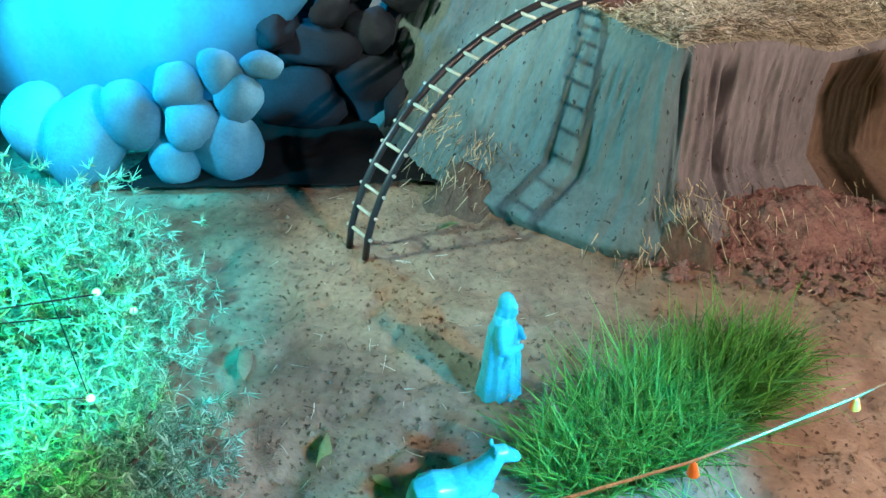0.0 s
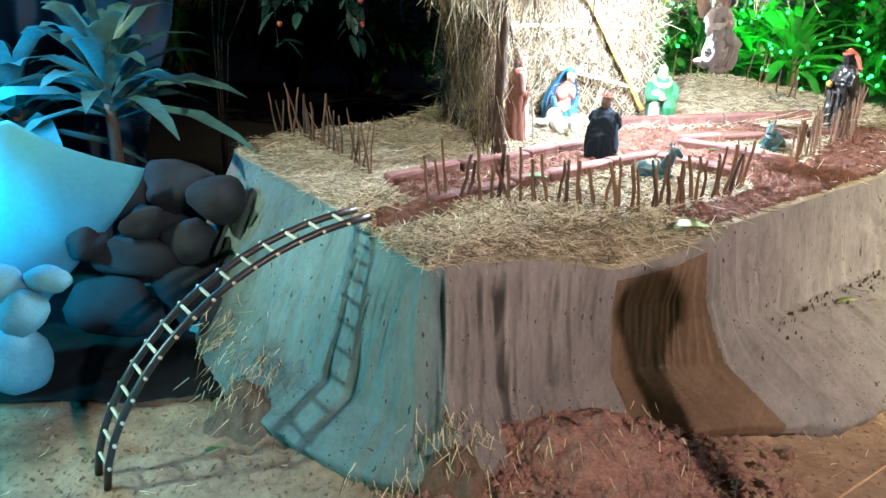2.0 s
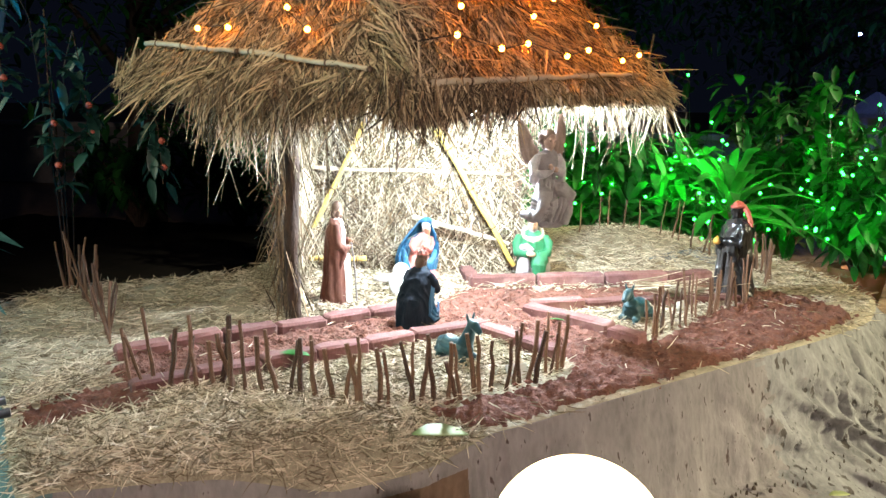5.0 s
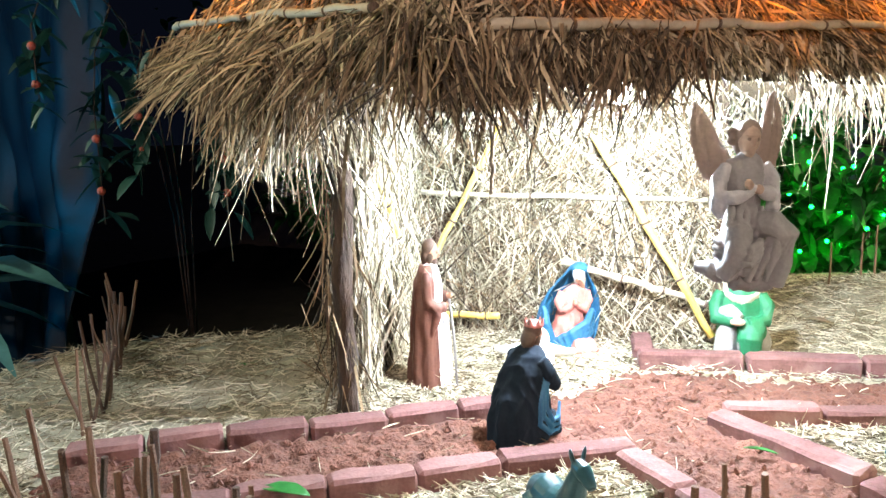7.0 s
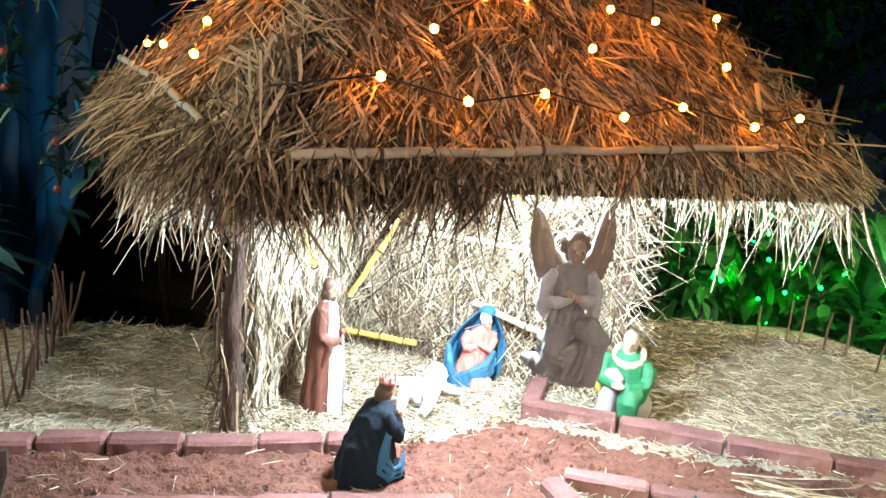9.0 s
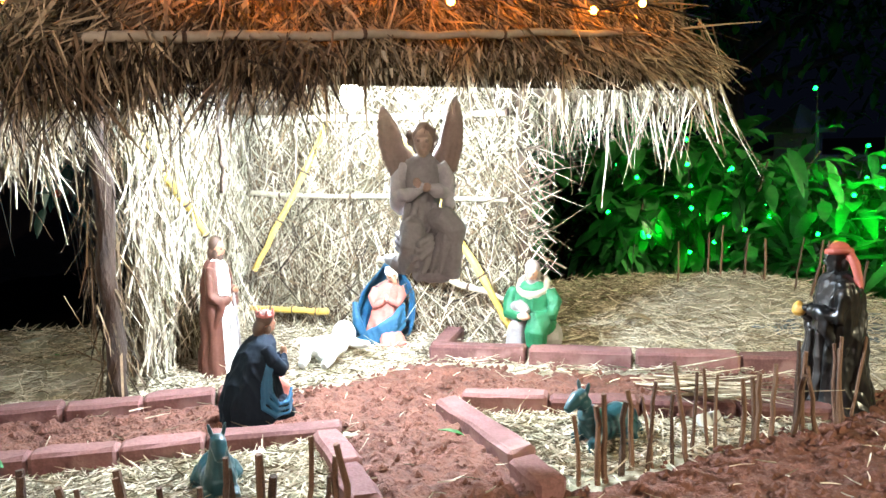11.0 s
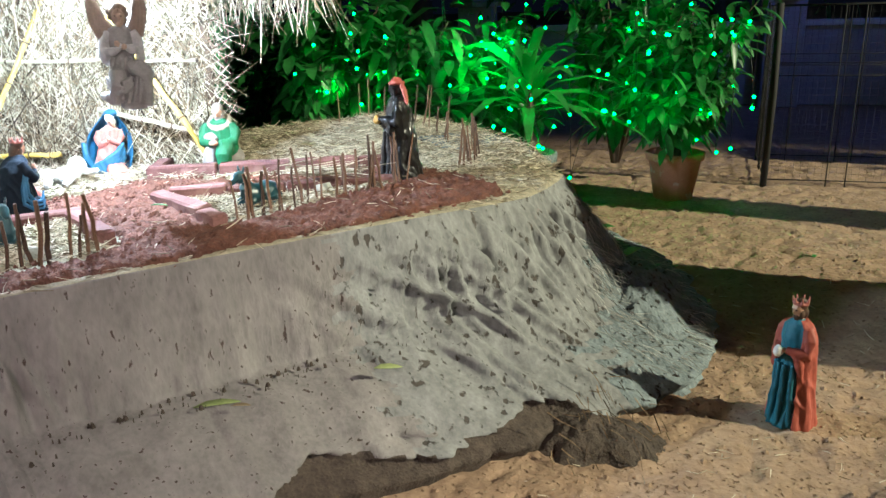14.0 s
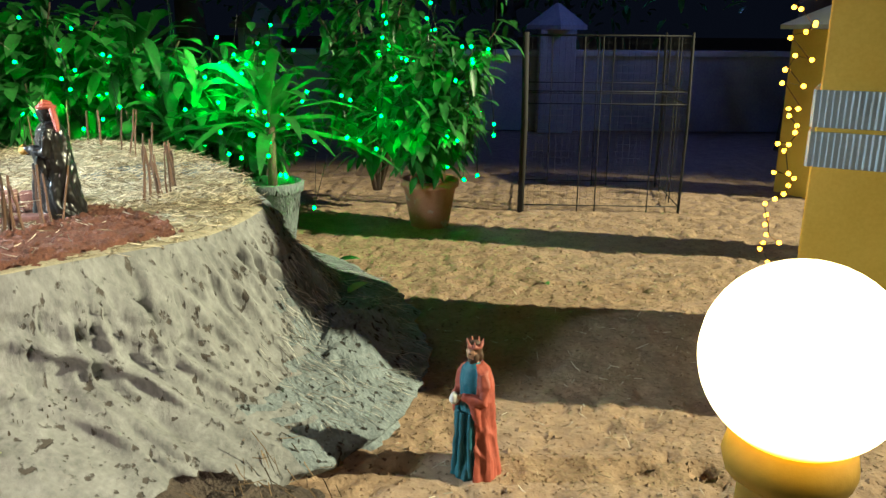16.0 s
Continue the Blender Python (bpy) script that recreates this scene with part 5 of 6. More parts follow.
for s in (-1, 1):
    tube(bm, [(0.0, s * 0.044, 0.170), (0.010, s * 0.058, 0.145), (0.028, s * 0.056, 0.122), (0.052, s * 0.026, 0.124), (0.062, s * 0.008, 0.138)], [0.015, 0.018, 0.017, 0.013, 0.008], 12, 1)
    ball(bm, (0.066, s * 0.006, 0.147), (0.007, 0.006, 0.012), 2, 8)
    folds(bm, [[(0.018 - 0.009 * q, s * 0.056, 0.160 - 0.006 * q), (0.000 - 0.011 * q, s * (0.064 + 0.002 * q), 0.120 - 0.014 * q), (-0.004 - 0.010 * q, s * 0.068, 0.080 - 0.016 * q), (0.016 - 0.004 * q, s * 0.068, 0.048 - 0.012 * q), (0.044, s * 0.058, 0.046 - 0.012 * q), (0.062, s * 0.044, 0.074 - 0.014 * q)] for q in range(3)], 0.0046, 4)
head(bm, (0.022, 0, 0.216), 2, 3, nod=0.45)
ring_crown(bm, (0.022, 0, 0.234), 0.019, 5, 0.016)
for v in bm.verts:
    v.co.y *= 0.88
    v.co.x *= 0.90
figure("kneeling_king_figurine", bm, [P_PINK, P_NAVY, P_TAN, P_HAIR, P_BLUE, P_ROSE], "kneeling crowned figurine in a dark blue mantle", 1.12, 3.21, TZ(1.12, 3.21, 0.012), 70, 0.98, fold=0.0025, voxel=0.0019)

# kneeling mother: 0 dress, 1 mantle, 2 skin, 3 hair, 4 veil
bm = bmesh.new()
L_N = 0.17
loft(bm, [(0.0, 0, 0, 0.050, 0.060), (0.0, 0.004, 0.035, 0.046, 0.056), (0, 0.010, 0.07, 0.040, 0.050), (-0.003, 0.016, 0.11, 0.032, 0.042), (0, 0.024, 0.155, 0.028, 0.044), (0.002, 0.032, 0.190, 0.023, 0.036), (0.004, 0.038, 0.210, 0.011, 0.013)], 0, 40, 0.10, 9)
mantle(bm, [(0.004, 0.080, 0.084, 0), (0.04, 0.084, 0.094, 0), (0.08, 0.080, 0.098, -0.004), (0.12, 0.072, 0.096, -0.006), (0.16, 0.060, 0.088, -0.006), (0.195, 0.050, 0.070, -0.002), (0.225, 0.042, 0.050, 0.004), (0.250, 0.035, 0.034, 0.012), (0.268, 0.026, 0.024, 0.016), (0.277, 0.010, 0.009, 0.016)], 1, 1.48, 36, 0.09, 9, -0.016, L_N)
ball(bm, (0.004, 0.046, 0.262), (0.030, 0.027, 0.018), 1, 12)
for s, z in ((-1, 0.148), (1, 0.156)):
    tube(bm, [(0.0, 0.030 + s * 0.040, 0.186), (0.004, 0.027 + s * 0.048, 0.158), (0.018, 0.022 + s * 0.036, 0.128), (0.036, 0.022 + s * 0.004, z - 0.004)], [0.012, 0.016, 0.015, 0.009], 10, 0)
ball(bm, (0.038, 0.022, 0.160), (0.006, 0.008, 0.010), 2, 8)
folds(bm, [[(0.034, 0.080, 0.130 - 0.020 * q), (0.070, 0.050, 0.096 - 0.016 * q), (0.078, 0.004, 0.070 - 0.014 * q), (0.066, -0.050, 0.040 - 0.010 * q), (0.05, -0.075, 0.02)] for q in range(4)], 0.011, 1)
folds(bm, [[(0.044, -0.080, 0.150 - 0.03 * q), (0.062, -0.076, 0.100 - 0.02 * q), (0.060, -0.056, 0.050 - 0.01 * q)] for q in range(2)], 0.010, 1)
folds(bm, [[(0.03, 0.010 + 0.018 * q, 0.050), (0.080, 0.015 + 0.020 * q, 0.034), (0.108 - 0.006 * q, 0.018 + 0.026 * q, 0.006)] for q in range(3)], 0.017, 0)
head(bm, (0.024, 0.042, 0.234), 2, 4, False, 0.92, 0.35, 3, 0.35)
figure("kneeling_mother_figurine", bm, [P_PINK, P_BLUE, P_SKIN, P_HAIR, P_WHITE], "kneeling woman figurine in blue mantle and pink dress", 0.922, 3.885, TZ(0.922, 3.885), -52, 0.90, fold=0.0022, voxel=0.0019)

# infant lying in the straw, arms spread
bm = bmesh.new()
ball(bm, (0.000, 0, 0.032), (0.050, 0.034, 0.028), 0, 18)
ball(bm, (0.040, 0, 0.032), (0.034, 0.032, 0.026), 0, 14)
ball(bm, (-0.075, 0, 0.046), (0.033, 0.030, 0.033), 0, 16)
ball(bm, (-0.070, 0, 0.076), (0.006, 0.005, 0.006), 0, 8)
for s in (-1, 1):
    tube(bm, [(-0.035, s * 0.024, 0.040), (-0.028, s * 0.055, 0.034), (-0.005, s * 0.078, 0.040), (0.004, s * 0.090, 0.046)], [0.013, 0.012, 0.010, 0.007], 9)
    tube(bm, [(0.05, s * 0.016, 0.036), (0.082, s * 0.034, 0.052), (0.100, s * 0.030, 0.030), (0.128, s * 0.026, 0.022)], [0.018, 0.017, 0.013, 0.009], 10)
figure("infant_figurine", bm, [P_WHITE], "white infant figurine lying on straw with arms spread", 0.93, 3.66, TZ(0.93, 3.66), -70, 1.16, (), 0.0)

# seated shepherd: 0 cloak, 1 lamb and stone, 2 skin, 3 hair, 4 scarf and tunic
bm = bmesh.new()
loft(bm, [(-0.01, 0, 0, 0.050, 0.052), (-0.01, 0, 0.04, 0.052, 0.056), (-0.008, 0, 0.08, 0.050, 0.058), (-0.006, 0, 0.12, 0.045, 0.056), (-0.004, 0, 0.16, 0.040, 0.052), (0, 0, 0.188, 0.030, 0.042), (0.002, 0, 0.205, 0.012, 0.014)], 0, 36, 0.08, 9)
ball(bm, (-0.015, 0.012, 0.05), (0.060, 0.066, 0.055), 1, 16)
loft(bm, [(0.040, -0.036, 0, 0.034, 0.032), (0.038, -0.036, 0.04, 0.030, 0.029), (0.034, -0.034, 0.085, 0.024, 0.025), (0.034, -0.026, 0.11, 0.014, 0.016)], 1, 20, 0.10, 9)
tube(bm, [(0.0, 0.028, 0.080), (0.046, 0.026, 0.098), (0.060, 0.024, 0.075), (0.058, 0.022, 0.042)], [0.034, 0.032, 0.029, 0.026], 14, 0)
tube(bm, [(0.056, 0.014, 0.05), (0.058, 0.010, 0.0), (0.080, 0.006, 0.004)], [0.017, 0.014, 0.010], 10, 4)
for s in (-1, 1):
    tube(bm, [(0.0, s * 0.046, 0.180), (0.008, s * 0.060, 0.150), (0.026, s * 0.056, 0.118), (0.056, s * 0.018, 0.116)], [0.016, 0.019, 0.018, 0.012], 10, 0)
ball(bm, (0.064, -0.008, 0.118), (0.013, 0.018, 0.010), 2, 8)
tube(bm, [(0.020, -0.046, 0.130), (0.040, -0.026, 0.140), (0.054, 0.0, 0.128)], [0.016, 0.018, 0.010], 10, 1)
tube(bm, [(0.034 * math.cos(a) - 0.004, 0.036 * math.sin(a), 0.190 - 0.022 * math.cos(a)) for a in np.linspace(-2.4, 2.4, 11)], 0.011, 9, 4)
head(bm, (0.008, 0, 0.228), 2, 3, True, nod=0.3)
figure("shepherd_figurine", bm, [P_GREEN, P_GREY, P_SKIN, P_HAIRGREY, P_SCARF], "seated shepherd figurine in a green cloak", 1.385, 3.99, TZ(1.385, 3.99), -78, 1.05, (0,), 0.0025)

figure("dark_king_figurine", standing(0.36, turban=5, gift=4, slim=0.86, skirt=0, gap=0.8), [P_SOOT, P_BLACK, P_BLACK, P_BLACK, P_GOLD, P_RED], "dark standing king figurine in black robes and red turban", 2.15, 3.90, TZ(2.15, 3.90), 205, fold=0.005)
figure("crowned_king_figurine", standing(0.385, crown=5, gift=4, slim=0.78, arms=1, gap=0.85), [P_TEAL, P_RED, P_SKIN, P_HAIR, P_WHITE, P_ROSE], "standing crowned king figurine in red cloak and blue robe", 3.46, 3.45, 0.0, 215)

# hanging angel: 0 robe, 1 wing and hair, 2 skin, 3 pale sleeve
bm = bmesh.new()
loft(bm, [(0.0, -0.004, 0.02, 0.040, 0.046), (0.002, -0.004, 0.06, 0.042, 0.044), (0.0, -0.002, 0.10, 0.034, 0.036), (0, 0, 0.135, 0.027, 0.030), (0, 0, 0.17, 0.026, 0.031), (0, 0, 0.205, 0.028, 0.037), (0.0, 0, 0.232, 0.022, 0.034), (0.002, 0, 0.250, 0.010, 0.012)], 0, 40, 0.08, 8)
tube(bm, [(0.004, 0.012, 0.118), (0.036, 0.044, 0.116), (0.044, 0.064, 0.098), (0.036, 0.060, 0.045), (0.026, 0.052, 0.004)], [0.026, 0.025, 0.022, 0.019, 0.017], 14, 0)
tube(bm, [(0.004, -0.012, 0.112), (0.036, -0.022, 0.098), (0.042, -0.026, 0.070), (0.018, -0.034, 0.016)], [0.026, 0.026, 0.023, 0.019], 14, 0)
tube(bm, [(0.0, -0.03, 0.018), (-0.004, -0.062, 0.030), (-0.02, -0.078, 0.030)], [0.022, 0.018, 0.008], 12, 0)
tube(bm, [(0.0, -0.02, 0.010), (0.018, 0.01, 0.004), (0.018, 0.048, 0.006)], [0.020, 0.018, 0.016], 12, 0)
folds(bm, [[(0.010, -0.056, 0.088 - 0.014 * q), (0.046, -0.034, 0.074 - 0.014 * q), (0.058, -0.006, 0.072 - 0.014 * q), (0.046, 0.016, 0.086 - 0.010 * q)] for q in range(3)], 0.0070, 0)
folds(bm, [[(0.048, 0.046, 0.110), (0.052 - 0.008 * q, 0.044 - 0.012 * q, 0.065), (0.040, 0.030 - 0.016 * q, 0.010)] for q in range(3)], 0.0055, 0)
folds(bm, [[(0.022, -0.030 + 0.014 * q, 0.150), (0.032, -0.036 + 0.015 * q, 0.120), (0.036, -0.040 + 0.012 * q, 0.092)] for q in range(5)], 0.0045, 0)
for s, z in ((-1, 0.166), (1, 0.176)):
    tube(bm, [(0.0, s * 0.034, 0.226), (0.004, s * 0.048, 0.198), (0.014, s * 0.052, 0.170), (0.036, s * 0.030, z), (0.046, -s * 0.002, z + 0.012)], [0.013, 0.015, 0.015, 0.012, 0.007], 12, 3)
    tube(bm, [(0.014, s * 0.050, 0.172), (0.014, s * 0.052, 0.148), (0.006, s * 0.046, 0.128)], [0.014, 0.013, 0.005], 10, 3)
    ball(bm, (0.048, -s * 0.010, z + 0.018), (0.006, 0.009, 0.010), 2, 8)
    droop = 0.42 if s < 0 else 0.18
    tube(bm, [(-0.022, s * 0.012, 0.205), (-0.030, s * 0.032, 0.250), (-0.034, s * 0.044, 0.280 - 0.04 * droop)], [0.012, 0.010, 0.007], 10, 1)
    for layer in range(3):
        for q in range(12):
            k = q / 11
            ln = (0.066 + 0.046 * k) * (1 - 0.26 * layer) * (0.84 - 0.06 * droop)
            root = Vector((-0.026 - 0.008 * k + 0.0035 * layer, s * (0.016 + (0.030 - 0.004 * droop) * k), 0.205 + (0.078 - 0.04 * droop) * k))
            a = 0.14 + 0.80 * droop + (1 - k) * 1.05
            d = Vector((-0.12, s * math.sin(a), math.cos(a))).normalized() * ln
            ball(bm, root + d * 0.5, (0.0135 - 0.001 * layer, 0.0042, ln * 0.55), 1, 8, Matrix.Rotation(s * -a, 4, "X") @ Matrix.Rotation(-0.12, 4, "Y") @ Matrix.Rotation(math.pi / 2, 4, "Z"))
head(bm, (0.010, 0.003, 0.277), 2, 1, False, 1.12, -0.05, 1)
for q in range(14):
    a = q * 2.399
    ball(bm, (-0.002 - 0.018 * abs(math.cos(a)), 0.024 * math.sin(a), 0.274 + 0.028 * (q % 5) / 4), 0.0105, 1, 8)
figure("hanging_angel_figurine", bm, [P_ANGEL, P_WING, P_WINGSKIN, P_SLEEVE], "grey winged angel figurine hanging under the eaves", 1.505, 3.29, 0.938, -58, 0.93, (0, 3), 0.0038, 30, 0.0019)


def animal(name, mats, label, x, y, z, yaw, s=1.0, ears=0.03, neck=0.07):
    bm = bmesh.new()
    tube(bm, [(-0.088, 0, 0.040), (-0.070, 0, 0.050), (-0.04, 0, 0.056), (0.0, 0, 0.052), (0.04, 0, 0.058), (0.062, 0, 0.058), (0.078, 0, 0.052)], [0.020, 0.038, 0.044, 0.040, 0.042, 0.036, 0.020], 18)
    tube(bm, [(0.045, 0, 0.070), (0.068, 0, 0.070 + neck * 0.45), (0.080, 0, 0.070 + neck * 0.8), (0.088, 0, 0.070 + neck)], [0.034, 0.027, 0.022, 0.019], 14)
    tube(bm, [(0.078, 0, 0.082 + neck), (0.102, 0, 0.076 + neck), (0.126, 0, 0.060 + neck), (0.136, 0, 0.052 + neck)], [0.017, 0.019, 0.013, 0.009], 12)
    for q in (-1, 1):
        ball(bm, (0.080, q * 0.014, 0.100 + neck), (0.006, 0.005, ears), 0, 8, Matrix.Rotation(-q * 0.25, 4, "X"))
        tube(bm, [(0.050, q * 0.026, 0.035), (0.080, q * 0.030, 0.026), (0.094, q * 0.028, 0.012), (0.068, q * 0.030, 0.008)], [0.018, 0.014, 0.010, 0.008], 9)
        tube(bm, [(-0.055, q * 0.028, 0.045), (-0.030, q * 0.044, 0.030), (-0.050, q * 0.050, 0.012), (-0.015, q * 0.052, 0.009)], [0.028, 0.022, 0.013, 0.008], 10)
    tube(bm, [(-0.088, 0, 0.050), (-0.104, 0.012, 0.035), (-0.098, 0.030, 0.012)], [0.007, 0.006, 0.006], 7)
    return figure(name, bm, mats, label, x, y, z, yaw, s, (0,), 0.0005, 30, round_=4)


animal("donkey_figurine", [P_ANIMAL], "dark teal lying donkey figurine on straw", 1.305, 2.93, TZ(1.305, 2.93), -36, 0.74, 0.022, 0.088)
animal("ox_figurine", [P_ANIMAL], "dark teal lying ox figurine on straw", 1.80, 3.48, TZ(1.80, 3.48), 248, 0.80, 0.018, 0.062)
animal("sheep_figurine", [P_CYAN], "glossy turquoise lying sheep figurine on the sand", 0.262, 0.895, 0.0, 26, 0.96, 0.010, 0.050)
figure("praying_figurine", standing(0.235, slim=0.52, arms=0, gap=0.3), [P_CYAN, P_CYAN, P_CYAN, P_CYAN], "glossy turquoise praying figurine beside the grass", 0.320, 1.228, 0.0, -12, 1.13, fold=0.0012)

# ---- the ladder ----
ladder = thing("curved_ladder", "black curved ladder with pale stick rungs", "ladder")
foot, head = Vector((-0.15, 1.71, 0.0)), Vector((0.44, 2.245, 0.63))
side = Vector((0.76, -0.65, 0)).normalized() * 0.041
CURVE = []
for i in range(17):
    k = i / 16
    p = foot.lerp(head, k ** 1.55)
    p.z = 0.63 * (1 - (1 - k) ** 1.75)
    CURVE.append(p)
for s in (-1, 1):
    bm = bmesh.new()
    tube(bm, [p + side * s for p in CURVE], 0.0105, 10)
    part("rail", bm, BLACK_PIPE, ladder)
for i in range(1, 16):
    bm = bmesh.new()
    p = CURVE[i]
    tube(bm, [p - side * 1.4 + Vector((0, 0, 0.004)), p + side * 1.4], 0.0052, 7)
    part("rung", bm, RUNG, ladder)


# ---- stones and the sheet on the left ----
def stone(x, y, z, r, yaw, material, label, name="stone", rough=1.0):
    bm = bmesh.new()
    bmesh.ops.create_icosphere(bm, subdivisions=3, radius=1)
    o = random.uniform(0, 50)
    for v in bm.verts:
        v.co *= 1 + rough * 0.20 * nz(v.co.x * 1.1 + o, v.co.y * 1.1, v.co.z * 1.1) + rough * 0.035 * nz(v.co.x * 3 + o, v.co.y * 3, v.co.z * 3)
        v.co = Vector((v.co.x * r[0], v.co.y * r[1], v.co.z * r[2]))
    ob = part(name, bm, material)
    ob.matrix_world = pose(x, y, z, random.uniform(-25, 25), random.uniform(-25, 25), yaw)
    return tagged(ob, label, "stone", "stones below the sheet")


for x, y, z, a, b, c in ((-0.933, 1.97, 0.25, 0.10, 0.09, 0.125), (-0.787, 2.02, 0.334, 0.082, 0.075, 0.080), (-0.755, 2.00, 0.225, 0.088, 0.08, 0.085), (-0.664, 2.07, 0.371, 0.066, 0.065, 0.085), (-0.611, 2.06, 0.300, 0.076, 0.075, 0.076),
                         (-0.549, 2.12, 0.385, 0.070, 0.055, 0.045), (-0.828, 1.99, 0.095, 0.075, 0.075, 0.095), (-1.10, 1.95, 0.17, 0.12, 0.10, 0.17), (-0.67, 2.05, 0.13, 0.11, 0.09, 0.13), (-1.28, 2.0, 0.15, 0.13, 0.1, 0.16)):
    stone(x, y, z, (a, b, c), random.uniform(-25, 25), STONE, "smooth rounded grey stone in a pile, cyan light in its colour")
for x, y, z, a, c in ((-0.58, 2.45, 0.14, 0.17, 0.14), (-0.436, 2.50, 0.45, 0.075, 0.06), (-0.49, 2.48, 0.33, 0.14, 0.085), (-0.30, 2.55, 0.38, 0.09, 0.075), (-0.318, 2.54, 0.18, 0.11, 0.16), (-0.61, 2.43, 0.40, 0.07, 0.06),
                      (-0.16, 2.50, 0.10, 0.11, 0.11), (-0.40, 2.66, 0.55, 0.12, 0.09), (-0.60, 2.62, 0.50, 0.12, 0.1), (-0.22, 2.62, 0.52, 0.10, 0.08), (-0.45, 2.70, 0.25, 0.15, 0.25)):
    stone(x, y, z, (a, 0.09, c), random.uniform(-30, 30), SHADED_STONE, "rubble stone heaped behind the ladder, its shade painted dark", rough=2.2)


def drape(name, f, nu, nv, material):
    V = [f(i / nu, j / nv) for j in range(nv + 1) for i in range(nu + 1)]
    w = nu + 1
    i = np.arange(nv)[:, None] * w + np.arange(nu)[None]
    ob = quad_mesh(name, V, np.stack([i, i + 1, i + 1 + w, i + w], -1), material, smooth=True)
    so = ob.modifiers.new("thickness", "SOLIDIFY")
    so.thickness = 0.003
    return ob


def sheet_at(u, v):
    right = -0.43 - 0.42 * (1 - v) ** 1.6
    x = -2.2 + (right + 2.2) * u
    top = 0.82 - (0.26 * (-0.82 - x) if x < -0.82 else 0.46 * (x + 0.82))
    z = 0.12 + (top - 0.12) * v
    f = 0.03 * nz(5 * x, 1.5 * v, 1) + 0.010 * nz(14 * x, 3 * v, 2)
    y = 2.30 + 0.10 * v + 0.14 * max(0.0, (u - 0.80) / 0.20) ** 2 - 0.07 * math.sin(math.pi * v)
    return (x, y + f, z + 0.012 * nz(5 * u, 3 * v, 5))


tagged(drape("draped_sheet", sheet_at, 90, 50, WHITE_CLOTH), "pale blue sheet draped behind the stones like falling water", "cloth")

# added black sheet that stands for shade on the ground between stones and ladder
def shade_sheet_at(u, v):
    x = -1.00 + 1.10 * u
    y0 = 1.93 + 0.24 * (x + 0.78) + 0.03 * nz(5 * x, 0, 31) + 0.012 * nz(19 * x, 0, 34)
    y = y0 + (2.85 - y0) * v
    w = 0.020 * nz(7 * x + 3 * y, 5 * y, 32) + 0.012 * (1 - 2 * abs(nz(12 * x, 9 * y, 33)))
    return (x, y, 0.032 + w * min(1.0, 8 * v))


SHADE_BLACK = mat("shade_black_sheet", (0.006, 0.006, 0.007), (0.014, 0.012, 0.011), 14, 90, 0.9, 0.4)
SHADE_BLACK.node_tree.nodes["Principled BSDF"].inputs["Specular IOR Level"].default_value = 0.1
tagged(drape("shade_sheet", shade_sheet_at, 70, 50, SHADE_BLACK), "crumpled black sheet standing for shade on the sand below stones", "sheet")



# added black sheet that stands for the unlit ground behind the plants
def back_shade_at(u, v):
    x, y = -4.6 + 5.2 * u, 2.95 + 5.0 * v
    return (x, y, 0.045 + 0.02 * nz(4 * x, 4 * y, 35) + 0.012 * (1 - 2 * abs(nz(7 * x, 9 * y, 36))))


tagged(drape("shade_sheet", back_shade_at, 80, 80, SHADE_BLACK), "added black sheet standing for darkness on the ground behind plants", "sheet")


# ---- shrub, grass ----
def feathery(cx, cy, r, h, count, name, label):
    bush = thing(name, label, "shrub", m=pose(cx, cy, 0))
    P, D, L = [], [], []
    stems = 110
    for s in range(stems):
        a, e = rng.uniform(0, 2 * np.pi), rng.uniform(0.15, 1.35)
        d = np.array([np.cos(a) * np.cos(e), np.sin(a) * np.cos(e), np.sin(e)])
        q = rng.uniform(0.75, 1.08)
        end = np.array([d[0] * r, d[1] * r, d[2] * h]) * q
        bmid = count // stems // 11
        t = rng.uniform(0.30, 1.02, bmid)
        c = np.repeat(end * t[:, None] + rng.normal(0, 0.036, (bmid, 3)), 11, 0)
        stalk = np.repeat(unit(d + rng.normal(0, 0.55, (bmid, 3))), 11, 0)
        dd = unit(stalk * 0.55 + rng.normal(0, 0.62, (bmid * 11, 3)))
        P.append(c + stalk * rng.uniform(0, 0.012, (bmid * 11, 1))), D.append(dd), L.append(rng.uniform(0.012, 0.032, bmid * 11))
    P, D, L = np.concatenate(P), np.concatenate(D), np.concatenate(L)
    P[:, 2] = np.maximum(P[:, 2], 0.01)
    ob = strands("crown", P, D, L, rng.uniform(0.0012, 0.0028, len(P)), rng.normal(0, 0.2, (len(P), 3)), SHRUB, bush, tip=0.2, flat=0.4)
    for s in range(9):
        bm = bmesh.new()
        a = 2 * math.pi * s / 9
        tube(bm, [(0, 0, 0), (0.3 * r * math.cos(a), 0.3 * r * math.sin(a), 0.4 * h), (0.6 * r * math.cos(a), 0.6 * r * math.sin(a), 0.75 * h)], [0.008, 0.006, 0.003], 6)
        part("stem", bm, BARK, bush)
    return bush


feathery(-0.66, 1.10, 0.36, 0.50, 46000, "feathery_shrub", "feathery bright green shrub lit by cyan light")
feathery(-0.42, 0.78, 0.27, 0.28, 22000, "feathery_shrub", "low feathery green shrub lit by cyan light")

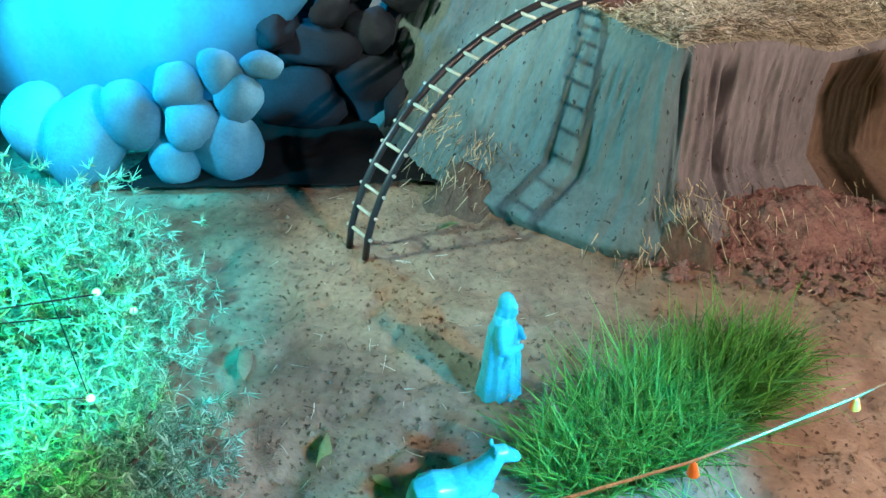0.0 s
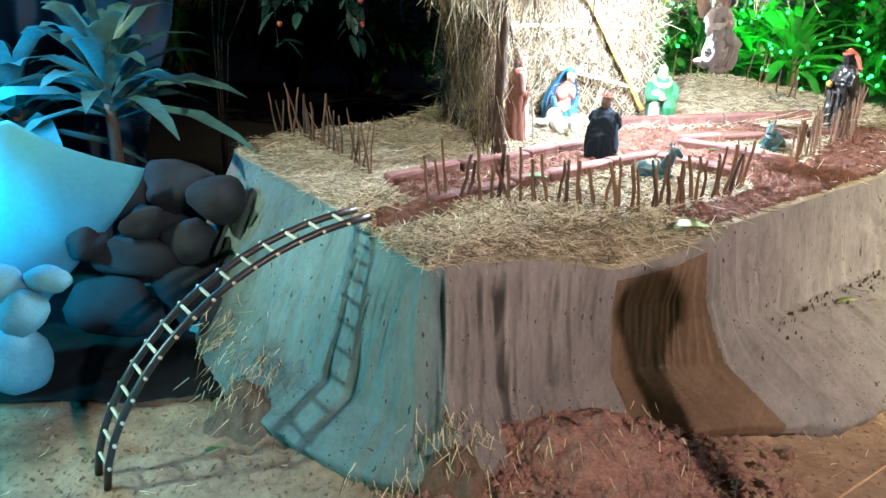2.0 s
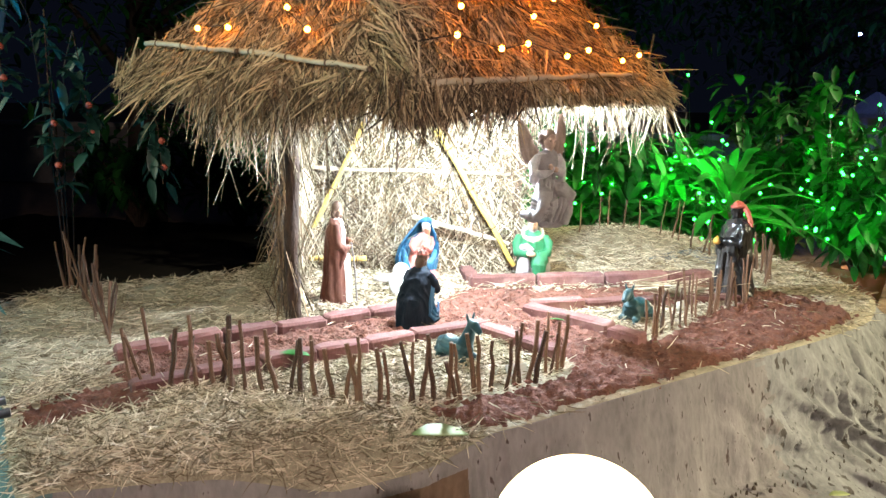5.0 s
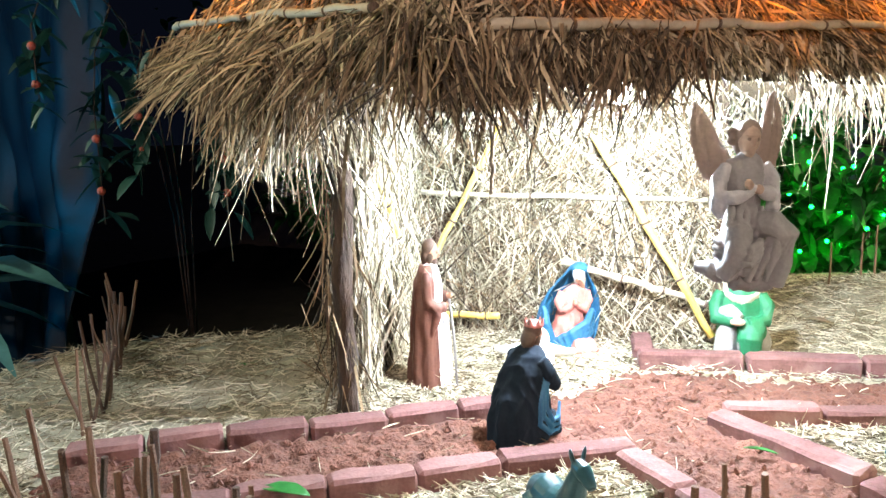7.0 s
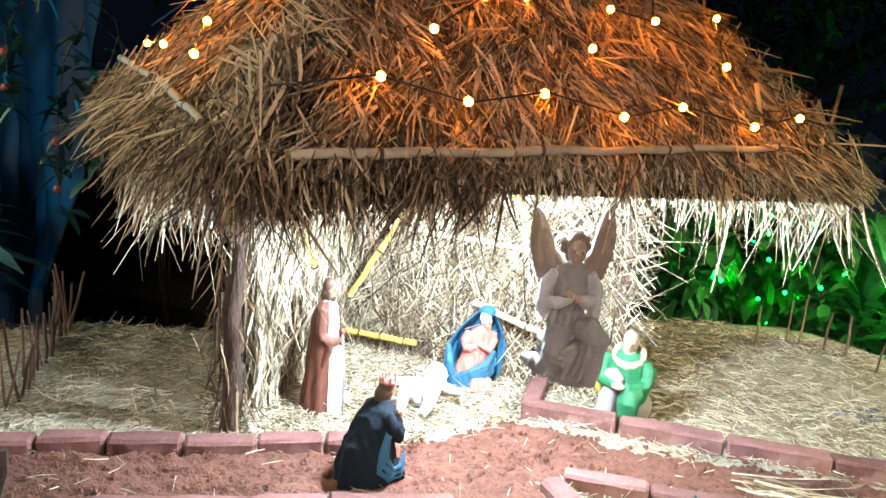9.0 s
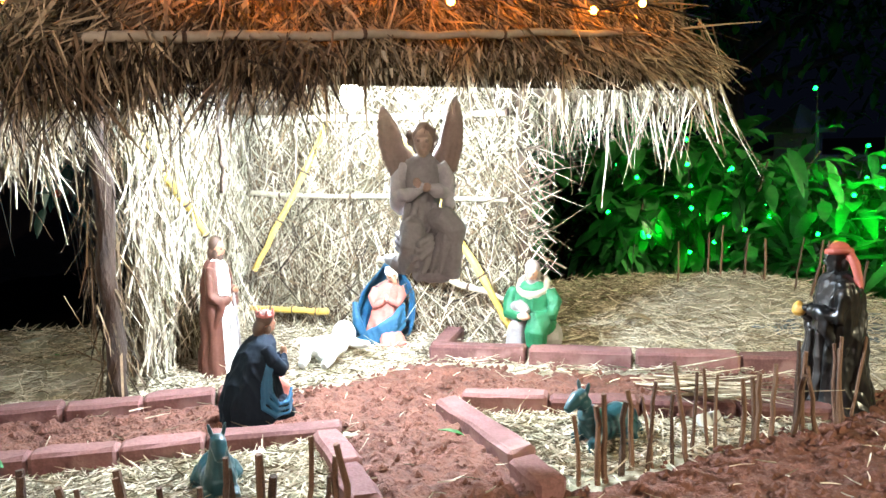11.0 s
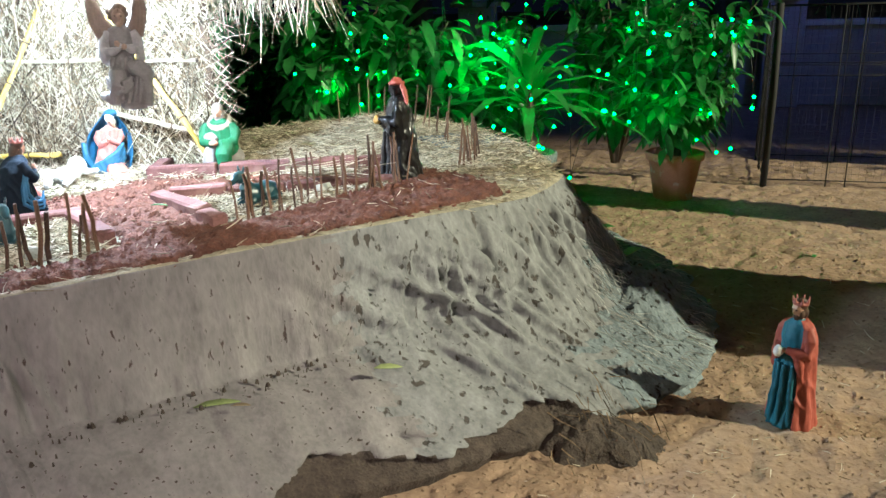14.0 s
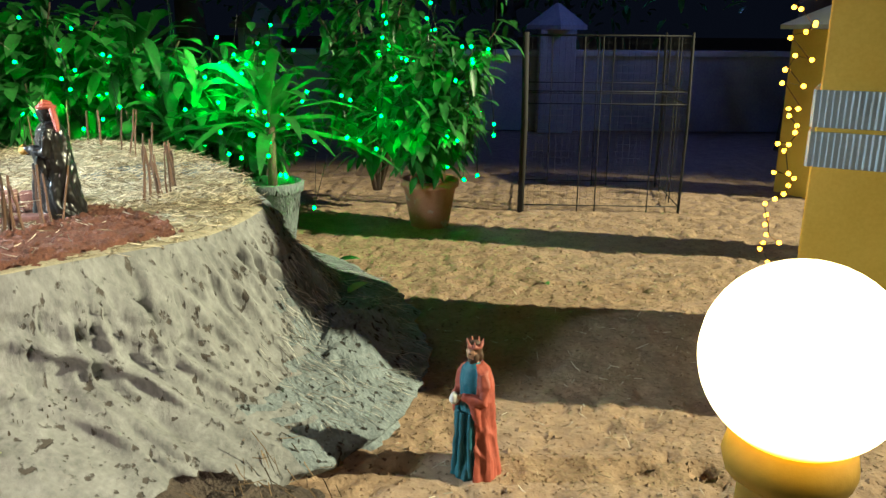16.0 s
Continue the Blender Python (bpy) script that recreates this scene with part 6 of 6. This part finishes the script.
# the grass tuft
n = 3200
a, q = rng.uniform(0, 2 * np.pi, n), np.sqrt(rng.uniform(0, 1, n))
P = np.stack([0.70 + 0.30 * q * np.cos(a), 1.22 + 0.17 * q * np.sin(a) + 0.22 * q * np.cos(a), np.zeros(n)], -1)
D = np.stack([rng.normal(0.0, 0.35, n) + 0.4 * q * np.cos(a), rng.normal(0, 0.35, n) + 0.4 * q * np.sin(a), np.ones(n)], -1)
tagged(strands("grass_tuft", P, D, rng.uniform(0.06, 0.20, n), rng.uniform(0.0012, 0.0026, n), rng.normal(0, 0.25, (n, 3)) + np.array([0, 0, -0.25]), GRASS, None, tip=0.1), "dense tuft of fresh green grass", "grass", kind="stuff")


# ---- fallen leaves ----
def fallen(x, y, z, L, W, yaw, material, label="fallen pale green leaf", tilt=8):
    V, F = leaf_arrays(np.zeros((1, 3)), np.array([[1.0, 0, 0.06]]), [L], [W], 0.12)
    ob = quad_mesh("fallen_leaf", V, F, material, smooth=True)
    so = ob.modifiers.new("thickness", "SOLIDIFY")
    so.thickness = 0.0012
    ob.matrix_world = pose(x, y, z + 0.006, random.uniform(-tilt, tilt), random.uniform(-tilt, tilt), yaw)
    return tagged(ob, label, "leaf", "fallen leaves")


for x, y, z, L, W, yaw, mt in ((-0.03, 1.02, 0.005, 0.13, 0.032, -80, LEAF_PALE), (0.09, 0.93, 0.004, 0.05, 0.025, -20, LEAF_PALE), (0.07, 1.86, 0.01, 0.07, 0.03, 50, LEAF_PALE), (1.155, 1.66, 0.0, 0.10, 0.035, -70, LEAF_DRY),
                               (1.10, 2.08, 0.10, 0.08, 0.025, 70, LEAF_PALE), (-0.30, 1.24, 0.02, 0.11, 0.04, -70, LEAF_DRY), (1.93, 2.78, 0.235, 0.12, 0.03, 40, LEAF_PALE), (2.17, 3.08, 0.235, 0.09, 0.03, 20, LEAF_PALE),
                               (3.84, 5.06, 0.0, 0.09, 0.05, 100, LEAF), (2.96, 4.53, 0.13, 0.14, 0.06, 60, LEAF_PALE), (2.78, 5.38, 0.01, 0.12, 0.07, 10, LEAF), (1.33, 2.40, 0.595, 0.13, 0.06, 30, LEAF_PALE),
                               (0.86, 2.72, 0.63, 0.09, 0.04, 20, LEAF), (1.50, 4.43, 0.62, 0.08, 0.05, 10, LEAF_DRY), (1.52, 3.30, 0.62, 0.06, 0.02, 0, LEAF), (0.25, 3.22, 0.61, 0.10, 0.06, 60, LEAF), (4.35, 3.3, 0.0, 0.07, 0.04, 30, LEAF)):
    fallen(x, y, z, L, W, yaw, mt)
fallen(2.33, 3.03, 0.262, 0.080, 0.022, 35, LEAF_PALE)
fallen(2.03, 2.79, 0.246, 0.050, 0.018, 20, LEAF_DRY, "dry brown fallen leaf on the ledge")


# ---- globe lamps ----
def opal(name, z, r, clear):
    """Opal glass, brighter round its bulb and amber at the neck."""
    m = glow(name, (1.0, 0.80, 0.40), 8.0)
    nt = m.node_tree
    b = nt.nodes["Principled BSDF"]
    co, sp, mr, rp = (nt.nodes.new(k) for k in ("ShaderNodeTexCoord", "ShaderNodeSeparateXYZ", "ShaderNodeMapRange", "ShaderNodeValToRGB"))
    nt.links.new(co.outputs["Object"], sp.inputs[0])
    nt.links.new(sp.outputs[2], mr.inputs[0])
    mr.inputs[1].default_value, mr.inputs[2].default_value = z - r, z + r
    e = rp.color_ramp.elements
    e[0].position, e[0].color = 0.0, (0.16, 0.065, 0.003, 1)
    e[1].position, e[1].color = clear, (1.0, 0.80, 0.42, 1)
    mid = e.new(clear * 0.42)
    mid.color = (0.30, 0.16, 0.012, 1)
    nt.links.new(mr.outputs[0], rp.inputs[0])
    nt.links.new(rp.outputs[0], b.inputs["Emission Color"])
    return m


AMBER_GLOBE, WHITE_GLOBE = opal("lit_amber_opal_globe", 0.95, 0.073, 0.56), opal("lit_opal_globe", 0.935, 0.075, 0.25)


def globe_lamp(x, y, z, r, glass, label):
    top = thing("globe_lamp", label, "lamp", "globe lamps", m=pose(x, y, 0))
    bm = bmesh.new()
    ball(bm, (0, 0, z), r, 0, 40)
    part("globe", bm, glass, top, "glowing opal globe")
    bm = bmesh.new()
    tube(bm, [(0, 0, z - r - 0.02), (0, 0, z - r - 0.008), (0, 0, z - r + 0.012)], [0.047, 0.05, 0.046], 20)
    part("collar", bm, YELLOW, top)
    bm = bmesh.new()
    tube(bm, [(0, 0, -0.02), (0, 0, z - r - 0.02)], 0.036, 16)
    part("post", bm, YELLOW, top, "yellow painted post")
    return top


globe_lamp(1.728, 1.47, 0.958, 0.072, AMBER_GLOBE, "lit white globe lamp on a yellow post")
globe_lamp(3.672, 2.105, 0.935, 0.075, WHITE_GLOBE, "lit white globe lamp on a yellow post")

# twine with little amber lamps, from behind the start to the first globe
row = [(-0.02, 0.02, 0.86), (0.20, 0.23, 0.73), (0.387, 0.415, 0.633), (0.592, 0.606, 0.53), (0.85, 0.82, 0.475), (1.15, 1.05, 0.46), (1.45, 1.28, 0.50), (1.70, 1.47, 0.58)]
twine = thing("string_lights", "brown twine with small amber drop lamps", "string lights")
bm = bmesh.new()
tube(bm, row, 0.0022, 6)
part("twine", bm, ROPE, twine)
AMBER_DIM = glow("dim_amber_glass", (0.75, 0.16, 0.02), 0.3)
for p in row[2:-1]:
    bm = bmesh.new()
    tube(bm, [Vector(p), Vector(p) + Vector((0.002, 0, -0.008)), Vector(p) + Vector((0.004, 0.0, -0.022)), Vector(p) + Vector((0.004, 0, -0.028))], [0.0025, 0.005, 0.008, 0.003], 9)
    part("drop_lamp", bm, AMBER_DIM, twine)

# ---- yellow pillars ----
def pillar(x, y, w, h, yaw, cap, label, tin=False):
    top = thing("yellow_pillar", label, "pillar", m=pose(x, y, 0, 0, 0, yaw))
    bm = bmesh.new()
    box(bm, (0, 0, h / 2), (w, w, h), 0, 0.008)
    part("shaft", bm, YELLOW, top)
    if cap:
        bm = bmesh.new()
        s = w * 0.68
        lo = [bm.verts.new((sx * s, sy * s, h)) for sx, sy in ((-1, -1), (1, -1), (1, 1), (-1, 1))]
        hi = [bm.verts.new((sx * s, sy * s, h + 0.03)) for sx, sy in ((-1, -1), (1, -1), (1, 1), (-1, 1))]
        t = bm.verts.new((0, 0, h + 0.17))
        bm.faces.new(lo[::-1])
        for i in range(4):
            bm.faces.new((lo[i], lo[(i + 1) % 4], hi[(i + 1) % 4], hi[i]))
            bm.faces.new((hi[i], hi[(i + 1) % 4], t))
        part("cap", bm, CAP, top, smooth=False)
    return top


pillar(6.05, 7.33, 0.34, 1.20, 25, True, "yellow gate pillar with a grey pyramid cap")
p2 = pillar(4.997, 4.189, 0.68, 1.60, -27, False, "yellow pillar wrapped with two corrugated bands")
for z0, z1 in ((0.76, 0.87), (0.885, 1.0)):
    bm = bmesh.new()
    n = 320
    lo, hi = [], []
    for i in range(n):
        k = 4 * i / n
        s, f = int(k), k - int(k)
        c = [(-1, -1), (1, -1), (1, 1), (-1, 1), (-1, -1)]
        px, py = c[s][0] + (c[s + 1][0] - c[s][0]) * f, c[s][1] + (c[s + 1][1] - c[s][1]) * f
        w = 0.352 + 0.005 * (i % 2)
        lo.append(bm.verts.new((px * w, py * w, z0)))
        hi.append(bm.verts.new((px * w, py * w, z1)))
    for i in range(n):
        bm.faces.new((lo[i], lo[(i + 1) % n], hi[(i + 1) % n], hi[i]))
    bm.faces.new(hi)
    bm.faces.new(lo[::-1])
    part("corrugated_band", bm, TIN, p2, "pale blue corrugated band", smooth=False)
row = [(4.475 + 0.03 * i / 43 + random.uniform(-0.05, 0.03), 4.09 + random.uniform(-0.03, 0.03), 0.42 + 1.15 * (i / 43) ** 1.1 + random.uniform(-0.03, 0.03)) for i in range(44)]
fairy("amber_fairy_lights", row, (1.0, 0.34, 0.02), 18, 0.0075, P_BLACK, "string of amber fairy lights down a pillar")

# ---- wire tree guard ----
guard = thing("wire_tree_guard", "dark wire-mesh tree guard standing on the sand", "tree guard")
corners = [(3.83, 6.68), (4.89, 6.65), (4.95, 7.55), (3.90, 7.60)]
for i, (x, y) in enumerate(corners):
    bm = bmesh.new()
    tube(bm, [(x, y, -0.03), (x + 0.01, y, 0.6), (x, y, 1.17)], 0.022 if i == 0 else 0.009, 8)
    part("corner_post", bm, IRON, guard)
for a, b in zip(corners, corners[1:] + corners[:1]):
    for z in (0.04, 0.72, 0.80, 1.15):
        bm = bmesh.new()
        tube(bm, [(*a, z), (*b, z)], 0.004, 6)
        part("rail", bm, IRON, guard)
    for k in (0.36, 0.47, 0.8):
        x, y = a[0] + (b[0] - a[0]) * k, a[1] + (b[1] - a[1]) * k
        bm = bmesh.new()
        tube(bm, [(x, y, 0.0), (x, y, 1.15)], 0.004, 6)
        part("bar", bm, IRON, guard)
    d = Vector((b[0] - a[0], b[1] - a[1], 0))
    V, F = [], []
    cells = 24
    def wire(p, q):
        p, q = Vector(p), Vector(q)
        s = Vector((0, 0, 1)) if abs((q - p).normalized().z) < 0.5 else d.normalized()
        o = d.normalized().cross(Vector((0, 0, 1)))
        i0 = len(V)
        w = 0.0007
        for c in (p, q):
            V.extend([c + s * w, c - s * w * 0.5 + o * w, c - s * w * 0.5 - o * w])
        for j in range(3):
            F.append((i0 + j, i0 + (j + 1) % 3, i0 + 3 + (j + 1) % 3, i0 + 3 + j))
    for i in range(cells + 1):
        k = i / cells
        wire((a[0] + d.x * k, a[1] + d.y * k, 0.04), (a[0] + d.x * k, a[1] + d.y * k, 1.15))
        z = 0.04 + 1.11 * k
        wire((a[0], a[1], z), (b[0], b[1], z))
    quad_mesh("wire_netting", V, F, IRON, guard)

# ---- far wall and trees ----
far = thing("boundary_wall", "old grey plaster boundary wall across the yard", "wall", m=pose(0, 0, 0))
bm = bmesh.new()
box(bm, (4.0, 11.2, 0.45), (26, 0.2, 0.9), 0, 0.01)
part("wall_body", bm, FAR_WALL, far, smooth=False)
bm = bmesh.new()
box(bm, (4.0, 11.2, 0.93), (26, 0.3, 0.07), 0, 0.01)
part("coping", bm, CAP, far, smooth=False)
for x in (1.0, 4.55, 9.2, 13):
    bm = bmesh.new()
    box(bm, (x, 11.05, 0.6), (0.42, 0.4, 1.2), 0, 0.01)
    loft(bm, [(x, 11.05, 1.2, 0.36, 0.36), (x, 11.05, 1.25, 0.36, 0.36), (x, 11.05, 1.5, 0.02, 0.02)], 0, 4)
    part("pier", bm, FAR_WALL, far, smooth=False)


def tree(x, y, h, label):
    t = thing("tree", label, "tree", m=pose(x, y, 0))
    bm = bmesh.new()
    tube(bm, [(0, 0, -0.1), (0.05, 0, h * 0.3), (0, 0.05, h * 0.6), (0.1, 0, h)], [0.22, 0.17, 0.13, 0.06], 10)
    ends = []
    for i in range(9):
        a, z = random.uniform(0, 6.28), h * random.uniform(0.4, 0.9)
        e = Vector((1.2 * math.cos(a), 1.2 * math.sin(a), z + random.uniform(0.3, 1.0)))
        tube(bm, [(0.03, 0, z), e * 0.5 + Vector((0, 0, z * 0.5)), e], [0.07, 0.045, 0.02], 7)
        ends.append(np.array(e))
    part("trunk", bm, TRUNK, t)
    P = np.concatenate([e + rng.normal(0, 0.45, (260, 3)) for e in ends])
    leaves("crown", P, rng.normal(0, 1, (len(P), 3)), rng.uniform(0.10, 0.2, len(P)), rng.uniform(0.05, 0.09, len(P)), LEAF, t)
    return t


for x, y, h in ((6.9, 9.6, 3.2), (9.0, 8.6, 3.6), (4.0, 12.8, 3.4), (0.5, 10.0, 3.0), (-3.2, 8.0, 3.2)):
    tree(x, y, h, "dark leafy tree at the edge of the yard")

# blue fairy lights in the trees
fairy("blue_fairy_lights", [(3.0 + 0.42 * i, 9.3 + 0.2 * math.sin(3 * i), 2.1 + 0.35 * math.sin(1.7 * i)) for i in range(13)], (0.10, 0.16, 1.0), 60, 0.016, P_BLACK, "string of blue fairy lights between the trees")


# ---- potted plants ----
def pot(x, y, h, r, label, m=TERRA):
    p = thing("plant_pot", label, "pot", "potted plants", m=pose(x, y, 0))
    bm = bmesh.new()
    prof = [(0.0, 0.0), (0.66, 0.0), (0.68, 0.02), (0.92, 0.82), (1.02, 0.84), (1.04, 0.98), (0.98, 1.0), (0.90, 0.99), (0.86, 0.86), (0.0, 0.84)]
    rows = []
    for a, z in prof:
        rows.append([bm.verts.new((max(a, 0.004) * r * math.cos(2 * math.pi * j / 32), max(a, 0.004) * r * math.sin(2 * math.pi * j / 32), z * h)) for j in range(32)])
    for r0, r1 in zip(rows, rows[1:]):
        for j in range(32):
            bm.faces.new((r0[j], r0[(j + 1) % 32], r1[(j + 1) % 32], r1[j]))
    part("pot_body", bm, m, p)
    return p


def bushy(x, y, z0, r, h, count, L, W, label, name="leafy_plant", leaf=None):
    b = thing(name, label, "plant", "potted plants", m=pose(x, y, 0))
    P, D = [], []
    for s in range(26):
        a, q = rng.uniform(0, 6.28), np.sqrt(rng.uniform(0.02, 1))
        e = np.array([r * q * np.cos(a), r * q * np.sin(a), z0 + h * rng.uniform(0.35, 1.0)])
        mid = np.array([0.4 * e[0], 0.4 * e[1], z0 + 0.6 * (e[2] - z0)])
        bm = bmesh.new()
        tube(bm, [(0.02 * np.cos(a), 0.02 * np.sin(a), z0 - 0.08), mid, e], [0.012, 0.008, 0.004], 6)
        part("stem", bm, BARK, b)
        k = count // 26
        t = rng.uniform(0.35, 1.05, k)[:, None]
        c = (1 - t) ** 2 * np.array([0, 0, z0]) + 2 * t * (1 - t) * mid + t * t * e + rng.normal(0, 0.05, (k, 3))
        P.append(c)
        D.append(unit(np.array([np.cos(a), np.sin(a), 0.25]) * 0.5 + rng.normal(0, 0.7, (k, 3))))
    P, D = np.concatenate(P), np.concatenate(D)
    n = len(P)
    leaves("foliage", P, D, rng.uniform(L * 0.6, L * 1.2, n), rng.uniform(W * 0.7, W * 1.2, n), leaf or LEAF, b)
    return b


def strap_plant(x, y, z0, count, L, W, label, lo=0.3, trunk=0.25, leaf=None):
    b = thing("strap_leaved_plant", label, "plant", "potted plants", m=pose(x, y, 0))
    bm = bmesh.new()
    tube(bm, [(0, 0, z0 - 0.1), (0.01, 0, z0 + trunk)], [0.028, 0.022], 9)
    part("stem", bm, BARK, b)
    for i in range(count):
        a = i * 2.4 + random.uniform(-0.2, 0.2)
        e = lo + (1.35 - lo) * (i / count)
        d = np.array([[math.cos(a) * math.cos(e), math.sin(a) * math.cos(e), math.sin(e)]])
        V, F = leaf_arrays(np.array([[0, 0, z0 + trunk * (0.6 + 0.4 * i / count)]]), d, [L * random.uniform(0.8, 1.15)], [W * random.uniform(0.8, 1.1)], 0.55)
        quad_mesh("leaf", V, F, leaf or LEAF, b, smooth=True)
    return b


pot(3.23, 6.24, 0.30, 0.175, "weathered terracotta pot on the sand")
bushy(3.23, 6.24, 0.30, 0.42, 1.0, 1500, 0.14, 0.06, "leafy potted plant wound with green lights")
pot(2.36, 5.80, 0.36, 0.17, "grey cement pot behind the mound", HAY_MUD)
strap_plant(2.36, 5.80, 0.34, 34, 0.72, 0.085, "strap-leaved plant in a pot lit green", trunk=0.42)
bushy(2.05, 6.35, 0.2, 0.5, 1.0, 1400, 0.15, 0.07, "leafy plant lit green by fairy lights")
bushy(2.85, 6.75, 0.2, 0.5, 1.3, 1400, 0.15, 0.07, "tall leafy plant lit green by fairy lights")
bushy(1.45, 6.15, 0.2, 0.5, 1.0, 1300, 0.16, 0.08, "leafy plant lit green by fairy lights")
bushy(0.95, 6.0, 0.2, 0.55, 1.15, 1300, 0.18, 0.09, "broad-leaved plant lit green by fairy lights")
strap_plant(1.75, 5.95, 0.4, 24, 0.55, 0.07, "strap-leaved plant lit green behind the hut")
strap_plant(1.2, 6.9, 0.5, 24, 0.8, 0.10, "tall strap-leaved plant in the dark", trunk=0.5)
for hx, hy in ((-3.0, 7.6), (-2.1, 8.0), (-1.2, 7.7), (-0.4, 8.1)):
    bushy(hx, hy, 0.1, 0.7, 1.1, 500, 0.2, 0.1, "dark leafy plant at the edge of the yard")
bushy(0.3, 6.4, 0.2, 0.6, 1.2, 700, 0.15, 0.08, "broad-leaved plant behind the hut")

for s, (cx, cy, cz, rx, ry, rz, n) in enumerate(((3.2, 6.0, 0.85, 0.42, 0.25, 0.45, 22), (2.5, 5.75, 0.75, 0.40, 0.22, 0.35, 20), (1.85, 5.95, 0.85, 0.42, 0.22, 0.35, 20), (1.25, 5.75, 0.85, 0.40, 0.25, 0.35, 18), (2.6, 6.3, 1.1, 0.7, 0.2, 0.35, 14))):
    row = sorted((cx + rx * random.uniform(-1, 1), cy + ry * random.uniform(-1, 1), cz + rz * random.gauss(0, 0.55)) for i in range(n + n // 2))
    fairy("green_fairy_lights", row, (0.004, 1.0, 0.03), 48, 0.0095, P_BLACK, "string of green fairy lights in the plants")

# ---- dark plants on the left ----
strap_plant(-0.84, 2.98, 0.40, 36, 0.66, 0.10, "large strap-leaved plant in bluish light", trunk=0.50, leaf=LEAF_BLUE, lo=0.45)
strap_plant(-1.28, 2.98, 0.3, 24, 0.62, 0.12, "large strap-leaved plant in bluish light", trunk=0.5, leaf=LEAF_BLUE)


def climber(x, y, tips, label):
    """Long shoots that rise from the ground, arch over and hang down with leaves and red buds."""
    top = thing("climbing_plant", label, "plant", m=pose(x, y, 0))
    P, D = [], []
    for tx, ty, tz, high in tips:
        bm = bmesh.new()
        pts = [Vector((0, 0, -0.02)), Vector((0.15 * (tx - x), 0.15 * (ty - y), 0.9)), Vector((0.45 * (tx - x), 0.45 * (ty - y), high - 0.12)), Vector((0.8 * (tx - x), 0.8 * (ty - y), high)), Vector((0.96 * (tx - x), 0.96 * (ty - y), high - 0.16)), Vector((tx - x, ty - y, (high + tz) / 2)), Vector((tx - x + 0.01, ty - y, tz))]
        tube(bm, pts, [0.004, 0.004, 0.003, 0.003, 0.002, 0.002, 0.002], 6)
        part("shoot", bm, POST_BARK, top)
        for i in range(44):
            k = rng.uniform(0, 1)
            c = pts[4].lerp(pts[6], k) if i < 34 else pts[3].lerp(pts[4], k)
            P.append(np.array(c) + rng.normal(0, 0.016, 3))
            D.append(rng.normal(0, 0.8, 3) + np.array([0, -0.3, -0.25]))
        for k in (0.25, 0.7):
            bm = bmesh.new()
            ball(bm, pts[5].lerp(pts[6], k) + Vector((0.025, -0.02, 0)), 0.012, 0, 8)
            part("bud", bm, P_RED, top, "small red bud")
    n = len(P)
    leaves("foliage", np.array(P), np.array(D), rng.uniform(0.05, 0.10, n), rng.uniform(0.022, 0.045, n), LEAF_DARK, top)
    return top


climber(-0.98, 4.15, ((-0.20, 3.20, 0.98, 1.62), (-0.12, 3.28, 1.12, 1.55), (0.08, 3.40, 1.00, 1.42), (-0.30, 3.10, 1.30, 1.75)), "dark climbing plant with arching shoots and red buds")


def tarp_at(u, v):
    right = -1.22 + 0.62 * v
    x = -2.9 + (right + 2.9) * u
    swag = math.sin(math.pi * u) * (1 - 0.6 * v)
    f = 0.10 * nz(3 * u + 2 * v, 1.5 * v, 11) + 0.055 * math.sin(46 * u + 14 * v) * (0.35 + 0.65 * nz(5 * u, 3 * v, 15) ** 2 * 4) + 0.02 * nz(24 * u, 9 * v, 13)
    return (x, 3.78 - 0.1 * u + f + 0.1 * swag, -0.03 + 2.35 * v - 0.10 * swag * v)


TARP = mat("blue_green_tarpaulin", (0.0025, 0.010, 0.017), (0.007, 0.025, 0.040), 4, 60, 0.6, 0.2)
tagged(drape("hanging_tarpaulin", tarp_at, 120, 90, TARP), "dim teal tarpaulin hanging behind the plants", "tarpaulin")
# unseen pillar, added to cast a shadow band across the sand
pillar(5.75, 5.60, 0.30, 1.75, 5, False, "unseen plain pillar beyond the banded one, added to shade the sand")

# lamps in the shrub
fairy("green_fairy_lights", [(-0.62 + 0.30 * math.sin(2.3 * i), 0.95 + 0.28 * math.cos(1.7 * i), 0.28 + 0.15 * math.sin(1.1 * i)) for i in range(9)], (0.05, 1.0, 0.15), 12, 0.007, P_BLACK, "string of green fairy lights in the shrub")
